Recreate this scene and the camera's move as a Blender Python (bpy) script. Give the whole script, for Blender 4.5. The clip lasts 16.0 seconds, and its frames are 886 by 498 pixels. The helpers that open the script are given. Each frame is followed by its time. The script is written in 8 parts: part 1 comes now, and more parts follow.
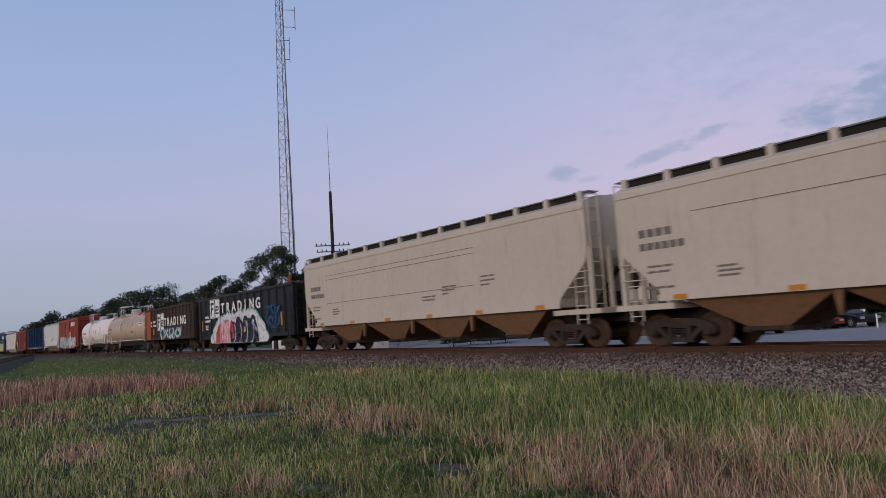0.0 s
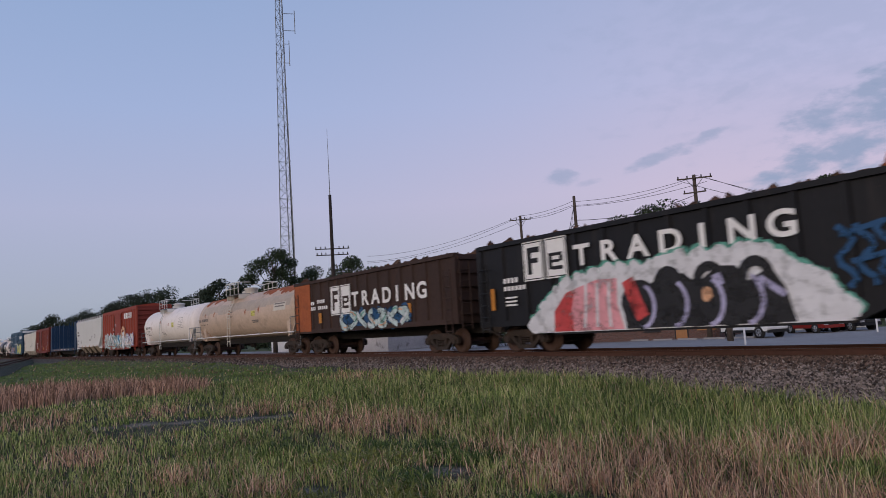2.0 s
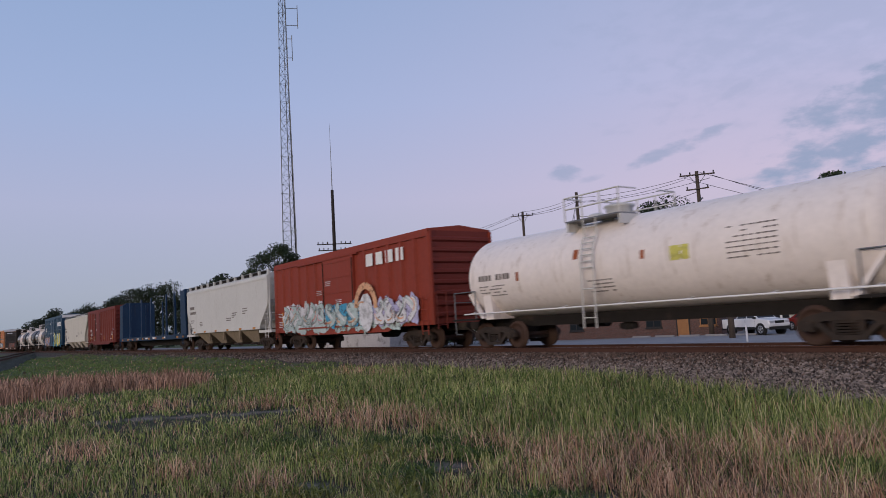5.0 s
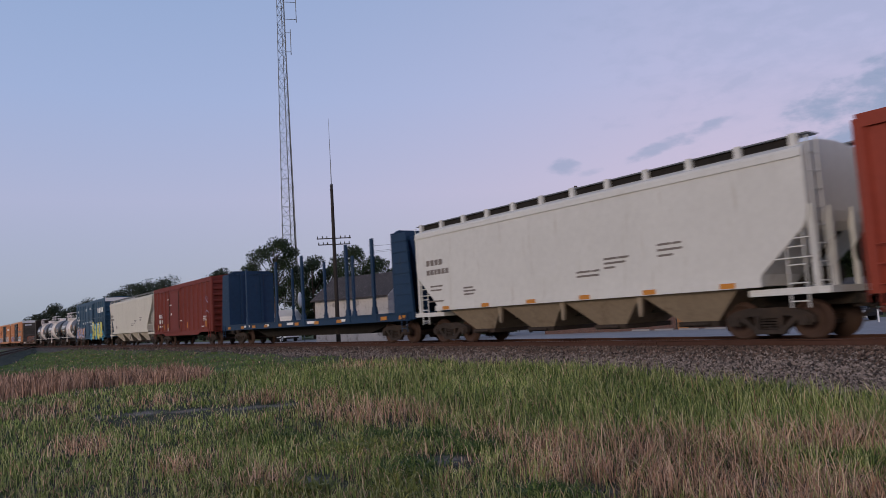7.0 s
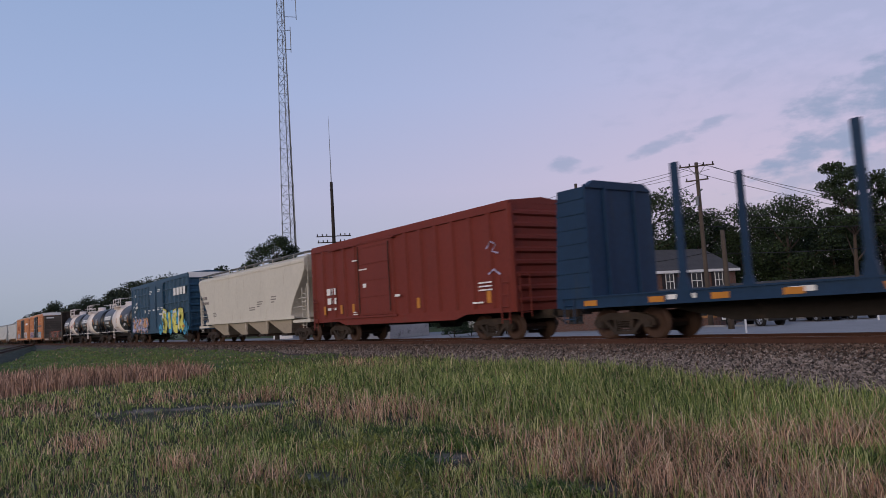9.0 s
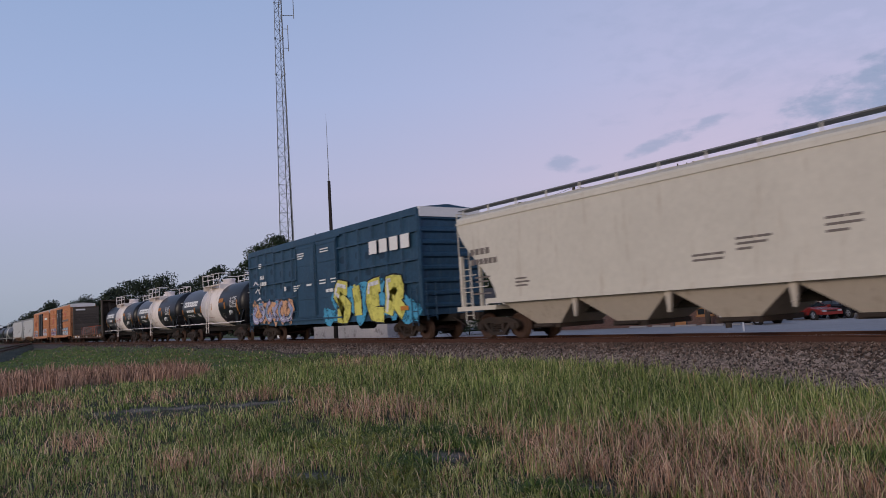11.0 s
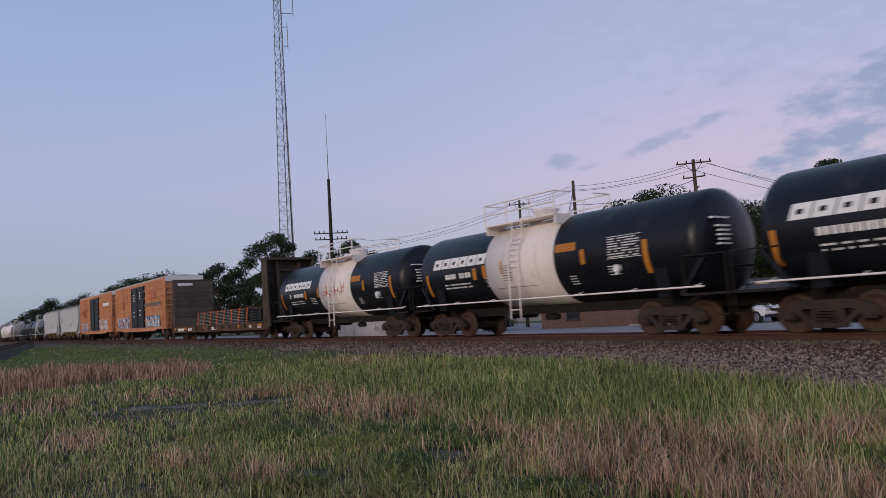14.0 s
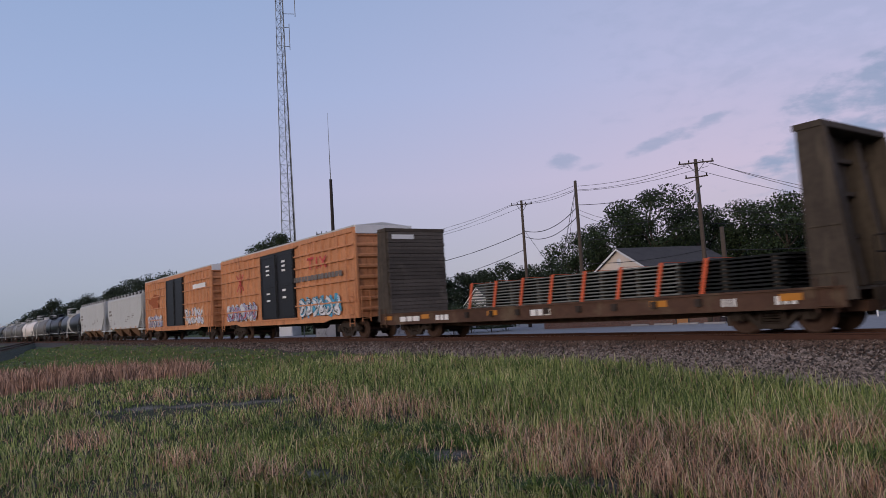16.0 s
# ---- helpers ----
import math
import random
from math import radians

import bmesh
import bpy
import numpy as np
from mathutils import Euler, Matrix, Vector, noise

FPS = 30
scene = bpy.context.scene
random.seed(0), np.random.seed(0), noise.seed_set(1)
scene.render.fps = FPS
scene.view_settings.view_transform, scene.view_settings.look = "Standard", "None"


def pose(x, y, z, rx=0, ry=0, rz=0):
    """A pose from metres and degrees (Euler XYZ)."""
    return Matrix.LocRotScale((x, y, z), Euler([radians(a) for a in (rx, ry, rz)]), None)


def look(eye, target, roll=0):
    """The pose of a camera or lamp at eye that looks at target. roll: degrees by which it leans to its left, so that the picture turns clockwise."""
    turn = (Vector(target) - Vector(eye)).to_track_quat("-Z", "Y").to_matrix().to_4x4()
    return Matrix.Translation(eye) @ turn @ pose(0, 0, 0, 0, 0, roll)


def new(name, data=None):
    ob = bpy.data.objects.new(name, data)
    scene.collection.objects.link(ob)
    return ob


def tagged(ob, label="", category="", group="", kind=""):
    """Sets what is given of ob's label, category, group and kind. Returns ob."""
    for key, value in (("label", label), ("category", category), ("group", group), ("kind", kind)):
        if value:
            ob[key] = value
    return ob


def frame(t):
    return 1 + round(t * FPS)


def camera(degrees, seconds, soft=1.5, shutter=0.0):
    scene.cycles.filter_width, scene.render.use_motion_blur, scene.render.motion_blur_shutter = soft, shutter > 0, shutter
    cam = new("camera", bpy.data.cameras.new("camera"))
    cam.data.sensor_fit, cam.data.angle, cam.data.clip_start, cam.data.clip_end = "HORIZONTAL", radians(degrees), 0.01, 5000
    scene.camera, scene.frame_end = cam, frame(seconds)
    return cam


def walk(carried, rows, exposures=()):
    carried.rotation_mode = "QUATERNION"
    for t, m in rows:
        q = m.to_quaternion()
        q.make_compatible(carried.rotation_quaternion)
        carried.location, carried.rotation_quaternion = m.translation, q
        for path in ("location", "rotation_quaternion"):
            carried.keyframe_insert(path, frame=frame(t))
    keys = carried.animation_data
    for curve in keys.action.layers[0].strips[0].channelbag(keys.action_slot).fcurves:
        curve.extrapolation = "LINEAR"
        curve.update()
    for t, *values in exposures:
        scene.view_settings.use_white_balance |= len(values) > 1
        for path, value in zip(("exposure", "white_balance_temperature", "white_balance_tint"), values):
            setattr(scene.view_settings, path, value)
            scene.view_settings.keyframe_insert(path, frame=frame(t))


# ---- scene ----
# World: x along the track (the train runs towards +x), y away from the camera, z = 0 at the rail top.
EYE = (0.0, 0.0, 1.049)
# seconds, heading from -x towards +y, tilt upwards, lean
VIEW = [
    (0, 36.080, 5.917, -3.559),
    (0.5, 36.139, 5.982, -3.548),
    (1, 36.198, 6.061, -3.563),
    (1.5, 36.165, 6.158, -3.500),
    (2, 36.125, 6.183, -3.564),
    (2.5, 36.100, 6.186, -3.480),
    (3, 36.008, 6.118, -3.494),
    (3.5, 35.984, 6.031, -3.488),
    (4, 35.987, 5.974, -3.417),
    (6.5, 35.892, 5.508, -3.380),
    (7, 35.948, 5.367, -3.464),
    (7.5, 35.927, 5.269, -3.490),
    (8, 35.900, 5.236, -3.487),
    (8.5, 35.944, 5.229, -3.454),
    (9, 35.946, 5.195, -3.432),
    (11.5, 36.153, 5.064, -3.479),
    (12, 36.129, 4.999, -3.451),
    (12.5, 36.181, 4.973, -3.483),
    (13, 36.201, 4.949, -3.539),
    (13.5, 36.163, 4.930, -3.482),
    (14, 36.146, 4.942, -3.491),
    (14.5, 36.154, 4.945, -3.496),
    (15, 36.140, 4.971, -3.512),
    (15.5, 36.052, 4.967, -3.524),
    (16, 35.972, 4.963, -3.532),
]


def view(heading, tilt, lean):
    a, b = radians(heading), radians(tilt)
    way = Vector((-math.cos(a) * math.cos(b), math.sin(a) * math.cos(b), math.sin(b)))
    return look(EYE, Vector(EYE) + way * 10, lean)


cam = camera(63.55, 16.0, soft=0.6, shutter=0.25)
walk(cam, [(t, view(h, p, r)) for t, h, p, r in VIEW])

# ---- world and light ----
world = bpy.data.worlds.new("dusk_sky")
scene.world = world
world.use_nodes = True
SUN_ELEV, SUN_TURN = 14.0, 162.0     # degrees; the low sun stands behind the camera


def build_world():
    nt = world.node_tree
    N, L = nt.nodes, nt.links
    N.clear()
    out = N.new("ShaderNodeOutputWorld")
    bg = N.new("ShaderNodeBackground")
    sky = N.new("ShaderNodeTexSky")
    sky.sky_type = "NISHITA"
    sky.sun_disc = False
    sky.sun_elevation = radians(SUN_ELEV)
    sky.sun_rotation = radians(SUN_TURN)
    sky.air_density, sky.dust_density, sky.ozone_density = 1.0, 0.6, 3.0
    co = N.new("ShaderNodeTexCoord")
    sep = N.new("ShaderNodeSeparateXYZ")
    L.new(co.outputs["Generated"], sep.inputs[0])
    # dusk veil: pink-lavender low down, clear blue higher up
    ramp = N.new("ShaderNodeValToRGB")
    el = ramp.color_ramp.elements
    el[0].position, el[0].color = 0.0, (0.455, 0.419, 0.498, 1)
    el[1].position, el[1].color = 1.0, (0.166, 0.254, 0.488, 1)
    for pos, col in ((0.06, (0.580, 0.495, 0.594, 1)), (0.17, (0.672, 0.556, 0.726, 1)), (0.30, (0.548, 0.545, 0.782, 1)), (0.50, (0.386, 0.470, 0.721, 1))):
        e = el.new(pos)
        e.color = col
    L.new(sep.outputs["Z"], ramp.inputs[0])
    # the sky is bluer and a little darker towards -x
    side = N.new("ShaderNodeMapRange")
    side.inputs[1].default_value, side.inputs[2].default_value = -1.0, -0.55
    L.new(sep.outputs["X"], side.inputs[0])
    blue = N.new("ShaderNodeMix")
    blue.data_type, blue.blend_type = "RGBA", "MULTIPLY"
    inv = N.new("ShaderNodeMath")
    inv.operation = "SUBTRACT"
    inv.inputs[0].default_value = 1.0
    L.new(side.outputs[0], inv.inputs[1])
    L.new(inv.outputs[0], blue.inputs[0])
    L.new(ramp.outputs[0], blue.inputs[6])
    blue.inputs[7].default_value = (0.72, 0.92, 1.0, 1)
    scale = N.new("ShaderNodeMix")
    scale.data_type, scale.blend_type = "RGBA", "MIX"
    scale.inputs[0].default_value = 0.82
    dim = N.new("ShaderNodeVectorMath")
    dim.operation = "SCALE"
    dim.inputs[3].default_value = SKY_GAIN
    L.new(sky.outputs[0], dim.inputs[0])
    L.new(dim.outputs[0], scale.inputs[6])
    L.new(blue.outputs[2], scale.inputs[7])
    # a few grey-blue clouds on the +y side
    mp = N.new("ShaderNodeMapping")
    mp.inputs["Scale"].default_value = (11.0, 11.0, 26.0)
    mp.inputs["Location"].default_value = (0.35, 0.2, 0.0)
    L.new(co.outputs["Generated"], mp.inputs[0])
    nz = N.new("ShaderNodeTexNoise")
    nz.inputs["Scale"].default_value = 2.2
    nz.inputs["Detail"].default_value = 9
    nz.inputs["Roughness"].default_value = 0.55
    L.new(mp.outputs[0], nz.inputs[0])
    total = None
    for cx, cy, cz, wx, wz, tilt, amount in CLOUDS:
        c = Vector((cx, cy, cz)).normalized()
        flat = c.cross(Vector((0, 0, 1))).normalized()
        rise = flat.cross(c)
        right = (flat + tilt * rise).normalized()
        up = (rise - tilt * flat).normalized()
        parts_ = []
        for axis, w in ((right, wx), (up, wz)):
            d = N.new("ShaderNodeVectorMath")
            d.operation = "DOT_PRODUCT"
            d.inputs[1].default_value = axis / w
            off = N.new("ShaderNodeVectorMath")
            off.operation = "SUBTRACT"
            off.inputs[1].default_value = c
            L.new(co.outputs["Generated"], off.inputs[0])
            L.new(off.outputs[0], d.inputs[0])
            sq = N.new("ShaderNodeMath")
            sq.operation = "POWER"
            sq.inputs[1].default_value = 2
            ab = N.new("ShaderNodeMath")
            ab.operation = "ABSOLUTE"
            L.new(d.outputs["Value"], ab.inputs[0])
            L.new(ab.outputs[0], sq.inputs[0])
            parts_.append(sq)
        add = N.new("ShaderNodeMath")
        add.operation = "ADD"
        L.new(parts_[0].outputs[0], add.inputs[0])
        L.new(parts_[1].outputs[0], add.inputs[1])
        # noise bends the outline
        wob = N.new("ShaderNodeMath")
        wob.operation = "MULTIPLY_ADD"
        wob.inputs[1].default_value, wob.inputs[2].default_value = -6.5, 3.25
        L.new(nz.outputs[0], wob.inputs[0])
        add2 = N.new("ShaderNodeMath")
        L.new(add.outputs[0], add2.inputs[0])
        L.new(wob.outputs[0], add2.inputs[1])
        mr = N.new("ShaderNodeMapRange")
        mr.interpolation_type = "SMOOTHSTEP"
        mr.inputs[1].default_value, mr.inputs[2].default_value = 1.7, -0.4
        mr.inputs[3].default_value, mr.inputs[4].default_value = 0.0, amount
        L.new(add2.outputs[0], mr.inputs[0])
        if total is None:
            total = mr
        else:
            mx = N.new("ShaderNodeMath")
            mx.operation = "MAXIMUM"
            L.new(total.outputs[0], mx.inputs[0])
            L.new(mr.outputs[0], mx.inputs[1])
            total = mx
    cl = N.new("ShaderNodeMix")
    cl.data_type = "RGBA"
    L.new(total.outputs[0], cl.inputs[0])
    L.new(scale.outputs[2], cl.inputs[6])
    cl.inputs[7].default_value = (0.285, 0.355, 0.525, 1)
    L.new(cl.outputs[2], bg.inputs[0])
    bg.inputs[1].default_value = SKY_STRENGTH
    L.new(bg.outputs[0], out.inputs[0])


SKY_GAIN = 0.07
SKY_STRENGTH = 1.0
# direction, half width, half height, rise to the right, cover
CLOUDS = [
    (-0.680, 0.708, 0.191, 0.020, 0.010, -0.10, 0.60),
    (-0.657, 0.731, 0.183, 0.020, 0.004, 0.10, 0.35),
    (-0.580, 0.787, 0.206, 0.052, 0.007, 0.30, 0.62),
    (-0.535, 0.815, 0.219, 0.028, 0.008, 0.40, 0.62),
    (-0.490, 0.828, 0.272, 0.034, 0.006, 0.45, 0.28),
    (-0.375, 0.894, 0.238, 0.085, 0.024, 0.35, 0.82),
    (-0.415, 0.893, 0.180, 0.095, 0.018, 0.36, 0.88),
    (-0.345, 0.912, 0.208, 0.075, 0.034, 0.30, 0.88),
    (-0.400, 0.905, 0.140, 0.110, 0.018, 0.12, 0.50),
    (-0.290, 0.930, 0.225, 0.160, 0.050, 0.20, 0.90),
    (-0.26, 0.88, 0.36, 0.32, 0.17, 0.0, 0.20),
]
build_world()

sun = new("sun", bpy.data.lights.new("sun", "SUN"))
sun.data.energy, sun.data.angle, sun.data.color = 1.25, radians(18), (1.0, 0.83, 0.66)
sun.matrix_world = look((20, -60, 15.8), (0, 0, 0))
walk_exposure = 0.0
scene.view_settings.exposure = walk_exposure

# ---- materials ----
def material(name, rgb, rough=0.6, metal=0.0, vary=0.25, grain=6.0, dirt=None, dirt_amount=0.4, bump=0.15, streak=False, bump_scale=60.0, random_value=0.0, island=0.0):
    """A surface with two scales of colour change, dirt or rust in patches or streaks, and fine relief."""
    m = bpy.data.materials.new(name)
    m.use_nodes = True
    nt = m.node_tree
    N, L = nt.nodes, nt.links
    b = N["Principled BSDF"]
    b.inputs["Roughness"].default_value, b.inputs["Metallic"].default_value = rough, metal
    b.inputs["Specular IOR Level"].default_value = 0.3
    co = N.new("ShaderNodeTexCoord")
    n1 = N.new("ShaderNodeTexNoise")
    n1.inputs["Scale"].default_value, n1.inputs["Detail"].default_value = grain, 6
    L.new(co.outputs["Object"], n1.inputs[0])
    n2 = N.new("ShaderNodeTexNoise")
    n2.inputs["Scale"].default_value, n2.inputs["Detail"].default_value = grain / 14, 4
    L.new(co.outputs["Object"], n2.inputs[0])
    mixv = N.new("ShaderNodeMath")
    mixv.operation = "ADD"
    L.new(n1.outputs[0], mixv.inputs[0])
    L.new(n2.outputs[0], mixv.inputs[1])
    mr = N.new("ShaderNodeMapRange")
    mr.inputs[1].default_value, mr.inputs[2].default_value = 0.6, 1.4
    mr.inputs[3].default_value, mr.inputs[4].default_value = 1 - vary, 1 + vary * 0.7
    L.new(mixv.outputs[0], mr.inputs[0])
    last = mr
    for use, source in ((random_value, "ShaderNodeObjectInfo"), (island, "ShaderNodeNewGeometry")):
        if use:
            s = N.new(source)
            r2 = N.new("ShaderNodeMapRange")
            r2.inputs[3].default_value, r2.inputs[4].default_value = 1 - use, 1 + use
            L.new(s.outputs["Random" if use is random_value and source == "ShaderNodeObjectInfo" else "Random Per Island"], r2.inputs[0])
            mu = N.new("ShaderNodeMath")
            mu.operation = "MULTIPLY"
            L.new(last.outputs[0], mu.inputs[0])
            L.new(r2.outputs[0], mu.inputs[1])
            last = mu
    sc = N.new("ShaderNodeVectorMath")
    sc.operation = "SCALE"
    sc.inputs[0].default_value = rgb
    L.new(last.outputs[0], sc.inputs[3])
    colour = sc.outputs[0]
    if dirt:
        mp = N.new("ShaderNodeMapping")
        mp.inputs["Scale"].default_value = (3.0, 3.0, 0.35) if streak else (0.8, 0.8, 0.8)
        L.new(co.outputs["Object"], mp.inputs[0])
        n3 = N.new("ShaderNodeTexNoise")
        n3.inputs["Scale"].default_value, n3.inputs["Detail"].default_value, n3.inputs["Roughness"].default_value = 1.3, 8, 0.65
        L.new(mp.outputs[0], n3.inputs[0])
        r3 = N.new("ShaderNodeMapRange")
        r3.interpolation_type = "SMOOTHSTEP"
        r3.inputs[1].default_value, r3.inputs[2].default_value = 0.72 - dirt_amount * 0.4, 0.80 - dirt_amount * 0.2
        r3.inputs[4].default_value = min(1.0, dirt_amount + 0.25)
        L.new(n3.outputs[0], r3.inputs[0])
        mx = N.new("ShaderNodeMix")
        mx.data_type = "RGBA"
        L.new(r3.outputs[0], mx.inputs[0])
        L.new(colour, mx.inputs[6])
        mx.inputs[7].default_value = (*dirt, 1)
        colour = mx.outputs[2]
    L.new(colour, b.inputs["Base Color"])
    if bump:
        n4 = N.new("ShaderNodeTexNoise")
        n4.inputs["Scale"].default_value, n4.inputs["Detail"].default_value = bump_scale, 5
        L.new(co.outputs["Object"], n4.inputs[0])
        bp = N.new("ShaderNodeBump")
        bp.inputs["Strength"].default_value, bp.inputs["Distance"].default_value = bump, 0.02
        L.new(n4.outputs[0], bp.inputs["Height"])
        L.new(bp.outputs[0], b.inputs["Normal"])
    return m


RUST = (0.16, 0.065, 0.03)
GRIME = (0.11, 0.085, 0.065)
M = {}
M["beige"] = material("beige_paint", (0.52, 0.46, 0.385), 0.55, vary=0.10, dirt=(0.36, 0.29, 0.22), dirt_amount=0.45, streak=True, bump=0.05)
M["white"] = material("dusty_white_paint", (0.60, 0.59, 0.56), 0.5, vary=0.08, dirt=(0.42, 0.38, 0.33), dirt_amount=0.4, streak=True, bump=0.05)
M["cream"] = material("cream_paint", (0.60, 0.56, 0.48), 0.5, vary=0.10, dirt=(0.40, 0.33, 0.25), dirt_amount=0.42, streak=True, bump=0.05)
M["grey_white"] = material("grey_white_paint", (0.50, 0.50, 0.49), 0.55, vary=0.12, dirt=(0.34, 0.27, 0.2), dirt_amount=0.42, streak=True, bump=0.05)
M["black"] = material("black_paint", (0.009, 0.009, 0.010), 0.5, vary=0.3, dirt=(0.026, 0.022, 0.020), dirt_amount=0.45, streak=True, bump=0.06)
M["tank_black"] = material("glossy_black_paint", (0.008, 0.009, 0.013), 0.36, vary=0.25, dirt=(0.035, 0.034, 0.036), dirt_amount=0.4, bump=0.03)
M["brown"] = material("rusty_brown_paint", (0.044, 0.025, 0.019), 0.7, vary=0.3, dirt=(0.07, 0.032, 0.02), dirt_amount=0.48, streak=True, bump=0.1)
M["red"] = material("red_paint", (0.26, 0.042, 0.022), 0.6, vary=0.16, dirt=(0.20, 0.06, 0.04), dirt_amount=0.45, streak=True, bump=0.06)
M["oxide"] = material("oxide_red_paint", (0.165, 0.028, 0.018), 0.62, vary=0.16, dirt=(0.13, 0.04, 0.03), dirt_amount=0.42, streak=True, bump=0.06)
M["bulkhead_rust"] = material("grey_brown_rusted_paint", (0.066, 0.051, 0.039), 0.8, vary=0.4, dirt=(0.125, 0.100, 0.072), dirt_amount=0.5, streak=True, bump=0.25)
M["faded_blue"] = material("dark_overspray_paint", (0.012, 0.038, 0.072), 0.55, vary=0.3, bump=0.03)
M["orange"] = material("faded_orange_paint", (0.56, 0.245, 0.115), 0.6, vary=0.25, dirt=(0.24, 0.08, 0.035), dirt_amount=0.5, streak=True, bump=0.07)
M["blue"] = material("dark_blue_paint", (0.021, 0.066, 0.120), 0.5, vary=0.35, dirt=(0.06, 0.11, 0.15), dirt_amount=0.46, streak=True, bump=0.05)
M["flat_blue"] = material("flat_car_blue_paint", (0.009, 0.033, 0.076), 0.55, vary=0.22, dirt=(0.03, 0.04, 0.05), dirt_amount=0.4, streak=True, bump=0.05)
M["tank_beige"] = material("stained_beige_tank_paint", (0.55, 0.415, 0.32), 0.55, vary=0.20, dirt=(0.36, 0.27, 0.21), dirt_amount=0.55, bump=0.06)
M["worn_tank"] = material("worn_grey_tank_paint", (0.43, 0.36, 0.30), 0.65, vary=0.22, dirt=(0.47, 0.38, 0.30), dirt_amount=0.55, bump=0.08)
M["tank_white"] = material("dusty_white_tank_paint", (0.84, 0.765, 0.72), 0.5, vary=0.10, dirt=(0.55, 0.46, 0.39), dirt_amount=0.42, streak=True, bump=0.05)
M["tank_grey"] = material("grey_tank_paint", (0.16, 0.155, 0.15), 0.5, vary=0.15, dirt=(0.2, 0.17, 0.14), dirt_amount=0.42, bump=0.05)
M["rust"] = material("orange_rust", (0.34, 0.095, 0.035), 0.85, vary=0.3, dirt=(0.16, 0.06, 0.035), dirt_amount=0.5, bump=0.3)
M["rust_brown"] = material("brown_rust", (0.085, 0.045, 0.030), 0.85, vary=0.35, dirt=(0.15, 0.11, 0.07), dirt_amount=0.48, bump=0.3)
M["steel"] = material("dusty_cast_steel", (0.036, 0.027, 0.022), 0.85, vary=0.35, dirt=(0.065, 0.042, 0.03), dirt_amount=0.5, bump=0.3)
M["dark"] = material("dark_underframe", (0.018, 0.015, 0.013), 0.9, vary=0.3, dirt=(0.07, 0.05, 0.035), dirt_amount=0.4, bump=0.2)
M["chute"] = material("dusty_hopper_steel", (0.19, 0.105, 0.058), 0.8, vary=0.3, dirt=(0.08, 0.042, 0.024), dirt_amount=0.45, bump=0.15)
M["pale_chute"] = material("dusty_tan_hopper_steel", (0.27, 0.215, 0.155), 0.8, vary=0.25, dirt=(0.13, 0.09, 0.06), dirt_amount=0.45, bump=0.12)
M["tread"] = material("wheel_steel", (0.060, 0.034, 0.025), 0.75, vary=0.2, bump=0.1)
M["rail"] = material("rusty_rail", (0.070, 0.032, 0.022), 0.8, vary=0.25, bump=0.2)
M["rail_head"] = material("worn_rail_head", (0.30, 0.26, 0.25), 0.35, metal=0.9, vary=0.2, bump=0.05)
M["galv"] = material("galvanised_steel", (0.20, 0.21, 0.22), 0.55, metal=0.6, vary=0.15, bump=0.1)
M["dull_white"] = material("lettering_white", (0.78, 0.77, 0.75), 0.6, vary=0.10, bump=0)
M["dark_mark"] = material("lettering_dark", (0.17, 0.145, 0.13), 0.6, vary=0.2, bump=0)
M["reflect"] = material("orange_reflector", (0.50, 0.20, 0.03), 0.5, vary=0.15, bump=0)
M["pink"] = material("pink_spray_paint", (0.74, 0.33, 0.36), 0.6, vary=0.3, grain=3, bump=0)
M["red_spray"] = material("red_spray_paint", (0.55, 0.07, 0.07), 0.6, vary=0.3, grain=3, bump=0)
M["white_spray"] = material("white_spray_paint", (0.66, 0.66, 0.68), 0.6, vary=0.2, grain=3, bump=0)
M["black_spray"] = material("black_spray_paint", (0.02, 0.02, 0.022), 0.6, vary=0.3, grain=3, bump=0)
M["cyan_spray"] = material("pale_blue_spray_paint", (0.07, 0.32, 0.50), 0.6, vary=0.3, grain=3, bump=0)
M["aqua_spray"] = material("pale_aqua_spray_paint", (0.46, 0.56, 0.55), 0.6, vary=0.3, grain=3, bump=0)
M["green_spray"] = material("teal_spray_paint", (0.12, 0.36, 0.28), 0.6, vary=0.2, grain=3, bump=0)
M["blue_spray"] = material("blue_spray_paint", (0.020, 0.075, 0.17), 0.6, vary=0.3, grain=3, bump=0)
M["yellow_spray"] = material("yellow_spray_paint", (0.62, 0.58, 0.13), 0.6, vary=0.25, grain=3, bump=0)
M["lilac_spray"] = material("lilac_spray_paint", (0.42, 0.40, 0.58), 0.6, vary=0.3, grain=3, bump=0)
M["peach_spray"] = material("peach_spray_paint", (0.68, 0.38, 0.22), 0.6, vary=0.3, grain=3, bump=0)
M["strap"] = material("orange_load_strap", (0.62, 0.12, 0.05), 0.6, vary=0.15, bump=0.1)
M["mat"] = material("black_steel_sheet", (0.012, 0.014, 0.013), 0.45, metal=0.3, vary=0.3, bump=0.05)
M["mat_edge"] = material("grey_sheet_edge", (0.16, 0.17, 0.16), 0.6, vary=0.2, bump=0.05)
M["plank"] = material("weathered_plank", (0.085, 0.072, 0.062), 0.85, vary=0.35, grain=9, dirt=(0.14, 0.12, 0.10), dirt_amount=0.4, bump=0.3, random_value=0.25)
M["pole_wood"] = material("weathered_pole_wood", (0.085, 0.066, 0.052), 0.9, vary=0.25, streak=True, dirt=(0.05, 0.04, 0.032), dirt_amount=0.45, bump=0.3)
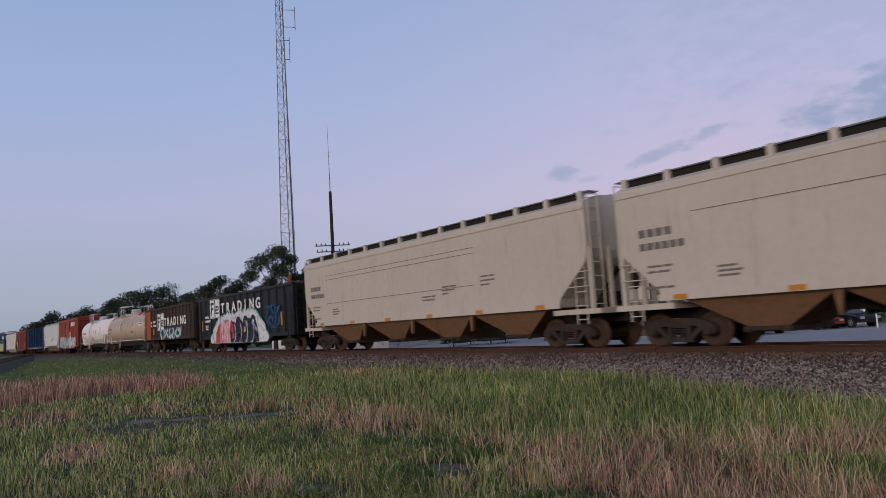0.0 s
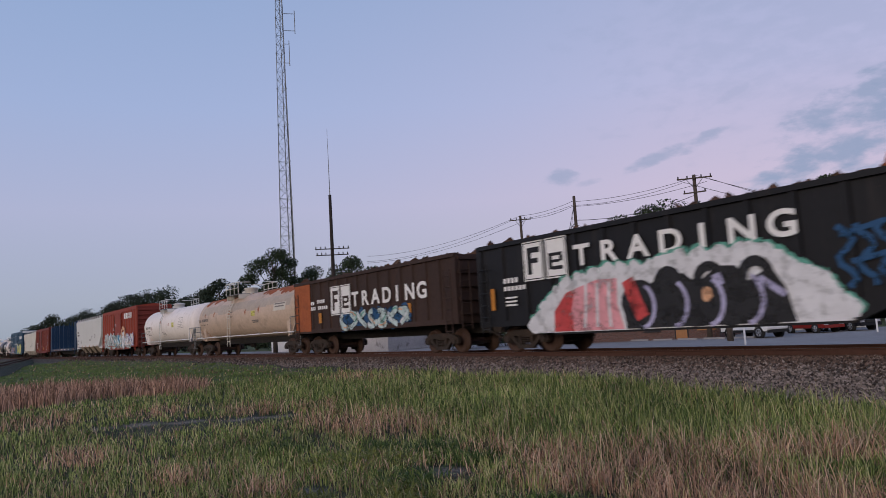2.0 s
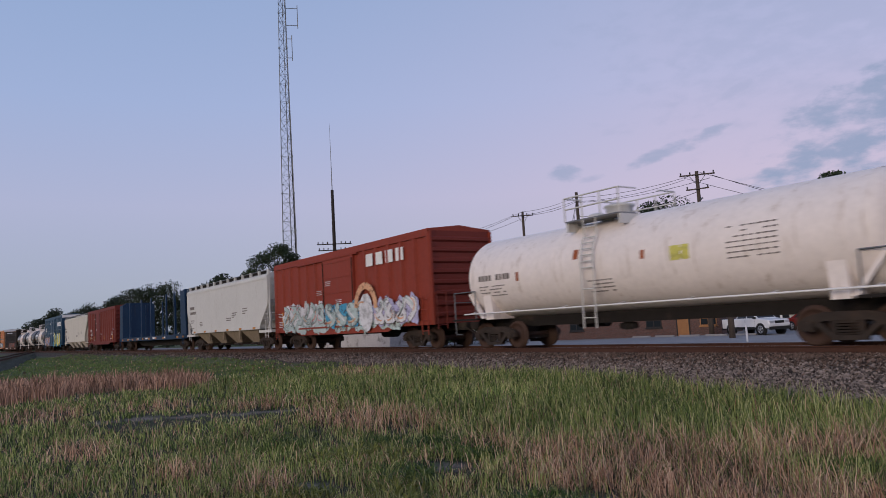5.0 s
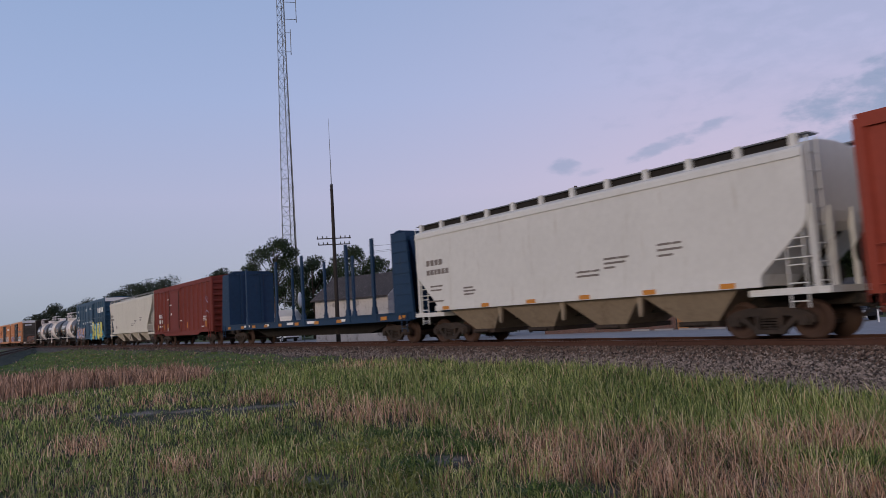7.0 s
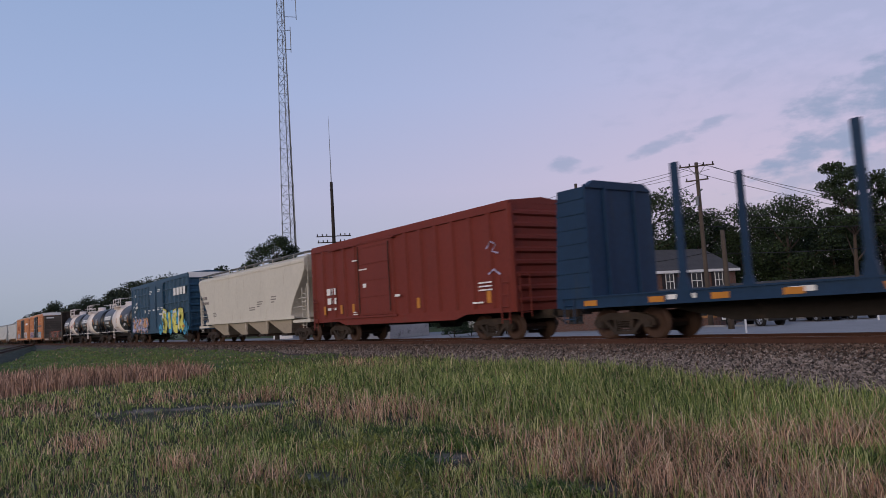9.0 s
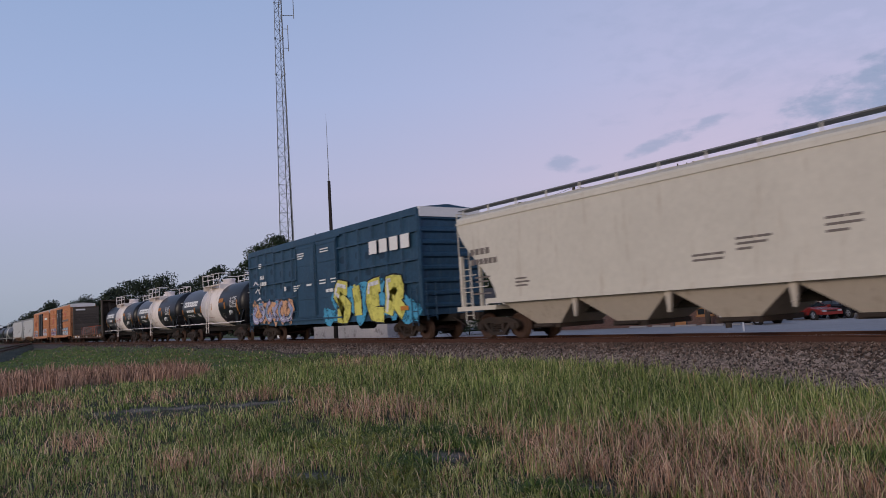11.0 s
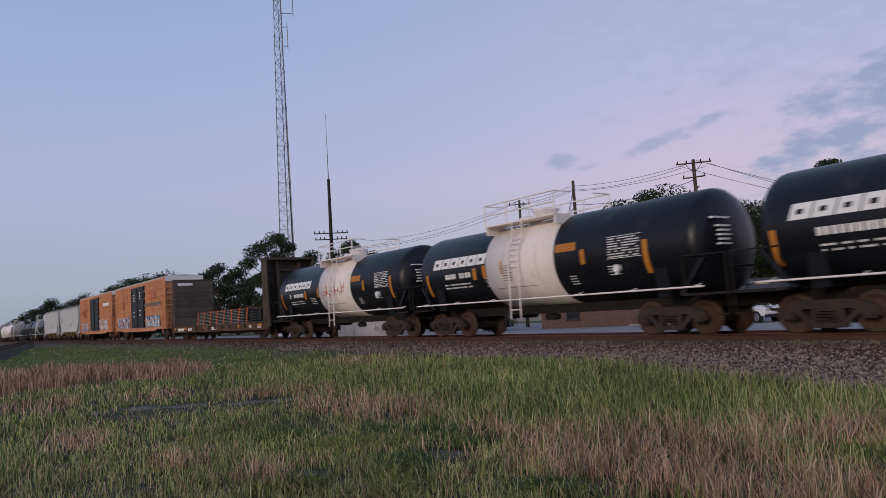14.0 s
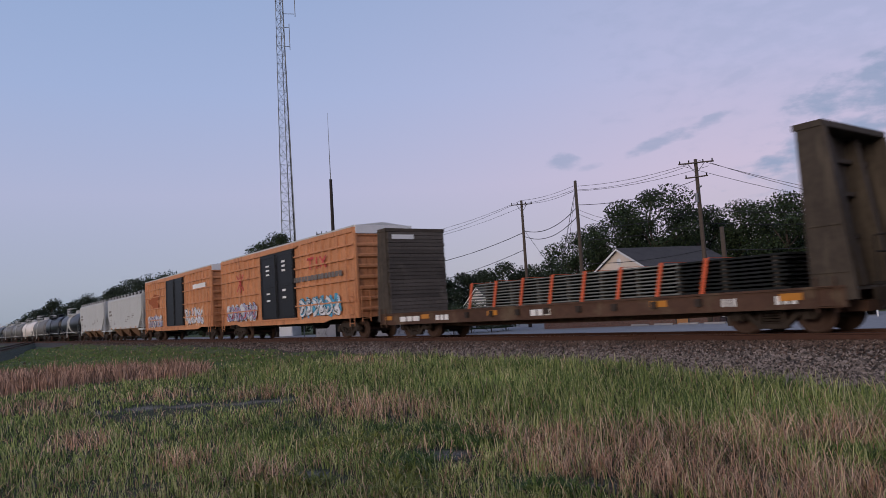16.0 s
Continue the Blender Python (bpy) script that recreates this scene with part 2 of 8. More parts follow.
M["dark_pole"] = material("creosoted_pole_wood", (0.035, 0.028, 0.025), 0.9, vary=0.25, bump=0.3)
M["tie"] = material("creosoted_tie", (0.060, 0.045, 0.036), 0.9, vary=0.3, bump=0.4)
M["cable"] = material("black_cable", (0.02, 0.02, 0.022), 0.7, vary=0.1, bump=0)
M["siding"] = material("cream_vinyl_siding", (0.72, 0.62, 0.53), 0.6, vary=0.06, bump=0.05)
M["trim"] = material("white_trim_paint", (0.74, 0.73, 0.72), 0.6, vary=0.06, bump=0.03)
M["shingle"] = material("grey_brown_shingle", (0.075, 0.068, 0.066), 0.9, vary=0.3, grain=14, bump=0.4)
M["old_board"] = material("weathered_white_board", (0.42, 0.39, 0.37), 0.85, vary=0.2, dirt=(0.16, 0.14, 0.13), dirt_amount=0.5, bump=0.25, random_value=0.15)
M["old_roof"] = material("stained_old_roof", (0.055, 0.048, 0.048), 0.9, vary=0.4, dirt=(0.15, 0.13, 0.125), dirt_amount=0.5, streak=True, bump=0.4)
M["shutter"] = material("dark_shutter_paint", (0.025, 0.022, 0.024), 0.6, vary=0.1, bump=0.05)
M["door_wood"] = material("varnished_door", (0.35, 0.16, 0.06), 0.5, vary=0.2, streak=True, bump=0.1)
M["grey_wall"] = material("pale_grey_wall", (0.50, 0.49, 0.48), 0.7, vary=0.1, bump=0.1)
M["concrete"] = material("pale_concrete", (0.30, 0.285, 0.28), 0.85, vary=0.15, grain=3, dirt=(0.22, 0.21, 0.20), dirt_amount=0.45, bump=0.2)
M["car_white"] = material("white_car_paint", (0.75, 0.75, 0.76), 0.25, vary=0.03, bump=0)
M["car_red"] = material("dark_red_car_paint", (0.20, 0.022, 0.018), 0.25, vary=0.05, bump=0)
M["car_black"] = material("black_car_paint", (0.012, 0.013, 0.016), 0.22, vary=0.05, bump=0)
M["tyre"] = material("tyre_rubber", (0.018, 0.018, 0.018), 0.85, vary=0.2, bump=0.2)
M["chrome"] = material("alloy_wheel", (0.55, 0.55, 0.56), 0.3, metal=0.9, vary=0.1, bump=0)
M["bark"] = material("rough_bark", (0.075, 0.055, 0.042), 0.95, vary=0.3, bump=0.6)
M["leaf"] = material("dark_green_leaves", (0.022, 0.037, 0.013), 0.7, vary=0.3, bump=0, island=0.6)
M["leaf_far"] = material("deep_green_leaves", (0.020, 0.032, 0.015), 0.7, vary=0.3, bump=0, island=0.5)
M["stone"] = material("ballast_stone", (0.180, 0.145, 0.125), 0.9, vary=0.25, bump=0.3, island=0.85)
M["rusty_stone"] = material("rust_stained_ballast_stone", (0.105, 0.070, 0.054), 0.9, vary=0.3, bump=0.3, island=0.8)


def weather(m, least=0.2):
    """Lets the coat below show through worn spray paint, in fine patches."""
    N, L = m.node_tree.nodes, m.node_tree.links
    co = N.new("ShaderNodeTexCoord")
    n = N.new("ShaderNodeTexNoise")
    n.inputs["Scale"].default_value, n.inputs["Detail"].default_value, n.inputs["Roughness"].default_value = 2.6, 9, 0.68
    L.new(co.outputs["Object"], n.inputs[0])
    r = N.new("ShaderNodeMapRange")
    r.interpolation_type = "SMOOTHSTEP"
    r.inputs[1].default_value, r.inputs[2].default_value, r.inputs[3].default_value, r.inputs[4].default_value = 0.37, 0.53, least, 1.0
    L.new(n.outputs[0], r.inputs[0])
    L.new(r.outputs[0], N["Principled BSDF"].inputs["Alpha"])


for key in ("pink", "red_spray", "cyan_spray", "blue_spray", "lilac_spray", "peach_spray", "aqua_spray", "green_spray"):
    weather(M[key])
for key in ("white_spray", "black_spray", "yellow_spray"):
    weather(M[key], 0.55)


def glass_material():
    m = bpy.data.materials.new("window_glass")
    m.use_nodes = True
    b = m.node_tree.nodes["Principled BSDF"]
    b.inputs["Base Color"].default_value = (0.02, 0.025, 0.03, 1)
    b.inputs["Roughness"].default_value = 0.05
    b.inputs["IOR"].default_value = 1.5
    return m


M["glass"] = glass_material()

# ---- mesh tools ----
class Shape:
    """Collects boxes, tubes and prisms into one mesh."""

    def __init__(self):
        self.v, self.f, self.smooth = [], [], []

    def add(self, verts, faces, smooth=False):
        k = len(self.v)
        self.v += [tuple(p) for p in verts]
        self.f += [tuple(i + k for i in f) for f in faces]
        self.smooth += [smooth] * len(faces)
        return self

    def box(self, x0, x1, y0, y1, z0, z1):
        v = [(x, y, z) for x in (x0, x1) for y in (y0, y1) for z in (z0, z1)]
        return self.add(v, [(0, 1, 3, 2), (4, 6, 7, 5), (0, 4, 5, 1), (2, 3, 7, 6), (0, 2, 6, 4), (1, 5, 7, 3)])

    def tube(self, a, b, r, n=8, r2=None, smooth=True, caps=True):
        a, b = Vector(a), Vector(b)
        w = (b - a).normalized()
        u = w.orthogonal().normalized()
        q = w.cross(u)
        r2 = r if r2 is None else r2
        v = [p + (u * math.cos(t) + q * math.sin(t)) * rr for p, rr in ((a, r), (b, r2)) for t in [2 * math.pi * i / n for i in range(n)]]
        self.add(v, [(i, (i + 1) % n, n + (i + 1) % n, n + i) for i in range(n)], smooth)
        if caps:
            self.add(v, [tuple(range(n - 1, -1, -1)), tuple(range(n, 2 * n))])
        return self

    def path(self, pts, radii, n=8):
        """One continuous tapering tube through points."""
        pts = [Vector(q) for q in pts]
        v = []
        for i, q in enumerate(pts):
            w = (pts[min(i + 1, len(pts) - 1)] - pts[max(i - 1, 0)]).normalized()
            u = w.cross(Vector((0.31, 0.95, 0.05))).normalized()
            k = w.cross(u)
            v += [q + (u * math.cos(t) + k * math.sin(t)) * radii[i] for t in [2 * math.pi * j / n for j in range(n)]]
        m = len(pts)
        f = [(i * n + j, i * n + (j + 1) % n, (i + 1) * n + (j + 1) % n, (i + 1) * n + j) for i in range(m - 1) for j in range(n)]
        return self.add(v, f + [tuple(range(n - 1, -1, -1)), tuple(range((m - 1) * n, m * n))], True)

    def prism(self, outline, axis, lo, hi):
        """Extrudes a closed outline of 2D points along an axis; the points are (x, z), (y, z) or (x, y)."""
        n = len(outline)
        if axis == "y":
            v = [(a, t, b) for t in (lo, hi) for a, b in outline]
        elif axis == "x":
            v = [(t, a, b) for t in (lo, hi) for a, b in outline]
        else:
            v = [(a, b, t) for t in (lo, hi) for a, b in outline]
        f = [(i, (i + 1) % n, n + (i + 1) % n, n + i) for i in range(n)] + [tuple(range(n - 1, -1, -1)), tuple(range(n, 2 * n))]
        return self.add(v, f)

    def turned(self, profile, axis_point=(0, 0, 0), n=32, direction="x"):
        """Turns a profile of (along, radius) round an axis."""
        ax, ay, az = axis_point
        v = []
        for along, r in profile:
            for i in range(n):
                t = 2 * math.pi * i / n
                c, s = r * math.cos(t), r * math.sin(t)
                v.append((ax + along, ay + c, az + s) if direction == "x" else (ax + c, ay + along, az + s) if direction == "y" else (ax + c, ay + s, az + along))
        f = [(j * n + i, j * n + (i + 1) % n, (j + 1) * n + (i + 1) % n, (j + 1) * n + i) for j in range(len(profile) - 1) for i in range(n)]
        self.add(v, f, True)
        return self

    def mesh(self, name, mat):
        me = bpy.data.meshes.new(name)
        me.from_pydata(self.v, [], self.f)
        me.polygons.foreach_set("use_smooth", self.smooth)
        me.materials.append(mat)
        bm = bmesh.new()
        bm.from_mesh(me)
        bmesh.ops.recalc_face_normals(bm, faces=bm.faces)
        bm.to_mesh(me)
        bm.free()
        return me


def soften(ob, width=0.012, segments=1):
    b = ob.modifiers.new("worn edges", "BEVEL")
    b.width, b.segments, b.limit_method, b.angle_limit = width, segments, "ANGLE", radians(40)
    return ob


def part(name, shape, mat, parent, label="", m=None):
    """One mesh object under a thing or a part; a list of shapes gives one object each."""
    if isinstance(shape, list):
        for one in shape:
            ob = part(name, one, mat, parent, label, m)
        return ob
    me = shape.mesh(name, mat) if isinstance(shape, Shape) else shape
    ob = new(name, me)
    ob.parent = parent
    if m is not None:
        ob.matrix_basis = m
    return tagged(ob, label)


def thing(name, label, category, group="", kind="", m=None):
    ob = new(name)
    ob.empty_display_size = 0.3
    if m is not None:
        ob.matrix_basis = m
    return tagged(ob, label, category, group, kind)


def lettering(text, height, mat, parent, x, y, z, name="lettering", label="", stretch=1.0):
    """Raised letters on the -y side of a thing, x and z at the lower left corner."""
    cu = bpy.data.curves.new(name, "FONT")
    cu.body, cu.size, cu.extrude, cu.offset = text, height * 1.38, 0.003, 0.040 * height
    tmp = bpy.data.objects.new(name, cu)
    scene.collection.objects.link(tmp)
    bpy.context.view_layer.update()
    me = bpy.data.meshes.new_from_object(tmp.evaluated_get(bpy.context.evaluated_depsgraph_get()))
    bpy.data.objects.remove(tmp)
    bpy.data.curves.remove(cu)
    me.materials.clear()
    me.materials.append(mat)
    for v in me.vertices:
        v.co = Vector((x + v.co.x * stretch, y - v.co.z, z + v.co.y))
    ob = new(name, me)
    ob.parent = parent
    return tagged(ob, label)


def bars(parent, mat, x, y, z, widths, height, gap=0.4, name="marking", label=""):
    """A line of plain bars that stands for small unreadable writing."""
    s = Shape()
    for w in widths:
        s.box(x, x + w, y - 0.004, y + 0.004, z, z + height)
        x += w + height * gap
    return part(name, s, mat, parent, label)


def rough_blob(cx, cz, rx, rz, rng, n=22, wob=0.18):
    ph = [rng.random() * 6.28 for _ in range(4)]
    pts = []
    for i in range(n):
        a = 2 * math.pi * i / n
        k = 1 + wob * (math.sin(3 * a + ph[0]) * 0.5 + math.sin(5 * a + ph[1]) * 0.35 + math.sin(8 * a + ph[2]) * 0.3) + rng.uniform(-wob, wob) * 0.3
        pts.append((cx + rx * k * math.cos(a), cz + rz * k * math.sin(a)))
    return pts


def stroke(pts, w):
    """The outline of a thick brush line through points (x, z)."""
    left, right = [], []
    for i, p in enumerate(pts):
        a, b = pts[max(0, i - 1)], pts[min(len(pts) - 1, i + 1)]
        dx, dz = b[0] - a[0], b[1] - a[1]
        n = math.hypot(dx, dz) or 1
        left.append((p[0] - dz / n * w, p[1] + dx / n * w))
        right.append((p[0] + dz / n * w, p[1] - dx / n * w))
    return left + right[::-1]


def paint_shape(outlines, y, depth=0.003):
    """Thin sprayed shapes, each laid a hair over the one before."""
    return [Shape().prism(o, "y", y - depth - 0.0005 * i, y) for i, o in enumerate(outlines)]


# ---- track, ground ----
TRACK_Y = 17.72
CURVE_AT, CURVE_R = -150.0, 1500.0


def along(s, side=0.0):
    """The place and heading at s metres along the track."""
    if s >= CURVE_AT:
        return s, TRACK_Y + side, 0.0
    a = (CURVE_AT - s) / CURVE_R
    return CURVE_AT - (CURVE_R + side) * math.sin(a), TRACK_Y - CURVE_R + (CURVE_R + side) * math.cos(a), a


def siding(s, side=0.0):
    """A second track that joins the first one far down the line; s metres from the switch."""
    d = max(0.0, s)
    ease = min(1.0, d / 40.0)
    slope = 0.139 * ease
    y = TRACK_Y - (0.139 * d * d / 80.0 if d < 40 else 0.139 * (d - 20.0))
    n = math.hypot(1, slope)
    return -192.0 + d + side * slope / n, y + side / n


def ground_z(x, y):
    yc = TRACK_Y if x > CURVE_AT else TRACK_Y - (CURVE_AT - x) ** 2 / (2 * CURVE_R)
    d = y - yc
    near = -0.66 + 0.05 * math.sin(x * 0.21 + 1.0) * math.sin(y * 0.33)
    pts = ((-500, None), (-4.7, None), (-3.75, -0.62), (-1.9, -0.25), (-1.45, -0.20), (1.45, -0.20), (1.9, -0.25), (3.6, -0.75), (7.0, -1.05), (14.0, -1.12), (20.0, -1.18), (5000, -1.3))
    z = -1.3
    for (a, za), (b, zb) in zip(pts, pts[1:]):
        if a <= d <= b:
            za = near if za is None else za
            zb = near if zb is None else zb
            z = za + (zb - za) * (d - a) / (b - a)
            break
    if d < -500:
        z = near
    return z


def ground_material():
    """Gap-shaded soil, short grass and gravel in one sheet, by place."""
    m = bpy.data.materials.new("grassy_ground")
    m.use_nodes = True
    nt = m.node_tree
    N, L = nt.nodes, nt.links
    b = N["Principled BSDF"]
    b.inputs["Roughness"].default_value = 0.95
    co = N.new("ShaderNodeTexCoord")

    def noise_at(scale, detail=6, rough=0.6):
        n = N.new("ShaderNodeTexNoise")
        n.inputs["Scale"].default_value, n.inputs["Detail"].default_value, n.inputs["Roughness"].default_value = scale, detail, rough
        L.new(co.outputs["Object"], n.inputs[0])
        return n

    def ramp(src, stops):
        r = N.new("ShaderNodeValToRGB")
        e = r.color_ramp.elements
        e[0].position, e[0].color = stops[0][0], (*stops[0][1], 1)
        e[1].position, e[1].color = stops[-1][0], (*stops[-1][1], 1)
        for p, c in stops[1:-1]:
            k = e.new(p)
            k.color = (*c, 1)
        L.new(src, r.inputs[0])
        return r

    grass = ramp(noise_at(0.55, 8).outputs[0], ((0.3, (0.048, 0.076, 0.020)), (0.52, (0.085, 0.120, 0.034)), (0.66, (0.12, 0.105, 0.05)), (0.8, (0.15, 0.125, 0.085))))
    # near soil: shade between the rough blades is put into its dark colour
    gap_shaded_soil = ramp(noise_at(0.9, 8).outputs[0], ((0.3, (0.014, 0.020, 0.007)), (0.55, (0.030, 0.034, 0.014)), (0.75, (0.065, 0.052, 0.035))))
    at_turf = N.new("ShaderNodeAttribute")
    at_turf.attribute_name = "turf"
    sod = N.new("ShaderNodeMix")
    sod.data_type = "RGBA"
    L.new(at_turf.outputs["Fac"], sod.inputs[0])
    L.new(gap_shaded_soil.outputs[0], sod.inputs[6])
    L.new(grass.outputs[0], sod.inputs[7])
    fine = ramp(noise_at(14, 8).outputs[0], ((0.3, (0.55, 0.55, 0.55)), (0.7, (1.35, 1.35, 1.35))))
    mul = N.new("ShaderNodeMix")
    mul.data_type, mul.blend_type = "RGBA", "MULTIPLY"
    mul.inputs[0].default_value = 1
    L.new(sod.outputs[2], mul.inputs[6])
    L.new(fine.outputs[0], mul.inputs[7])
    # gravel under and beside the track, darkened as shade between the loose stones
    stone = ramp(noise_at(34, 4).outputs[0], ((0.3, (0.022, 0.017, 0.014)), (0.5, (0.06, 0.048, 0.040)), (0.7, (0.15, 0.125, 0.105))))
    at = N.new("ShaderNodeAttribute")
    at.attribute_name = "gravel"
    mx = N.new("ShaderNodeMix")
    mx.data_type = "RGBA"
    L.new(at.outputs["Fac"], mx.inputs[0])
    L.new(mul.outputs[2], mx.inputs[6])
    L.new(stone.outputs[0], mx.inputs[7])
    # pale gravel where the grass is worn away
    pale = ramp(noise_at(26, 5).outputs[0], ((0.3, (0.05, 0.040, 0.032)), (0.5, (0.17, 0.142, 0.118)), (0.7, (0.40, 0.35, 0.30))))
    worn = N.new("ShaderNodeAttribute")
    worn.attribute_name = "worn"
    mw = N.new("ShaderNodeMix")
    mw.data_type = "RGBA"
    L.new(worn.outputs["Fac"], mw.inputs[0])
    L.new(mx.outputs[2], mw.inputs[6])
    L.new(pale.outputs[0], mw.inputs[7])
    L.new(mw.outputs[2], b.inputs["Base Color"])
    bp = N.new("ShaderNodeBump")
    bp.inputs["Strength"].default_value, bp.inputs["Distance"].default_value = 0.7, 0.06
    L.new(noise_at(22, 6).outputs[0], bp.inputs["Height"])
    L.new(bp.outputs[0], b.inputs["Normal"])
    return m


M["ground"] = ground_material()
# bare gravelly spots in the grass: x, y, half sizes along and across
BARE = [(-17.1, 3.1, 0.26, 0.5), (-17.0, 3.9, 0.36, 0.5), (-16.4, 4.7, 0.34, 0.45), (-15.5, 5.7, 0.3, 0.5), (-15.2, 6.4, 0.28, 0.4), (-7.3, 5.15, 0.26, 0.28), (-7.6, 3.5, 0.26, 0.26), (-3.7, 6.1, 0.26, 0.18), (-4.7, 5.1, 0.2, 0.18)]


def grass_edge(x):
    """Where the grass gives way to the ballast: y at x."""
    return 13.0 + 0.2 * np.sin(x * 0.8) - 1.7 * np.clip((x + 10.5) / 5.0, 0, 1) + np.clip((-x - 5) * 0.10, 0, 1.25) + np.clip((-x - 18) * 0.03, 0, 1.1)


def build_ground():
    xs = sorted(set([-4000, -2500, -1500, -1000, -700, -500, -400, -330] + list(range(-280, -60, 8)) + [x * 0.4 for x in range(-150, 26)] + list(range(12, 60, 6)) + [80, 150, 400, 1000, 2500, 4000]))
    ys = sorted(set([-4000, -2000, -1000, -400, -150, -60, -30, -15, -8] + [y * 0.25 for y in range(-16, 56)] + [13.7, 14.0, 14.2, 14.6, 15.0, 15.4, 15.8, 16.05, 16.3, 16.9, 17.7, 18.5, 19.2, 19.6, 20.2, 21.3, 22.5, 24.7, 28, 32, 36, 42, 50, 60, 75, 100, 150, 250, 400, 700, 1200, 2500, 4000]))
    v, f, g, worn = [], [], [], []
    for x in xs:
        shift = 0 if x > CURVE_AT else (CURVE_AT - max(x, -420)) ** 2 / (2 * CURVE_R)
        for y in ys:
            w = max(0.0, 1 - abs(y - 18) / 60.0)
            yy = y - shift * w
            v.append((x, yy, ground_z(x, yy) if x > -420 else -0.9))
            yc = TRACK_Y - shift
            d = yy - yc
            bare = max([0.0] + [min(1.0, 1.6 * (1 - ((x - bx) / ba) ** 2 - ((yy - by) / bb) ** 2)) for bx, by, ba, bb in BARE])
            g.append(1.0 if ((yy > grass_edge(x) - 0.1) if x > -110 else d > -3.6) and d < 3.4 and x > -420 else 0.0)
            worn.append(max(0.0, bare))
    n = len(ys)
    for i in range(len(xs) - 1):
        for j in range(n - 1):
            f.append((i * n + j, (i + 1) * n + j, (i + 1) * n + j + 1, i * n + j + 1))
    me = bpy.data.meshes.new("ground")
    me.from_pydata(v, [], f)
    a = me.attributes.new("gravel", "FLOAT", "POINT")
    a.data.foreach_set("value", g)
    # 1 on the green far turf, 0 near, on the soil darkened as shade
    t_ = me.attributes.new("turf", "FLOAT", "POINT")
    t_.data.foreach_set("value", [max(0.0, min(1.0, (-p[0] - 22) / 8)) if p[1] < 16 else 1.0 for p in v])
    w_ = me.attributes.new("worn", "FLOAT", "POINT")
    w_.data.foreach_set("value", worn)
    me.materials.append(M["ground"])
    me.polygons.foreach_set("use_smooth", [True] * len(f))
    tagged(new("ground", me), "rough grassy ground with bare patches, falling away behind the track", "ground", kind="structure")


build_ground()


def rail_outline():
    """A flat-bottomed rail: foot, web, head; the head's top at 0."""
    half = [(0.0, -0.185), (0.075, -0.185), (0.075, -0.172), (0.012, -0.150), (0.010, -0.045), (0.037, -0.035), (0.037, -0.006), (0.030, 0.0)]
    return half + [(-a, b) for a, b in half[::-1] if a > 0]


def build_track():
    track = thing("railway_track", "rusty steel railway track on wooden ties and grey ballast", "railway track", kind="structure")
    o = rail_outline()
    n = len(o)
    stations = [-420 + 6 * i for i in range(46)] + [-146 + 2.0 * i for i in range(84)] + [30, 60, 120, 300]
    for side, label in ((-0.755, "rusty near rail"), (0.755, "rusty far rail")):
        s = Shape()
        v = []
        for st in stations:
            for a, b in o:
                x, y, h = along(st, side + a)
                v.append((x, y, b))
        f = [(k * n + i, k * n + (i + 1) % n, (k + 1) * n + (i + 1) % n, (k + 1) * n + i) for k in range(len(stations) - 1) for i in range(n)]
        s.add(v, f)
        r = part("rail", s, M["rail"], track, label)
        s = Shape()
        for st0, st1 in zip(stations, stations[1:]):
            x0, y0, h = along(st0, side)
            x1, y1, h = along(st1, side)
            s.add([(x0, y0 - 0.033, 0.0025), (x1, y1 - 0.033, 0.0025), (x1, y1 + 0.033, 0.0025), (x0, y0 + 0.033, 0.0025)], [(0, 1, 2, 3)])
        part("running_band", s, M["rail_head"], r, "worn bright running band")
    # joint bars on the near rail
    for jx in (-25.6, -13.7, -37.5):
        s = Shape().box(jx - 0.45, jx + 0.45, TRACK_Y - 0.80, TRACK_Y - 0.765, -0.155, -0.04)
        for k in range(6):
            s.tube((jx - 0.37 + 0.148 * k, TRACK_Y - 0.83, -0.10), (jx - 0.37 + 0.148 * k, TRACK_Y - 0.79, -0.10), 0.02, 6)
        part("joint_bar", s, M["rail"], track)
    tie = Shape().box(-0.115, 0.115, -1.3, 1.3, -0.36, -0.178).mesh("tie", M["tie"])
    for i in range(200):
        x = -2.0 - 0.52 * i
        part("tie", tie, None, track, m=pose(x, TRACK_Y + 0.05 * math.sin(i * 2.3), 0.0, 0, 0, math.sin(i * 5.1)))
    # the second track, seen far down the line
    br = thing("siding_track", "dark branch track curving away from the main line", "railway track", kind="structure")
    for side in (-0.755, 0.755):
        s = Shape()
        v = []
        st2 = [4.0 * i for i in range(40)]
        for st in st2:
            for a, b in o:
                x, y = siding(st, side + a)
                v.append((x, y, b - 0.01))
        f = [(k * n + i, k * n + (i + 1) % n, (k + 1) * n + (i + 1) % n, (k + 1) * n + i) for k in range(len(st2) - 1) for i in range(n)]
        s.add(v, f)
        part("rail", s, M["rail"], br)
    s = Shape()
    v, f = [], []
    for i in range(40):
        for side, z in ((-2.6, -0.78), (-1.4, -0.30), (1.4, -0.30), (2.6, -0.78)):
            x, y = siding(4.0 * i, side)
            v.append((x, y, z))
        if i:
            k = i * 4
            f += [(k - 4 + j, k + j, k + j + 1, k - 4 + j + 1) for j in range(3)]
    part("ballast_bed", s.add(v, f), M["ground"], br, "low gravel bed")


build_track()


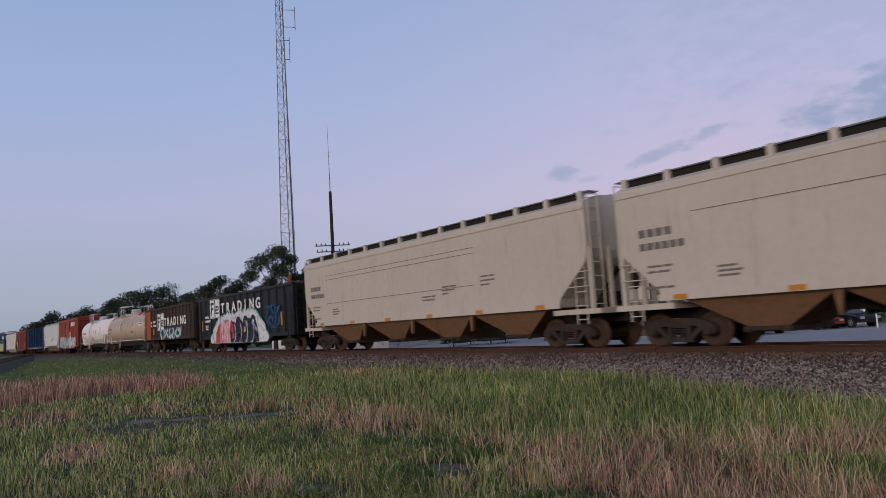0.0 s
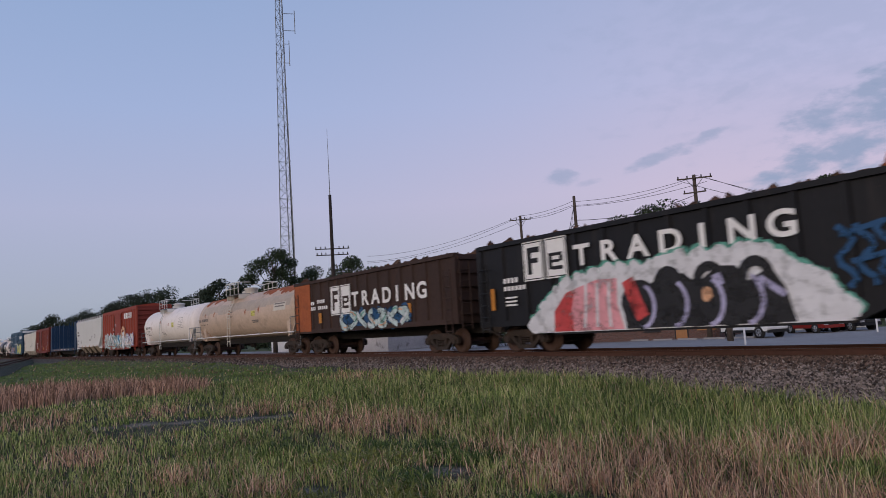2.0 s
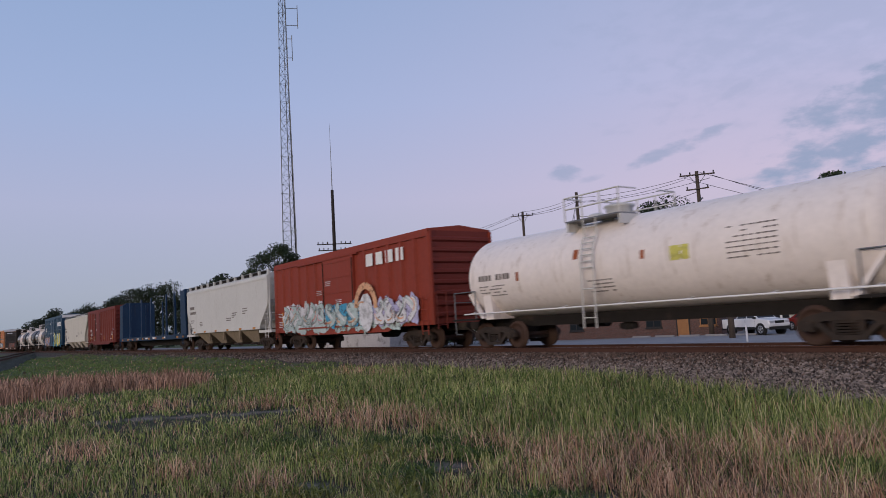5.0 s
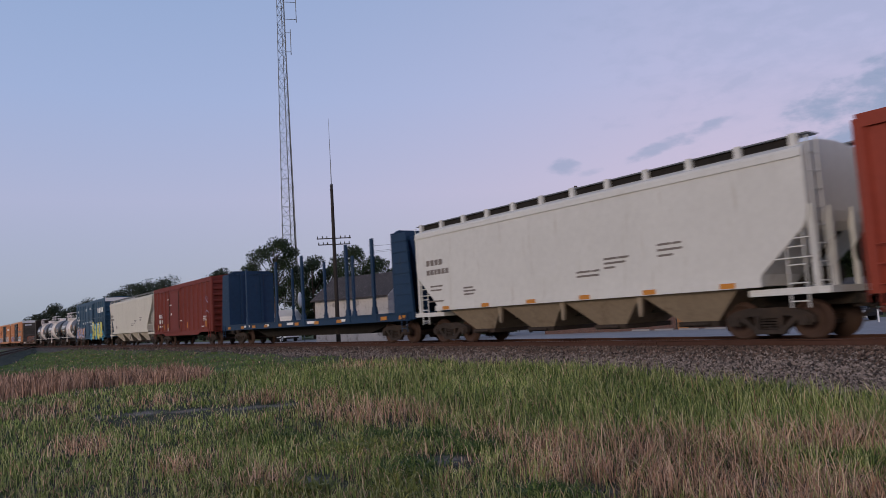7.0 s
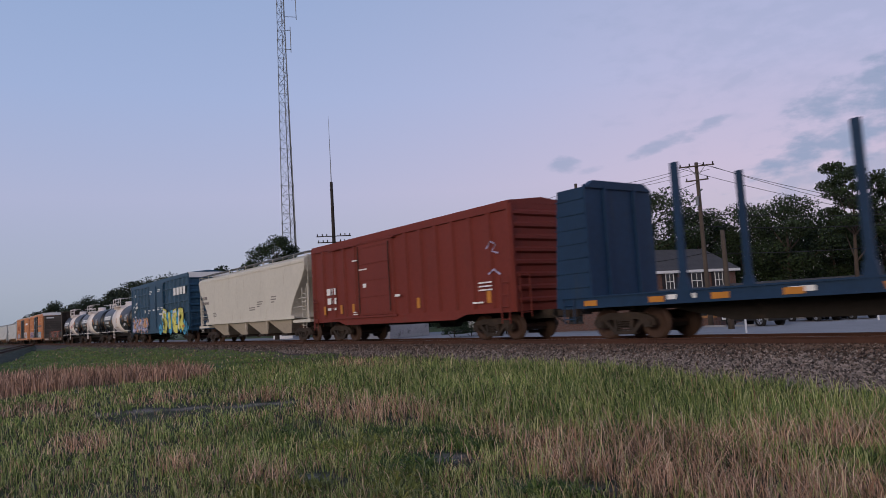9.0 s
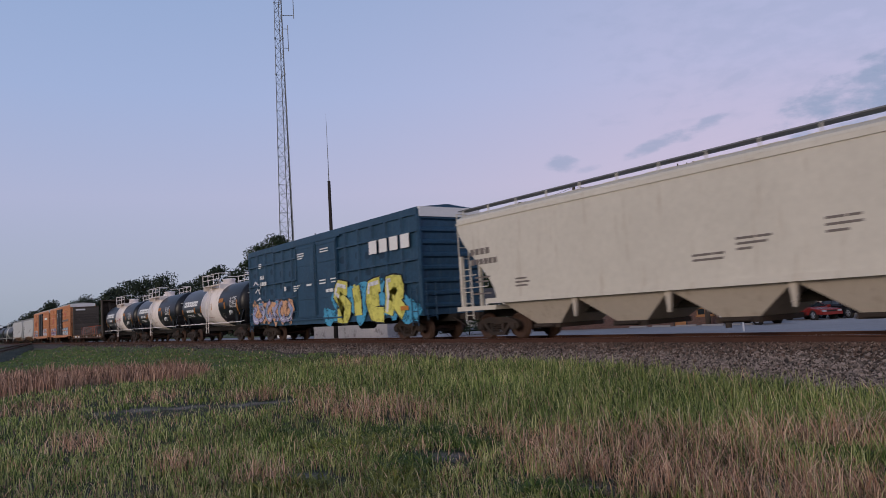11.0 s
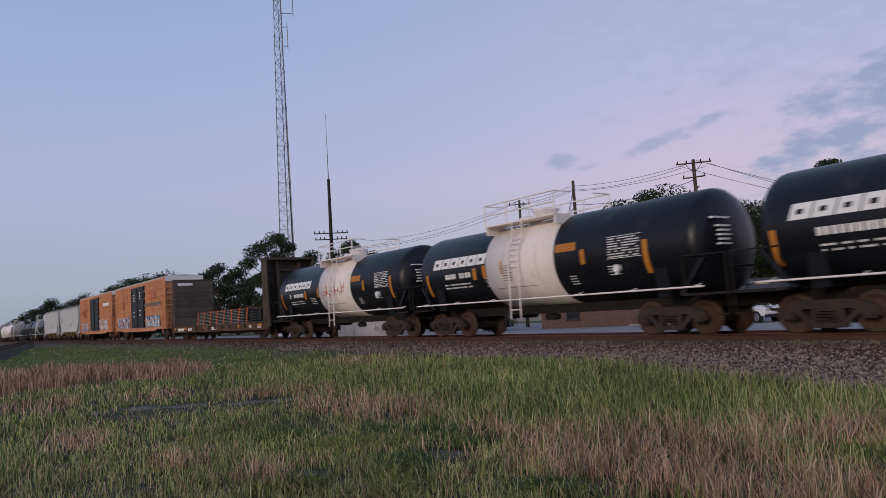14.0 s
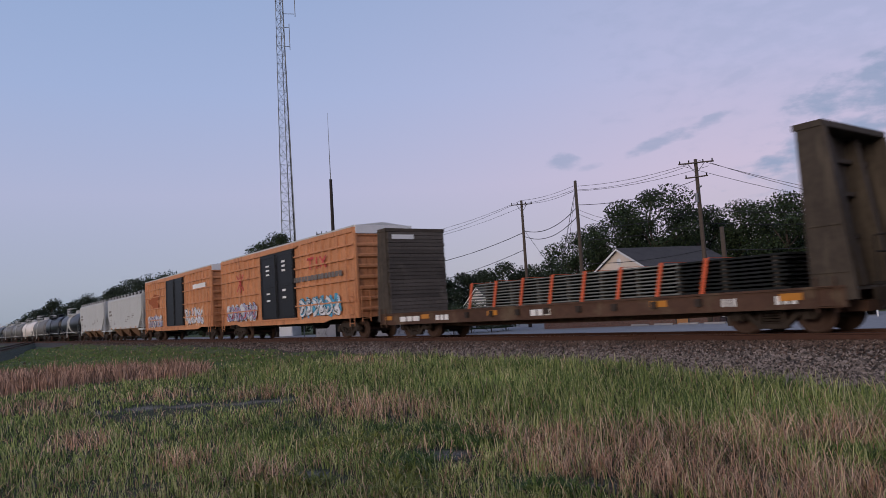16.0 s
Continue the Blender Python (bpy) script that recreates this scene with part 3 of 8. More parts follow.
def build_ballast():
    """Loose stones on the near shoulder, many thousands; those next to the rails are stained by rust."""
    rng = np.random.default_rng(4)
    base = np.array([(1, 0, 0), (-1, 0, 0), (0, 1, 0), (0, -1, 0), (0, 0, 1), (0, 0, -1)], float)
    faces = np.array([(0, 2, 4), (2, 1, 4), (1, 3, 4), (3, 0, 4), (2, 0, 5), (1, 2, 5), (3, 1, 5), (0, 3, 5)])
    P, Rr = [], []
    for x0, x1, count, size in ((-12, -2.5, 31000, 0.033), (-22, -12, 18000, 0.038), (-36, -22, 14000, 0.044), (-62, -36, 11000, 0.047), (-110, -62, 6000, 0.06)):
        x = rng.uniform(x0, x1, count)
        d = (-6.6 if x0 == -12 else -4.9) + (5.85 if x0 == -12 else 4.15) * rng.random(count) ** 0.95
        P.append(np.stack([x, TRACK_Y + d], 1))
        Rr.append(rng.uniform(0.5, 1.4, count) * size)
    P, Rr = np.concatenate(P), np.concatenate(Rr)
    keep = (P[:, 1] > grass_edge(P[:, 0]) + 0.15) | (rng.random(len(P)) < 0.05)
    P, Rr = P[keep], Rr[keep]
    z = np.array([ground_z(x, y) for x, y in P])
    n = len(P)
    V = base[None] * Rr[:, None, None] * rng.uniform(0.6, 1.3, (n, 6, 1)) + rng.normal(0, 0.18, (n, 6, 3)) * Rr[:, None, None]
    ang = rng.uniform(0, 6.28, n)
    c, s = np.cos(ang), np.sin(ang)
    V = np.stack([V[..., 0] * c[:, None] - V[..., 1] * s[:, None], V[..., 0] * s[:, None] + V[..., 1] * c[:, None], V[..., 2] * 0.85], -1)
    V += np.stack([P[:, 0], P[:, 1], z + Rr * rng.uniform(0.2, 0.6, n)], 1)[:, None]
    rusty = rng.random(n) < np.clip((P[:, 1] - TRACK_Y + 2.9) / 1.3, 0.06, 0.92)
    for name, pick, mat, label in (("ballast", ~rusty, "stone", "coarse grey and brown crushed-stone ballast beside the rails"), ("rusty_ballast", rusty, "rusty_stone", "rust-stained crushed-stone ballast next to the rails")):
        k = int(pick.sum())
        Fc = (faces[None] + (np.arange(k) * 6)[:, None, None]).reshape(-1, 3)
        me = bpy.data.meshes.new(name)
        me.from_pydata(V[pick].reshape(-1, 3).tolist(), [], Fc.tolist())
        me.materials.append(M[mat])
        tagged(new(name, me), label, "ballast", kind="stuff")


build_ballast()

# ---- the train ----
WHEEL_R = 0.46
TRAIN = []          # (car, place at 8 s)
SPINNERS = []       # (wheelset, place in its bogie)


def wheelset_shape():
    s = Shape()
    s.tube((0, -0.95, 0), (0, 0.95, 0), 0.085, 10)
    for k in (-1, 1):
        y0, y1 = (-0.82, -0.685) if k < 0 else (0.685, 0.82)
        lo, hi = min(y0, y1), max(y0, y1)
        outer = lo if k < 0 else hi
        inner = hi if k < 0 else lo
        s.turned([(inner, 0.0), (inner, 0.495), (inner + 0.03 * (outer > inner) - 0.03 * (outer < inner), 0.495), (inner + 0.035 * (1 if outer > inner else -1), WHEEL_R), (outer, WHEEL_R - 0.004), (outer, WHEEL_R - 0.075), (outer - 0.05 * k, WHEEL_R - 0.09), (outer - 0.04 * k, 0.15), (outer + 0.01 * k, 0.13), (outer + 0.01 * k, 0.0)], (0, 0, 0), 28, "y")
    return s


def bogie_shape():
    """Cast side frames, bolster, springs and axle boxes."""
    s = Shape()
    for k in (-1, 1):
        y0, y1 = (-1.12, -0.97) if k < 0 else (0.97, 1.12)
        top = [(-1.12, 0.40), (-1.12, 0.56), (-0.95, 0.68), (-0.50, 0.78), (0.50, 0.78), (0.95, 0.68), (1.12, 0.56), (1.12, 0.40), (0.92, 0.38), (0.66, 0.52), (0.50, 0.58), (-0.50, 0.58), (-0.66, 0.52), (-0.92, 0.38)]
        s.prism(top, "y", y0, y1)
        s.prism([(-0.75, 0.50), (-0.58, 0.54), (-0.30, 0.24), (-0.36, 0.16)], "y", y0, y1)
        s.prism([(0.75, 0.50), (0.58, 0.54), (0.30, 0.24), (0.36, 0.16)], "y", y0, y1)
        s.box(-0.40, 0.40, y0, y1, 0.14, 0.25)
        for c in (-0.30, 0.30):
            s.box(c - 0.05, c + 0.05, y0, y1, 0.25, 0.60)
        for i in range(3):
            x = -0.16 + 0.16 * i
            for j in range(4):
                s.tube((x, (y0 + y1) / 2, 0.26 + j * 0.065), (x, (y0 + y1) / 2, 0.30 + j * 0.065), 0.07, 8)
        for w in (-0.89, 0.89):
            s.box(w - 0.15, w + 0.15, y0 - 0.02, y1 + 0.02, 0.34, 0.60)
            yo = y0 - 0.06 if k < 0 else y1 + 0.06
            s.tube((w, yo, WHEEL_R), (w, (y0 + y1) / 2, WHEEL_R), 0.115, 12)
    s.box(-0.22, 0.22, -1.1, 1.1, 0.52, 0.74)
    s.tube((0, 0, 0.70), (0, 0, 0.92), 0.25, 12)
    s.box(-0.95, -0.80, -0.7, 0.7, 0.30, 0.42)
    s.box(0.80, 0.95, -0.7, 0.7, 0.30, 0.42)
    return s


BOGIE = bogie_shape().mesh("bogie", M["steel"])
WHEELS = wheelset_shape().mesh("wheelset", M["tread"])


def coupler_shape(x, k):
    s = Shape()
    a, b = sorted((x, x + k * 0.52))
    s.box(a, b, -0.09, 0.09, 0.76, 0.94)
    c = x + k * 0.55
    s.prism([(c - 0.14, -0.17), (c + 0.14, -0.14), (c + 0.16, 0.05), (c + 0.02, 0.19), (c - 0.14, 0.17)], "z", 0.70, 1.0)
    s.tube((x, -0.35, 0.85), (c, -0.12, 0.48), 0.03, 6)
    return s


def running_gear(car, half, spread, spin=True):
    """Two bogies with their wheelsets, couplers and a brake rigging."""
    for k in (-1, 1):
        b = part("bogie", BOGIE, None, car, "rusty cast-steel bogie", pose(k * spread, 0, 0))
        for w in (-0.89, 0.89):
            ws = part("wheelset", WHEELS, None, b, m=pose(w, 0, WHEEL_R))
            if spin:
                SPINNERS.append((ws, w))
        part("coupler", coupler_shape(k * half, k), M["steel"], car, "rusty knuckle coupler")


def ladder(x, y, z0, z1, w=0.42, axis="x", step=0.42, r=0.018):
    s = Shape()
    for e in (0, w):
        a = (x + e, y, z0) if axis == "x" else (x, y + e, z0)
        b = (x + e, y, z1) if axis == "x" else (x, y + e, z1)
        s.tube(a, b, r * 1.2, 6)
    z = z0 + 0.15
    while z < z1:
        s.tube((x, y, z), (x + w, y, z) if axis == "x" else (x, y + w, z), r, 6)
        z += step
    return s


def reflectors(car, xs, y, z, w=0.42, h=0.13):
    for x in xs:
        part("reflector", Shape().box(x, x + w, y - 0.006, y + 0.004, z, z + h), M["reflect"], car, "orange reflective strip")


def hopper(label, s8, length, mat, round_end=False, chutes=4, top=4.32, chute_mat=None, marks=True, orange=True, trough=True, group="covered hoppers", spin=True, cut=1.35, seams=()):
    """A covered hopper car: smooth body cut away at the ends, roof hatch trough and walkway, discharge chutes, end ladders and platforms."""
    car = thing("covered_hopper_car", label, "hopper car", group)
    H = length / 2
    W = 1.57
    paint = M[mat]
    zb = 1.30
    if round_end:
        end = [(H - 0.05 - cut * 1.25 * math.sin(t) ** 1.6, top - 0.35 - (top - 0.35 - zb) * (t / (math.pi / 2))) for t in [math.pi / 2 * i / 10 for i in range(11)]]
    else:
        zc = 2.75
        end = [(H, zc + 0.25), (H - 0.05, zc), (H - 0.16, zc - 0.2), (H - cut + 0.12, zb + 0.28), (H - cut, zb)]
    right = [(H, top)] + end
    outline = right + [(-x, z) for x, z in right[::-1]]
    body = part("body", Shape().prism(outline, "y", -W, W), paint, car)
    soften(body, 0.03, 2)
    # roof: low curve between the side plates
    prof = [(-W, top - 0.02), (-W + 0.02, top + 0.05), (-1.25, top + 0.20), (-0.7, top + 0.30), (0, top + 0.33), (0.7, top + 0.30), (1.25, top + 0.20), (W - 0.02, top + 0.05), (W, top - 0.02)]
    part("roof", Shape().prism(prof, "x", -H, H), paint, car)
    part("top_chord", Shape().box(-H, H, -W - 0.03, -W, top - 0.17, top - 0.10).box(-H, H, W, W + 0.03, top - 0.17, top - 0.10), paint, car)
    part("side_sill", Shape().box(-H + cut - 0.1, H - cut + 0.1, -W - 0.045, -W, zb - 0.02, zb + 0.16).box(-H + cut - 0.1, H - cut + 0.1, W, W + 0.045, zb - 0.02, zb + 0.16), paint, car)
    for z in seams:
        part("seam", Shape().box(-H * 0.75, H * 0.45, -W - 0.012, -W, z, z + 0.018), M["dark_mark"], car)
    # walkway on brackets; a dark strip stands in for the trough's shade behind it
    walkz = top + (0.36 if trough else 0.38)
    wk = part("roof_walkway", Shape().box(-H - 0.1, H + 0.1, -1.38, -0.92, walkz, walkz + 0.035).box(-H - 0.1, H + 0.1, 0.92, 1.38, walkz, walkz + 0.035), M["galv"], car, "grey grating walkway")
    if trough:
      part("trough_side", Shape().box(-H + 0.2, H - 0.2, -1.30, -1.26, top + 0.12, walkz).box(-H + 0.2, H - 0.2, 1.26, 1.30, top + 0.12, walkz), M["dark"], car, "dark strip at the hatch trough, standing in for shade")
    n = int(length / 1.42)
    for i in range(n + 1):
        x = -H + 0.25 + (length - 0.5) * i / n
        part("walkway_bracket", Shape().tube((x, -1.40, top + 0.1), (x, -1.40, walkz), 0.025, 6) if not trough else Shape().prism([(-1.42, top + 0.10), (-1.33, top + 0.08), (-1.20, walkz + 0.05), (-1.42, walkz + 0.06)], "x", x - 0.09, x + 0.09), paint, wk)
    for i in range(10):
        x = -H * 0.8 + length * 0.8 * i / 9
        part("hatch", Shape().box(x - 0.5, x + 0.5, -0.3, 0.3, top + 0.32, top + 0.42), paint, car)
    # discharge chutes
    cm = M[chute_mat or "chute"]
    span = (length - 2 * cut - 1.2) / chutes
    x0 = -(length - 2 * cut - 1.2) / 2
    for i in range(chutes):
        a, b = x0 + span * i, x0 + span * (i + 1)
        c = (a + b) / 2
        s = Shape()
        v = [(a, -1.45, zb), (b, -1.45, zb), (b, 1.45, zb), (a, 1.45, zb), (c - 0.55, -0.95, 0.50), (c + 0.55, -0.95, 0.50), (c + 0.55, 0.95, 0.50), (c - 0.55, 0.95, 0.50)]
        s.add(v, [(0, 1, 5, 4), (1, 2, 6, 5), (2, 3, 7, 6), (3, 0, 4, 7), (4, 5, 6, 7), (3, 2, 1, 0)])
        ch = part("discharge_chute", s, cm, car, "dusty brown steel chute")
        part("outlet_gate", Shape().box(c - 0.62, c + 0.62, -1.05, 1.05, 0.36, 0.50).tube((c - 0.4, -1.15, 0.43), (c + 0.4, -1.15, 0.43), 0.05, 8), M["steel"], ch)
        if i:
            part("stiffener", Shape().prism([(a - 0.10, zb), (a + 0.10, zb), (a + 0.03, 0.7), (a - 0.03, 0.7)], "y", -1.50, -1.40), cm, car)
    part("centre_sill", Shape().box(-H - 0.3, H + 0.3, -0.28, 0.28, 0.78, 1.12), M["dark"], car)
    # ends: posts, platform, ladders, brake wheel
    for k in (-1, 1):
        e = H + 0.32
        s = Shape()
        lo, hi = sorted((k * (H - cut - 0.3), k * e))
        s.box(lo, hi, -1.5, 1.5, 1.06, 1.22)
        part("end_platform", s, paint, car)
        for y in (-1.42, -0.55, 0.55, 1.42):
            lo, hi = sorted((k * (H - 0.06), k * (H + 0.05)))
            part("end_post", Shape().box(lo, hi, y - 0.06, y + 0.06, 1.2, 3.1), paint, car)
        xk = H - 0.62 if k > 0 else -H + 0.20
        part("side_ladder", ladder(xk, -W + 0.08, 0.75, 2.9), paint, car)
        part("end_ladder", ladder(k * (H + 0.09), -1.45, 1.2, top + 0.3, 0.45, "y"), paint, car)
        part("end_ladder", ladder(k * (H + 0.09), 1.0, 1.2, top + 0.3, 0.45, "y"), paint, car)
        part("grab_rail", Shape().tube((k * (H - cut), -W + 0.03, 1.9), (k * H, -W + 0.03, 1.9), 0.018, 6).tube((k * (H - cut * 0.6), -W + 0.03, 2.35), (k * H, -W + 0.03, 2.35), 0.018, 6), paint, car)
        part("slope_brace", Shape().prism([(k * (H - 0.16), 2.5), (k * (H - 0.05), 2.5), (k * (H - cut + 0.2), 1.22), (k * (H - cut), 1.22)], "y", -0.08, 0.08), M["dark"], car)
    part("brake_wheel", Shape().tube((H + 0.20, 0.3, 2.0), (H + 0.25, 0.3, 2.0), 0.26, 16), M["steel"], car)
    part("brake_cylinder", Shape().tube((H - 0.9, 0.1, 1.5), (H - 0.2, 0.1, 1.5), 0.22, 14), M["dark"], car)
    if marks:
        mk = M["dark_mark"]
        y = -W - 0.004
        zz = 3.05
        bars(car, mk, -H + 0.75, y, zz, [0.22, 0.22, 0.22, 0.22], 0.22, 0.3, label="dark reporting letters as bars")
        bars(car, mk, -H + 0.75, y, zz - 0.36, [0.2] * 6, 0.20, 0.25, label="dark car number as bars")
        for i, (bx, bz, ws) in enumerate(((0.95, 2.2, [0.5, 0.3]), (0.95, 2.05, [0.3, 0.4]), (0.8, 1.62, [0.7, 0.25]), (3.1, 2.02, [0.55]), (3.1, 1.9, [0.7]), (3.1, 1.78, [0.6]), (length * 0.55, 2.1, [0.6, 0.3]), (length * 0.55, 1.97, [0.9]), (length * 0.62, 2.4, [0.5, 0.4]), (length * 0.62, 2.27, [0.8]), (length * 0.62, 2.14, [0.4]), (length * 0.74, 2.6, [0.45, 0.3]), (length * 0.74, 2.45, [0.8]), (length * 0.74, 2.3, [0.5]), (length * 0.9, 2.35, [0.7]), (length * 0.9, 2.2, [0.5]))):
            if bx < length - 2.2:
                bars(car, mk, -H + bx, y, bz, ws, 0.06, 0.6)
    if orange:
        reflectors(car, [-H + cut + 0.4 + i * (length - 2 * cut - 1.4) / 5 for i in range(6)], -W - 0.05, zb + 0.0)
    running_gear(car, H + 0.35, H - 1.45, spin)
    TRAIN.append((car, s8))
    return car


def pile(length, rng, z, high, half_w=1.2):
    """Heaped scrap: a rough mound of jagged plates."""
    s = Shape()
    for i in range(int(length * 26)):
        x = rng.uniform(-length / 2, length / 2)
        y = rng.uniform(-half_w, half_w)
        hgt = high * (0.45 + 0.55 * math.sin(x * 1.1 + 1) * math.cos(x * 0.53)) * (1 - 0.5 * abs(y) / half_w)
        c = Vector((x, y, z + max(-0.25, hgt) * rng.uniform(0.5, 1.0)))
        e = Euler((rng.uniform(0, 6), rng.uniform(-0.7, 0.7), rng.uniform(0, 6))).to_matrix()
        a, b, t = rng.uniform(0.12, 0.5), rng.uniform(0.08, 0.3), rng.uniform(0.01, 0.08)
        v = [c + e @ Vector((sx * a * rng.uniform(0.6, 1), sy * b * rng.uniform(0.6, 1), sz * t)) for sx in (-1, 1) for sy in (-1, 1) for sz in (-1, 1)]
        s.add(v, [(0, 1, 3, 2), (4, 6, 7, 5), (0, 4, 5, 1), (2, 3, 7, 6), (0, 2, 6, 4), (1, 5, 7, 3)])
    s.box(-length / 2, length / 2, -half_w, half_w, z - 0.6, z - 0.25)
    return s


def logo_blocks(car, x, w, z0, z1, y, dark):
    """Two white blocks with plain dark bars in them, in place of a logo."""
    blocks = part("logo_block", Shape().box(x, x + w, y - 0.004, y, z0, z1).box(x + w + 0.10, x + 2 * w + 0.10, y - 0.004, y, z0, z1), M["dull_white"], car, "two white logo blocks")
    h = z1 - z0
    s = Shape()

    def bar(i, a, b, c, d):
        o = x + i * (w + 0.10)
        s.box(o + a * w, o + b * w, y - 0.009, y - 0.004, z0 + c * h, z0 + d * h)

    for i, a, b, c, d in ((0, 0.22, 0.42, 0.16, 0.84), (0, 0.42, 0.84, 0.70, 0.84), (0, 0.42, 0.74, 0.44, 0.56), (1, 0.16, 0.32, 0.22, 0.62), (1, 0.32, 0.80, 0.54, 0.62), (1, 0.66, 0.82, 0.40, 0.54), (1, 0.32, 0.66, 0.38, 0.45), (1, 0.32, 0.80, 0.20, 0.29)):
        bar(i, a, b, c, d)
    part("logo_bar", s, M[dark], blocks)
    rim = Shape()
    for i in (0, 1):
        o = x + i * (w + 0.10)
        for a, b, c, d in ((0.04, w - 0.04, z0 + 0.04, z0 + 0.07), (0.04, w - 0.04, z1 - 0.07, z1 - 0.04), (0.04, 0.07, z0 + 0.07, z1 - 0.07), (w - 0.07, w - 0.04, z0 + 0.07, z1 - 0.07)):
            rim.box(o + a, o + b, y - 0.009, y - 0.004, c, d)
    part("logo_rim", rim, M[dark], blocks)


def gondola(label, s8, length, mat, posts, top=3.80, zb=1.12, belly=True, seed=1, left_panel=None):
    """A high-sided gondola with side posts, top chord, fish-belly sill, ribbed ends and a heaped scrap load."""
    car = thing("gondola_car", label, "gondola car", "gondolas")
    H, W = length / 2, 1.55
    paint = M[mat]
    rng = random.Random(seed)
    for k in (-1, 1):
        y0, y1 = (-W + 0.06, -W + 0.10) if k < 0 else (W - 0.10, W - 0.06)
        part("side_sheet", Shape().box(-H, H, y0, y1, zb, top - 0.05), paint, car)
        s = Shape()
        s.box(-H - 0.03, H + 0.03, *((-W - 0.05, -W + 0.12) if k < 0 else (W - 0.12, W + 0.05)), top - 0.14, top)
        part("top_chord", s, paint, car)
        zl = zb - (0.34 if belly else 0.0)
        o = [(-H, zb + 0.20), (H, zb + 0.20), (H, zb), (H - 2.9, zb), (H - 3.7, zl), (-H + 3.7, zl), (-H + 2.9, zb), (-H, zb)]
        part("side_sill", Shape().prism(o, "y", *((-W - 0.03, -W + 0.10) if k < 0 else (W - 0.10, W + 0.03))), paint, car)
        for i in range(posts + 1):
            x = -H + 0.12 + (length - 0.24) * i / posts
            yo = -W - 0.015 if k < 0 else W + 0.015
            yi = -W + 0.07 if k < 0 else W - 0.07
            o = [(x - 0.10, yi), (x - 0.06, yo), (x + 0.06, yo), (x + 0.10, yi)]
            part("side_post", Shape().prism(o, "z", zb + 0.1, top - 0.12), paint, car)
    for k in (-1, 1):
        lo, hi = sorted((k * H, k * (H - 0.06)))
        e = part("end_sheet", Shape().box(lo, hi, -W + 0.1, W - 0.1, zb, top - 0.05), paint, car)
        s = Shape()
        for i in range(5):
            z = zb + 0.35 + i * 0.52
            lo, hi = sorted((k * H, k * (H + 0.10)))
            s.box(lo, hi, -W + 0.1, W - 0.1, z, z + 0.13)
        part("end_rib", s, paint, e)
        part("corner_post", Shape().box(*sorted((k * (H - 0.12), k * (H + 0.06))), -W - 0.02, -W + 0.14, zb, top), paint, car)
        part("corner_post", Shape().box(*sorted((k * (H - 0.12), k * (H + 0.06))), W - 0.14, W + 0.02, zb, top), paint, car)
        part("side_ladder", ladder(H - 0.62 if k > 0 else -H + 0.15, -W - 0.10, 0.7, top - 0.6), paint, car)
        part("end_ladder", ladder(k * (H + 0.16), -W + 0.12, 0.9, top - 0.3, 0.45, "y"), paint, car)
    part("floor", Shape().box(-H, H, -W + 0.1, W - 0.1, zb, zb + 0.1), M["dark"], car)
    part("centre_sill", Shape().box(-H - 0.3, H + 0.3, -0.28, 0.28, 0.72, zb), M["dark"], car)
    load = part("scrap_load", pile(length - 0.5, rng, top - 0.16, 0.2), M["rust_brown"], car, "heap of rusty scrap metal")
    if left_panel:
        part("rusty_panel", Shape().box(-H + 0.03, -H + 1.9, -W - 0.045, -W - 0.02, zb + 0.1, top - 0.16), M["rust"], car, "orange rusted end panel")
    running_gear(car, H + 0.30, H - 1.75)
    TRAIN.append((car, s8))
    return car, H, W


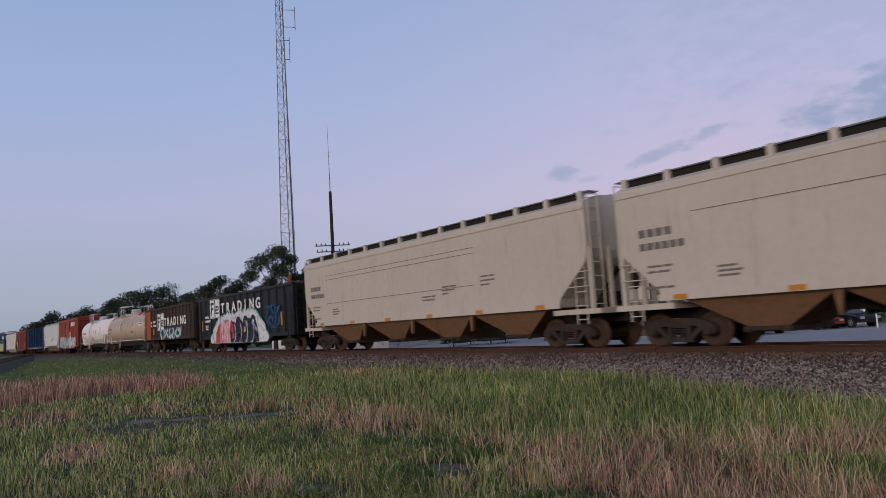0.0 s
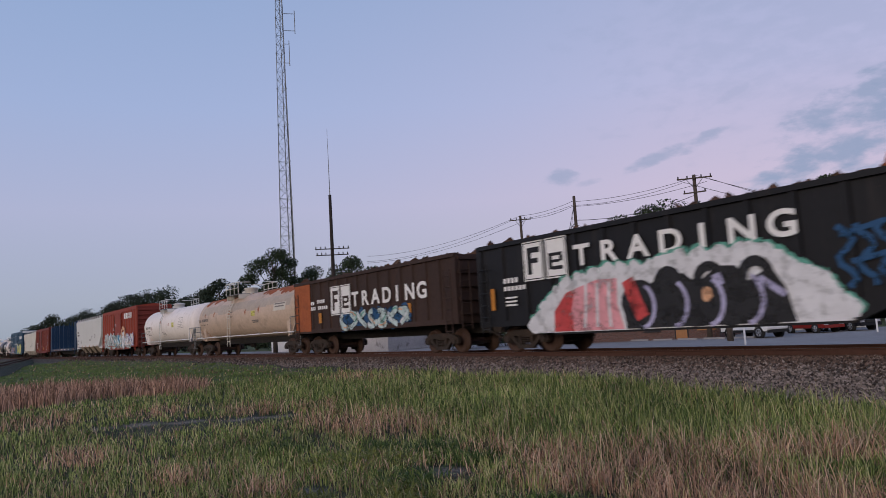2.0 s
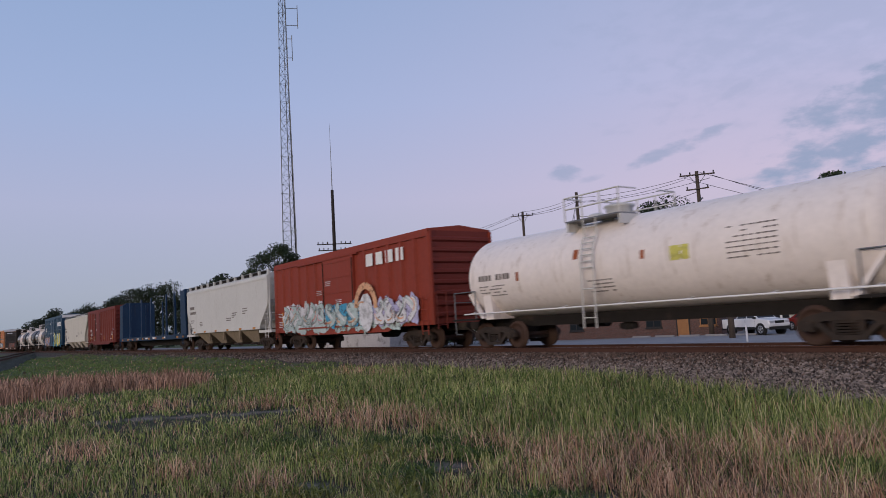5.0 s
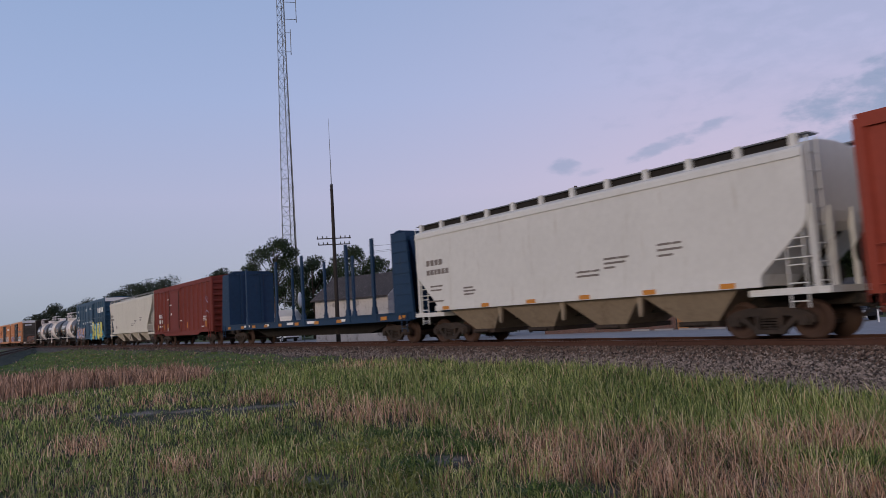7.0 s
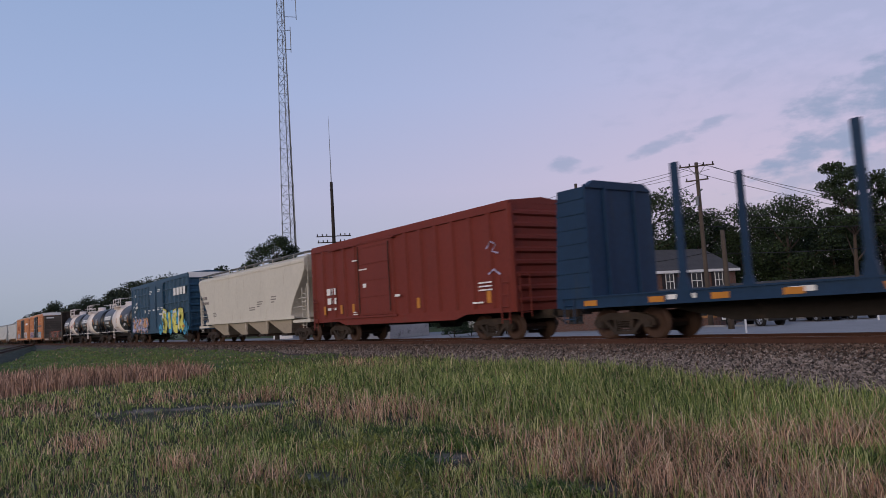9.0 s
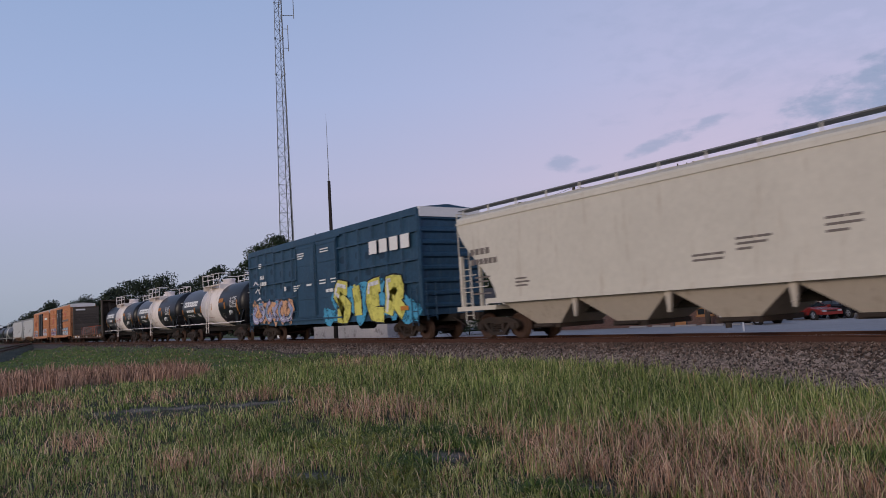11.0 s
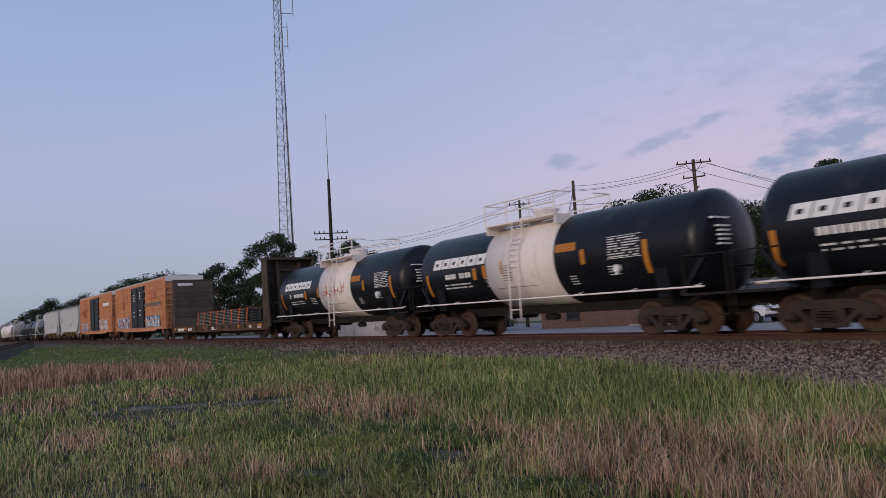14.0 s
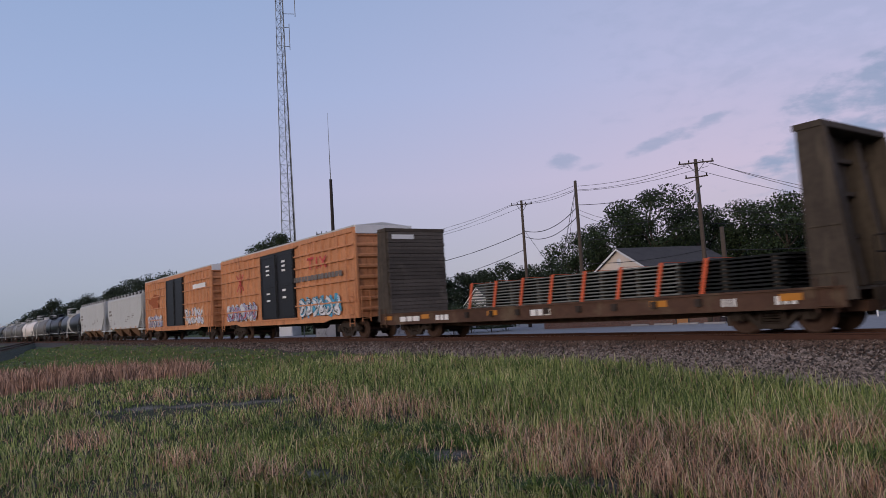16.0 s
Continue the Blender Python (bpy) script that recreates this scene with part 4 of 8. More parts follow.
def tank(label, s8, length, radius, mats, style, zc=None, spin=True, group="tank cars", band=None, bolster=1.35, manhole=None, deck=1.6):
    """A tank car: shell with domed heads, saddles, side sills with handrail, manway platform with rails, ladder and end platforms."""
    car = thing("tank_car", label, "tank car", group)
    H = length / 2
    R = radius
    zc = zc or 1.02 + R
    dome = 0.62
    paint = M[mats[0]]
    second = M[mats[1]]
    b0, b1 = band if band else (0, 0)

    def head(k):
        return [(k * (H - dome + dome * math.sin(t)), R * math.cos(t)) for t in [math.pi / 2 * i / 8 for i in range(9)]]

    if band:
        for k, (a, b) in ((-1, (-H + dome, b0)), (1, (b1, H - dome))):
            prof = [(b, R), (a, R)] + head(-1)[1:] if k < 0 else [(a, R), (b, R)] + head(1)[1:]
            part("shell", Shape().turned(prof, (0, 0, zc), 48), paint, car, "glossy black end of the tank")
        part("centre_band", Shape().turned([(b0, R), (b0, R + 0.012), (b1, R + 0.012), (b1, R)], (0, 0, zc), 48), second, car, "white centre band")
    else:
        part("shell", Shape().turned(head(-1)[::-1] + head(1), (0, 0, zc), 48), paint, car)
        for x in (-H + dome, -H * 0.35, H * 0.3, H - dome):
            part("weld_seam", Shape().turned([(x - 0.03, R), (x - 0.02, R + 0.008), (x + 0.02, R + 0.008), (x + 0.03, R)], (0, 0, zc), 48), paint, car)
    part("centre_sill", Shape().box(-H - 0.5, H + 0.5, -0.28, 0.28, 0.74, 1.10), M["dark"], car)
    sp = H - bolster
    for k in (-1, 1):
        # saddle
        o = []
        for i in range(9):
            t = radians(-65 + 130 * i / 8)
            o.append(((R + 0.005) * math.sin(t), zc - (R + 0.005) * math.cos(t)))
        o += [(1.25, 1.05), (-1.25, 1.05)]
        part("saddle", Shape().prism(o, "x", k * sp - 0.22, k * sp + 0.22), paint, car)
        # end platform and hand rails
        lo, hi = sorted((k * (H - 0.9), k * (H + 0.55)))
        part("end_platform", Shape().box(lo, hi, -1.5, 1.5, 1.05, 1.12), M["dark"], car)
        s = Shape()
        xe = k * (H + 0.45)
        for y in (-1.45, 1.45):
            s.tube((xe, y, 1.1), (xe, y, 2.1), 0.022, 6)
            s.tube((k * (H - 0.8), y, 1.1), (k * (H - 0.8), y, 2.1), 0.022, 6)
            s.tube((xe, y, 2.1), (k * (H - 0.8), y, 2.1), 0.022, 6)
            s.tube((xe, y, 0.55), (xe, y, 1.1), 0.02, 6)
            s.tube((xe, y, 0.55), (xe - k * 0.35, y, 0.55), 0.02, 6)
        s.tube((xe, -1.45, 1.75), (xe, 1.45, 1.75), 0.022, 6)
        part("end_rail", s, M["galv"] if style == "old" else M["dark"], car)
        part("slant_brace", Shape().prism([(k * (H - 1.1), 1.1), (k * (H - 0.95), 1.1), (k * (H - 0.25), 2.0), (k * (H - 0.35), 2.05)], "y", -1.32, -1.18), paint, car)
    # long handrail and side sill
    railm = second if style != "old" else M["trim"]
    for y in (-1.52, 1.52):
        s = Shape().tube((-H + 0.2, y, 1.28), (H - 0.2, y, 1.28), 0.028, 6)
        part("side_handrail", s, railm, car, "long pale handrail")
        n = 7
        part("rail_bracket", [Shape().tube((-H + 0.5 + (length - 1.0) * i / (n - 1), y, 1.28), (-H + 0.5 + (length - 1.0) * i / (n - 1), y * 0.78, 1.35), 0.02, 6) for i in range(n)], railm, car)
    # manway, platform
    top = zc + R
    pm = second
    ml = deck
    cx = manhole if manhole is not None else (b0 + b1) / 2 if band else -0.25
    part("manway", Shape().turned([(top - 0.1, 0.42), (top + 0.32, 0.42), (top + 0.34, 0.48), (top + 0.40, 0.48), (top + 0.43, 0.38), (top + 0.45, 0.0)], (cx, 0, 0), 24, "z"), pm, car)
    part("manway_neck", Shape().turned([(top - 0.12, 0.62), (top + 0.02, 0.60), (top + 0.04, 0.42)], (cx, 0, 0), 24, "z"), pm, car)
    part("valve_housing", Shape().turned([(top - 0.1, 0.3), (top + 0.22, 0.3), (top + 0.28, 0.2), (top + 0.29, 0.0)], (cx - 0.95, 0, 0), 16, "z"), pm, car)
    plat = part("platform", Shape().box(cx - ml, cx + ml, -1.35, -0.55, top - 0.06, top - 0.02).box(cx - ml, cx + ml, 0.55, 1.35, top - 0.06, top - 0.02), pm if band else M["galv"], car, "narrow grating platform")
    rh = 0.72
    for y in (-1.33, 1.33):
        s = Shape()
        for x in (cx - ml, cx - ml * 0.33, cx + ml * 0.33, cx + ml):
            s.tube((x, y, top - 0.04), (x, y, top + rh), 0.025, 6)
        for z in (rh / 2, rh):
            s.tube((cx - ml, y, top + z), (cx + ml, y, top + z), 0.025, 6)
        for x in (cx - ml, cx + ml):
            s.tube((x, y, top + rh), (x, 0.4 * y, top + rh), 0.025, 6)
        part("safety_rail", s, pm, plat, "pale tube railing")
    part("platform_support", [Shape().box(e, e + 0.08, -1.3, 1.3, top - 0.35, top - 0.06) for e in (cx - ml, cx + ml - 0.08)], pm, plat)
    # curved side ladder on the near side
    s = Shape()
    lx = cx - 0.35
    pts = [(-1.34, top - 0.05)] + [(-(R + 0.14) * math.sin(t), zc + (R + 0.14) * math.cos(t)) for t in [radians(55 + 7 * i) for i in range(7)]] + [(-1.62, 1.25), (-1.62, 0.62)]
    for e in (0, 0.5):
        for (ya, za), (yb, zb) in zip(pts, pts[1:]):
            s.tube((lx + e, ya, za), (lx + e, yb, zb), 0.024, 6)
    for (ya, za), (yb, zb) in zip(pts, pts[1:]):
        s.tube((lx, (ya + yb) / 2, (za + zb) / 2), (lx + 0.5, (ya + yb) / 2, (za + zb) / 2), 0.02, 6)
    part("ladder", s, pm, car)
    part("outlet_valve", Shape().tube((cx, 0, 0.5), (cx, 0, zc - R + 0.1), 0.16, 12).tube((cx - 0.3, 0, 0.62), (cx + 0.3, 0, 0.62), 0.10, 10), M["dark"], car)
    part("brake_reservoir", Shape().tube((-H * 0.45, 0.5, 0.82), (-H * 0.45 + 1.2, 0.5, 0.82), 0.22, 12), M["dark"], car)
    running_gear(car, H + 0.45, sp, spin)
    TRAIN.append((car, s8))
    return car, H, R, zc


def curved_patch(car, name, mat, x0, x1, z0, z1, R, zc, label="", lift=0.006):
    """A thin painted patch that follows the near side of a tank, between two heights."""
    s = Shape()
    n = 8
    v, f = [], []
    for i in range(n + 1):
        z = z0 + (z1 - z0) * i / n
        y = -math.sqrt(max(0.0, (R + lift) ** 2 - (z - zc) ** 2))
        v += [(x0, y, z), (x1, y, z)]
        if i:
            f.append((2 * i - 2, 2 * i - 1, 2 * i + 1, 2 * i))
    return part(name, s.add(v, f), mat, car, label)


def slanted_patch(car, name, mat, x, w, z0, z1, R, zc, slant, label="", lift=0.006):
    """A painted patch on the near side of a tank that leans forward."""
    s = Shape()
    v, f = [], []
    for i in range(7):
        z = z0 + (z1 - z0) * i / 6
        y = -math.sqrt(max(0.0, (R + lift) ** 2 - (z - zc) ** 2))
        v += [(x + slant * i / 6, y, z), (x + w + slant * i / 6, y, z)]
        if i:
            f.append((2 * i - 2, 2 * i - 1, 2 * i + 1, 2 * i))
    return part(name, s.add(v, f), mat, car, label)


def number_bars(car, mat, x0, x1, z, h, R, zc, count, seed):
    """A line of small writing on a tank, as uneven plain bars."""
    rng = random.Random(seed)
    s = Shape()
    step = (x1 - x0) / count
    y0, y1 = [-math.sqrt(max(0.0, (R + 0.006) ** 2 - (q - zc) ** 2)) for q in (z, z + h)]
    for i in range(count):
        if count > 4 and rng.random() < 0.14:
            continue
        a = x0 + step * i
        b = a + step * rng.uniform(0.62, 0.86)
        s.add([(a, y0, z), (b, y0, z), (b, y1, z + h), (a, y1, z + h)], [(0, 1, 2, 3)])
    return part("marking", s, mat, car)


def boxcar(label, s8, length, mat, top, zb=1.0, ribs=14, door=(-1.6, 1.6), door_mat=None, horiz=(), end_mat=None, belly=0.22, roof_mat=None, door_ribs=4, spin=True, top_panel=False, group="boxcars", plug=False):
    """A boxcar: ribbed sides, sliding or plug doors in tracks, corrugated ends, ribbed roof with hatches of sheet, ladders."""
    car = thing("boxcar", label, "boxcar", group)
    H, W = length / 2, 1.58
    paint = M[mat]
    em = M[end_mat or mat]
    rm = M[roof_mat or mat]
    body = part("body", Shape().box(-H, H, -W + 0.05, W - 0.05, zb, top - 0.10), paint, car)
    for k in (-1, 1):
        y0, y1 = (-W, -W + 0.05) if k < 0 else (W - 0.05, W)
        yf = (-W - 0.03, -W + 0.05) if k < 0 else (W - 0.05, W + 0.03)
        part("roof_rail", Shape().box(-H, H, *yf, top - 0.32, top - 0.10), paint, car)
        o = [(-H, zb + 0.16), (H, zb + 0.16), (H, zb - 0.02), (H - 2.7, zb - 0.02), (H - 3.4, zb - belly), (-H + 3.4, zb - belly), (-H + 2.7, zb - 0.02), (-H, zb - 0.02)]
        part("side_sill", Shape().prism(o, "y", *yf), paint, car)
        for i in range(ribs + 1):
            x = -H + 0.06 + (length - 0.12) * i / ribs
            if door[0] - 0.05 < x < door[1] + 0.05:
                continue
            yo = -W - 0.045 if k < 0 else W + 0.045
            yi = -W + 0.05 if k < 0 else W - 0.05
            part("side_rib", Shape().prism([(x - 0.13, yi), (x - 0.07, yo), (x + 0.07, yo), (x + 0.13, yi)], "z", zb + 0.14, top - 0.30), paint, car)
        for z in horiz:
            for a, b in ((-H, door[0] - 0.05), (door[1] + 0.05, H)):
                part("side_beam", Shape().box(a, b, *((-W - 0.075, -W + 0.05) if k < 0 else (W - 0.05, W + 0.075)), z, z + 0.08), paint, car)
    # roof: shallow gable with cross ribs
    s = Shape().prism([(-W - 0.02, top - 0.10), (-W - 0.02, top - 0.02), (0, top + 0.13), (W + 0.02, top - 0.02), (W + 0.02, top - 0.10)], "x", -H - 0.02, H + 0.02)
    roof = part("roof", s, rm, car)
    s = Shape()
    for i in range(int(length / 1.1) + 1):
        x = -H + 0.05 + (length - 0.1) * i / int(length / 1.1)
        s.prism([(-W, top - 0.02), (0, top + 0.15), (W, top - 0.02), (W, top - 0.05), (-W, top - 0.05)], "x", x - 0.05, x + 0.05)
    part("roof_rib", s, rm, roof)
    # doors on both sides
    dm = M[door_mat or mat]
    for k in (-1, 1):
        leaves = ((door[0], (door[0] + door[1]) / 2 - 0.02), ((door[0] + door[1]) / 2 + 0.02, door[1])) if plug else (door,)
        for a, b in leaves:
            yf = (-W - 0.06, -W + 0.05) if k < 0 else (W - 0.05, W + 0.06)
            d = part("door", Shape().box(a, b, *yf, zb + 0.20, top - 0.40), dm, car, "sliding steel door")
            for i in range(door_ribs + 1):
                z = zb + 0.28 + (top - 0.6 - zb - 0.28) * i / door_ribs
                part("door_rib", Shape().box(a + 0.04, b - 0.04, *((-W - 0.085, -W - 0.05) if k < 0 else (W + 0.05, W + 0.085)), z, z + 0.055), dm, d)
            for x in (a + 0.06, b - 0.12):
                part("lock_rod", Shape().tube((x + 0.03, k * (W + 0.09), zb + 0.3), (x + 0.03, k * (W + 0.09), top - 0.5), 0.022, 6), M["steel"] if not plug else dm, d)
        part("door_track", Shape().box(door[0] - 3.0, door[1] + 0.4, *((-W - 0.11, -W) if k < 0 else (W, W + 0.11)), zb + 0.10, zb + 0.18), paint, car)
        part("door_track", Shape().box(door[0] - 3.0, door[1] + 0.4, *((-W - 0.09, -W) if k < 0 else (W, W + 0.09)), top - 0.40, top - 0.34), paint, car)
    for k in (-1, 1):
        s = Shape()
        n = 8
        for i in range(n):
            z = zb + 0.25 + (top - 0.55 - zb - 0.25) * i / (n - 1)
            lo, hi = sorted((k * H, k * (H + 0.12)))
            s.prism([(k * H, z - 0.02), (k * (H + 0.10), z + 0.06), (k * (H + 0.10), z + 0.16), (k * H, z + 0.24)], "y", -W + 0.12, W - 0.12)
        part("end_corrugation", s, em, car)
        part("end_sheet", Shape().box(*sorted((k * H, k * (H + 0.015))), -W + 0.04, W - 0.04, zb, top - 0.1), em, car)
        for y0, y1 in ((-W - 0.01, -W + 0.10), (W - 0.10, W + 0.01)):
            part("corner_post", Shape().box(*sorted((k * (H - 0.06), k * (H + 0.10))), y0, y1, zb - 0.02, top - 0.12), paint, car)
        part("side_ladder", ladder(H - 0.58 if k > 0 else -H + 0.16, -W - 0.11, 0.6, 2.2), paint, car)
        part("end_ladder", ladder(k * (H + 0.20), -W + 0.12, 0.8, 2.3, 0.45, "y"), em, car)
        if top_panel:
            part("end_panel", Shape().box(*sorted((k * (H + 0.02), k * (H + 0.14))), -W + 0.02, W - 0.02, top - 0.42, top - 0.02), M["trim"], car, "white upper end panel")
    part("centre_sill", Shape().box(-H - 0.5, H + 0.5, -0.28, 0.28, 0.70, zb), M["dark"], car)
    for x in (-H * 0.35, 0.0, H * 0.35):
        part("cross_bearer", Shape().box(x - 0.1, x + 0.1, -1.4, 1.4, 0.80, zb), M["dark"], car)
    part("brake_reservoir", Shape().tube((0.5, 0.6, 0.72), (1.6, 0.6, 0.72), 0.24, 12), M["dark"], car)
    running_gear(car, H + 0.40, H - 1.85, spin)
    TRAIN.append((car, s8))
    return car, H, W


FORMS = (
    (((0.9, 0.9), (0.3, 1.0), (0.1, 0.75), (0.5, 0.55), (0.9, 0.35), (0.7, 0.05), (0.1, 0.1)),),
    (((0.45, 1.0), (0.5, 0.5), (0.45, 0.0)),),
    (((0.9, 1.0), (0.3, 0.95), (0.15, 0.5), (0.3, 0.05), (0.95, 0.0)), ((0.2, 0.5), (0.75, 0.55))),
    (((0.1, 0.0), (0.2, 0.5), (0.15, 1.0), (0.75, 0.95), (0.8, 0.65), (0.25, 0.5)), ((0.45, 0.5), (0.7, 0.25), (1.0, 0.0))),
    (((0.05, 0.9), (0.35, 0.0), (0.55, 0.5), (0.8, 0.0), (1.0, 1.0)),),
    (((0.1, 0.0), (0.15, 1.0), (0.8, 0.1), (0.9, 1.0)),),
    (((0.9, 0.8), (0.5, 1.0), (0.1, 0.6), (0.3, 0.05), (0.9, 0.2), (0.6, 0.5)),),
)


def graffiti(car, x0, x1, z0, z1, y, seed, fill, edge, accents, letters=6, outline="black_spray", order=None):
    """Painted letter-like forms on a cloud of colour: dark outline, fill, highlights; no readable word."""
    rng = random.Random(seed)
    w = (x1 - x0) / letters
    hgt = z1 - z0
    cloud, dark, body, light = [], [], [], []
    for i in range(letters):
        bx, bz = x0 + w * i, z0 + hgt * (0.12 + rng.uniform(-0.03, 0.05))
        k = hgt * rng.uniform(0.68, 0.80)
        cloud.append(rough_blob(bx + w / 2, z0 + hgt / 2, w * 0.62, hgt * 0.47, rng, 24, 0.28))
        sl = rng.uniform(-0.12, 0.12)
        if order is None:
            ph, fq = rng.uniform(0, 6.3), rng.uniform(4.0, 7.0)
            form = [[(0.5 + 0.42 * math.sin(fq * t + ph + q), 0.5 + 0.48 * math.cos(fq * 0.62 * t + 1.7 * ph + 2.2 * q)) for t in [0.11 * j for j in range(9)]] for q in (0.0, 2.1)]
        else:
            form = FORMS[order[i]]
        for line in form:
            pts = [(bx + w * (0.06 + 0.88 * a + sl * b), bz + k * b) for a, b in line]
            dense = []
            for (ax, az), (cx, cz) in zip(pts, pts[1:]):
                dense += [(ax + (cx - ax) * t, az + (cz - az) * t) for t in (0, 0.33, 0.66)]
            dense.append(pts[-1])
            th = min(w, hgt) * (0.13 if order is None else 0.21)
            dark.append(stroke(dense, th + (0.032 if order is None else 0.07)))
            body.append(stroke(dense, th))
            light.append(stroke([(a - th * 0.35, b + th * 0.3) for a, b in dense[: max(3, len(dense) // 2)]], th * 0.28))
    part("graffiti", paint_shape(cloud, y), M[edge], car, "cloud of spray paint")
    part("graffiti", paint_shape(dark, y - 0.008), M[outline], car, "dark graffiti outline")
    part("graffiti", paint_shape(body, y - 0.016), M[fill], car, "graffiti letter fill")
    n = len(accents)
    for j, a in enumerate(accents):
        part("graffiti", paint_shape(light[j::n], y - 0.026 - 0.003 * j), M[a], car, "graffiti highlight")


def mid(a, b):
    return (a + b) / 2


def build_train():
    # two beige hoppers
    hopper("dusty beige covered hopper car with dark side markings", mid(115.1, 134.9), 19.8, "beige", chutes=4, top=4.42, seams=(3.55,))
    hopper("long dusty beige covered hopper car, brown chutes below", mid(94.0, 113.85), 19.85, "beige", chutes=4, top=4.42, seams=(3.72, 3.52, 2.35))
    # black gondola with big white letters
    g, H, W = gondola("black steel gondola car loaded with rusty scrap, graffiti on its side", mid(76.04, 92.45), 16.4, "black", 14, zb=0.92, seed=3)
    y = -W - 0.022
    logo_blocks(g, -H + 2.42, 0.95, 2.36, 3.66, y, "black")
    for i, c in enumerate("TRADING"):
        lettering(c, 0.64, M["dull_white"], g, -H + 4.72 + i * 1.04 + (0.22 if c == "I" else 0), y, 2.66, "letter", "bold white letter", 1.2)
    bars(g, M["dull_white"], -H + 1.35, y, 2.38, [0.13] * 4, 0.17)
    bars(g, M["dull_white"], -H + 1.35, y, 2.12, [0.13] * 6, 0.15)
    for z in (1.85, 1.72, 1.6):
        bars(g, M["dull_white"], -H + 1.4, y, z, [0.3, 0.25], 0.06)
    # big half-moon graffiti: teal halo, white rim, pink and black inside
    rng = random.Random(5)
    arch = [(2.75, 0.66), (3.3, 1.45), (4.3, 2.15), (6.0, 2.42), (7.5, 2.32), (8.5, 2.50), (10.2, 2.46), (10.9, 2.36), (11.5, 1.90), (12.15, 1.55), (12.4, 1.0), (12.75, 0.66)]
    dense = [(p[0] + (q[0] - p[0]) * t, p[1] + (q[1] - p[1]) * t) for p, q in zip(arch, arch[1:]) for t in (0, 0.34, 0.67)]
    halo = [rough_blob(-H + a, max(b, 0.98) - 0.02, 0.32, 0.30, rng, 16, 0.2) for a, b in dense]
    rim = [rough_blob(-H + a, max(b, 0.98) - 0.06, 0.28, 0.27, rng, 16, 0.2) for a, b in dense] + [[(-H + a, b - 0.02) for a, b in arch]]
    part("graffiti", paint_shape(halo, y), M["green_spray"], g, "teal graffiti halo")
    part("graffiti", paint_shape(rim, y - 0.020), M["white_spray"], g, "white graffiti rim")
    y2 = y - 0.046
    part("graffiti", paint_shape([[(-H + 3.7, 0.67), (-H + 3.75, 1.3), (-H + 4.3, 1.85), (-H + 4.75, 1.95), (-H + 4.8, 1.3), (-H + 5.0, 0.67)]], y2), M["red_spray"], g, "red graffiti fill")
    part("graffiti", paint_shape([[(-H + 4.55, 0.67), (-H + 4.5, 1.3), (-H + 4.7, 1.95), (-H + 5.6, 2.15), (-H + 6.35, 2.12), (-H + 6.3, 1.4), (-H + 6.5, 0.67)]], y2 - 0.004), M["pink"], g, "pink graffiti fill")
    part("graffiti", paint_shape([stroke([(-H + 5.0 + 0.5 * i, 0.75), (-H + 5.1 + 0.45 * i, 1.4), (-H + 5.15 + 0.45 * i, 2.05)], 0.05) for i in range(3)], y2 - 0.008), M["white_spray"], g, "pale graffiti lines")
    blacks = [[(-H + 6.6, 0.67), (-H + 6.5, 1.5), (-H + 6.75, 2.0), (-H + 7.3, 1.75), (-H + 8.0, 2.1), (-H + 8.6, 2.05), (-H + 9.0, 1.75), (-H + 9.6, 2.15), (-H + 10.1, 2.1), (-H + 10.4, 1.7), (-H + 11.0, 2.0), (-H + 11.3, 1.5), (-H + 11.5, 0.67)]] + [rough_blob(-H + 7.1 + 0.92 * i, 1.35 - 0.05 * i, 0.62, 0.68 - 0.03 * i, rng, 20, 0.06) for i in range(5)] + [stroke([(-H + 8.1 + 1.25 * i + 0.36 * math.cos(t), 1.75 + 0.42 * math.sin(t)) for t in [0.1 + 0.42 * j for j in range(8)]], 0.13) for i in range(3)]
    part("graffiti", paint_shape(blacks, y2 - 0.012), M["black_spray"], g, "black graffiti bubbles")
    part("graffiti", paint_shape([stroke([(-H + 6.75, 2.05), (-H + 6.95, 1.5), (-H + 7.2, 0.95)], 0.22)], y2 - 0.02), M["red_spray"], g, "red graffiti slash")
    part("graffiti", paint_shape([stroke([(-H + 7.15 + 1.05 * i + 0.45 * math.cos(t), 1.28 + 0.60 * math.sin(t)) for t in [-1.5 + 0.33 * j for j in range(9)]], 0.06) for i in range(4)], y2 - 0.022), M["lilac_spray"], g, "pale grey graffiti arcs")
    part("graffiti", paint_shape([rough_blob(-H + 9.25, 1.46, 0.16, 0.2, rng, 12, 0.1)], y2 - 0.026), M["peach_spray"], g, "orange graffiti spot")
    part("graffiti", paint_shape([stroke([(-H + 10.7, 1.75), (-H + 11.3, 1.3)], 0.08), stroke([(-H + 9.55, 1.95), (-H + 9.65, 1.65)], 0.12)], y2 - 0.026), M["lilac_spray"], g, "pale graffiti gleam")
    part("graffiti", paint_shape([stroke([(-H + 12.7 + 0.42 * i + 0.18 * math.sin(j * 1.3 + i), 1.35 + 0.17 * j) for j in range(9)], 0.07) for i in range(5)] + [stroke([(-H + 12.6, 2.5), (-H + 13.6, 2.7), (-H + 14.6, 2.45)], 0.06), stroke([(-H + 12.8, 1.9), (-H + 13.7, 2.05), (-H + 14.4, 1.8)], 0.06)], y), M["blue_spray"], g, "faded blue graffiti")
    reflectors(g, [-H + 0.62, -H + 14.7], -W - 0.02, 1.5, 0.2, 0.75)
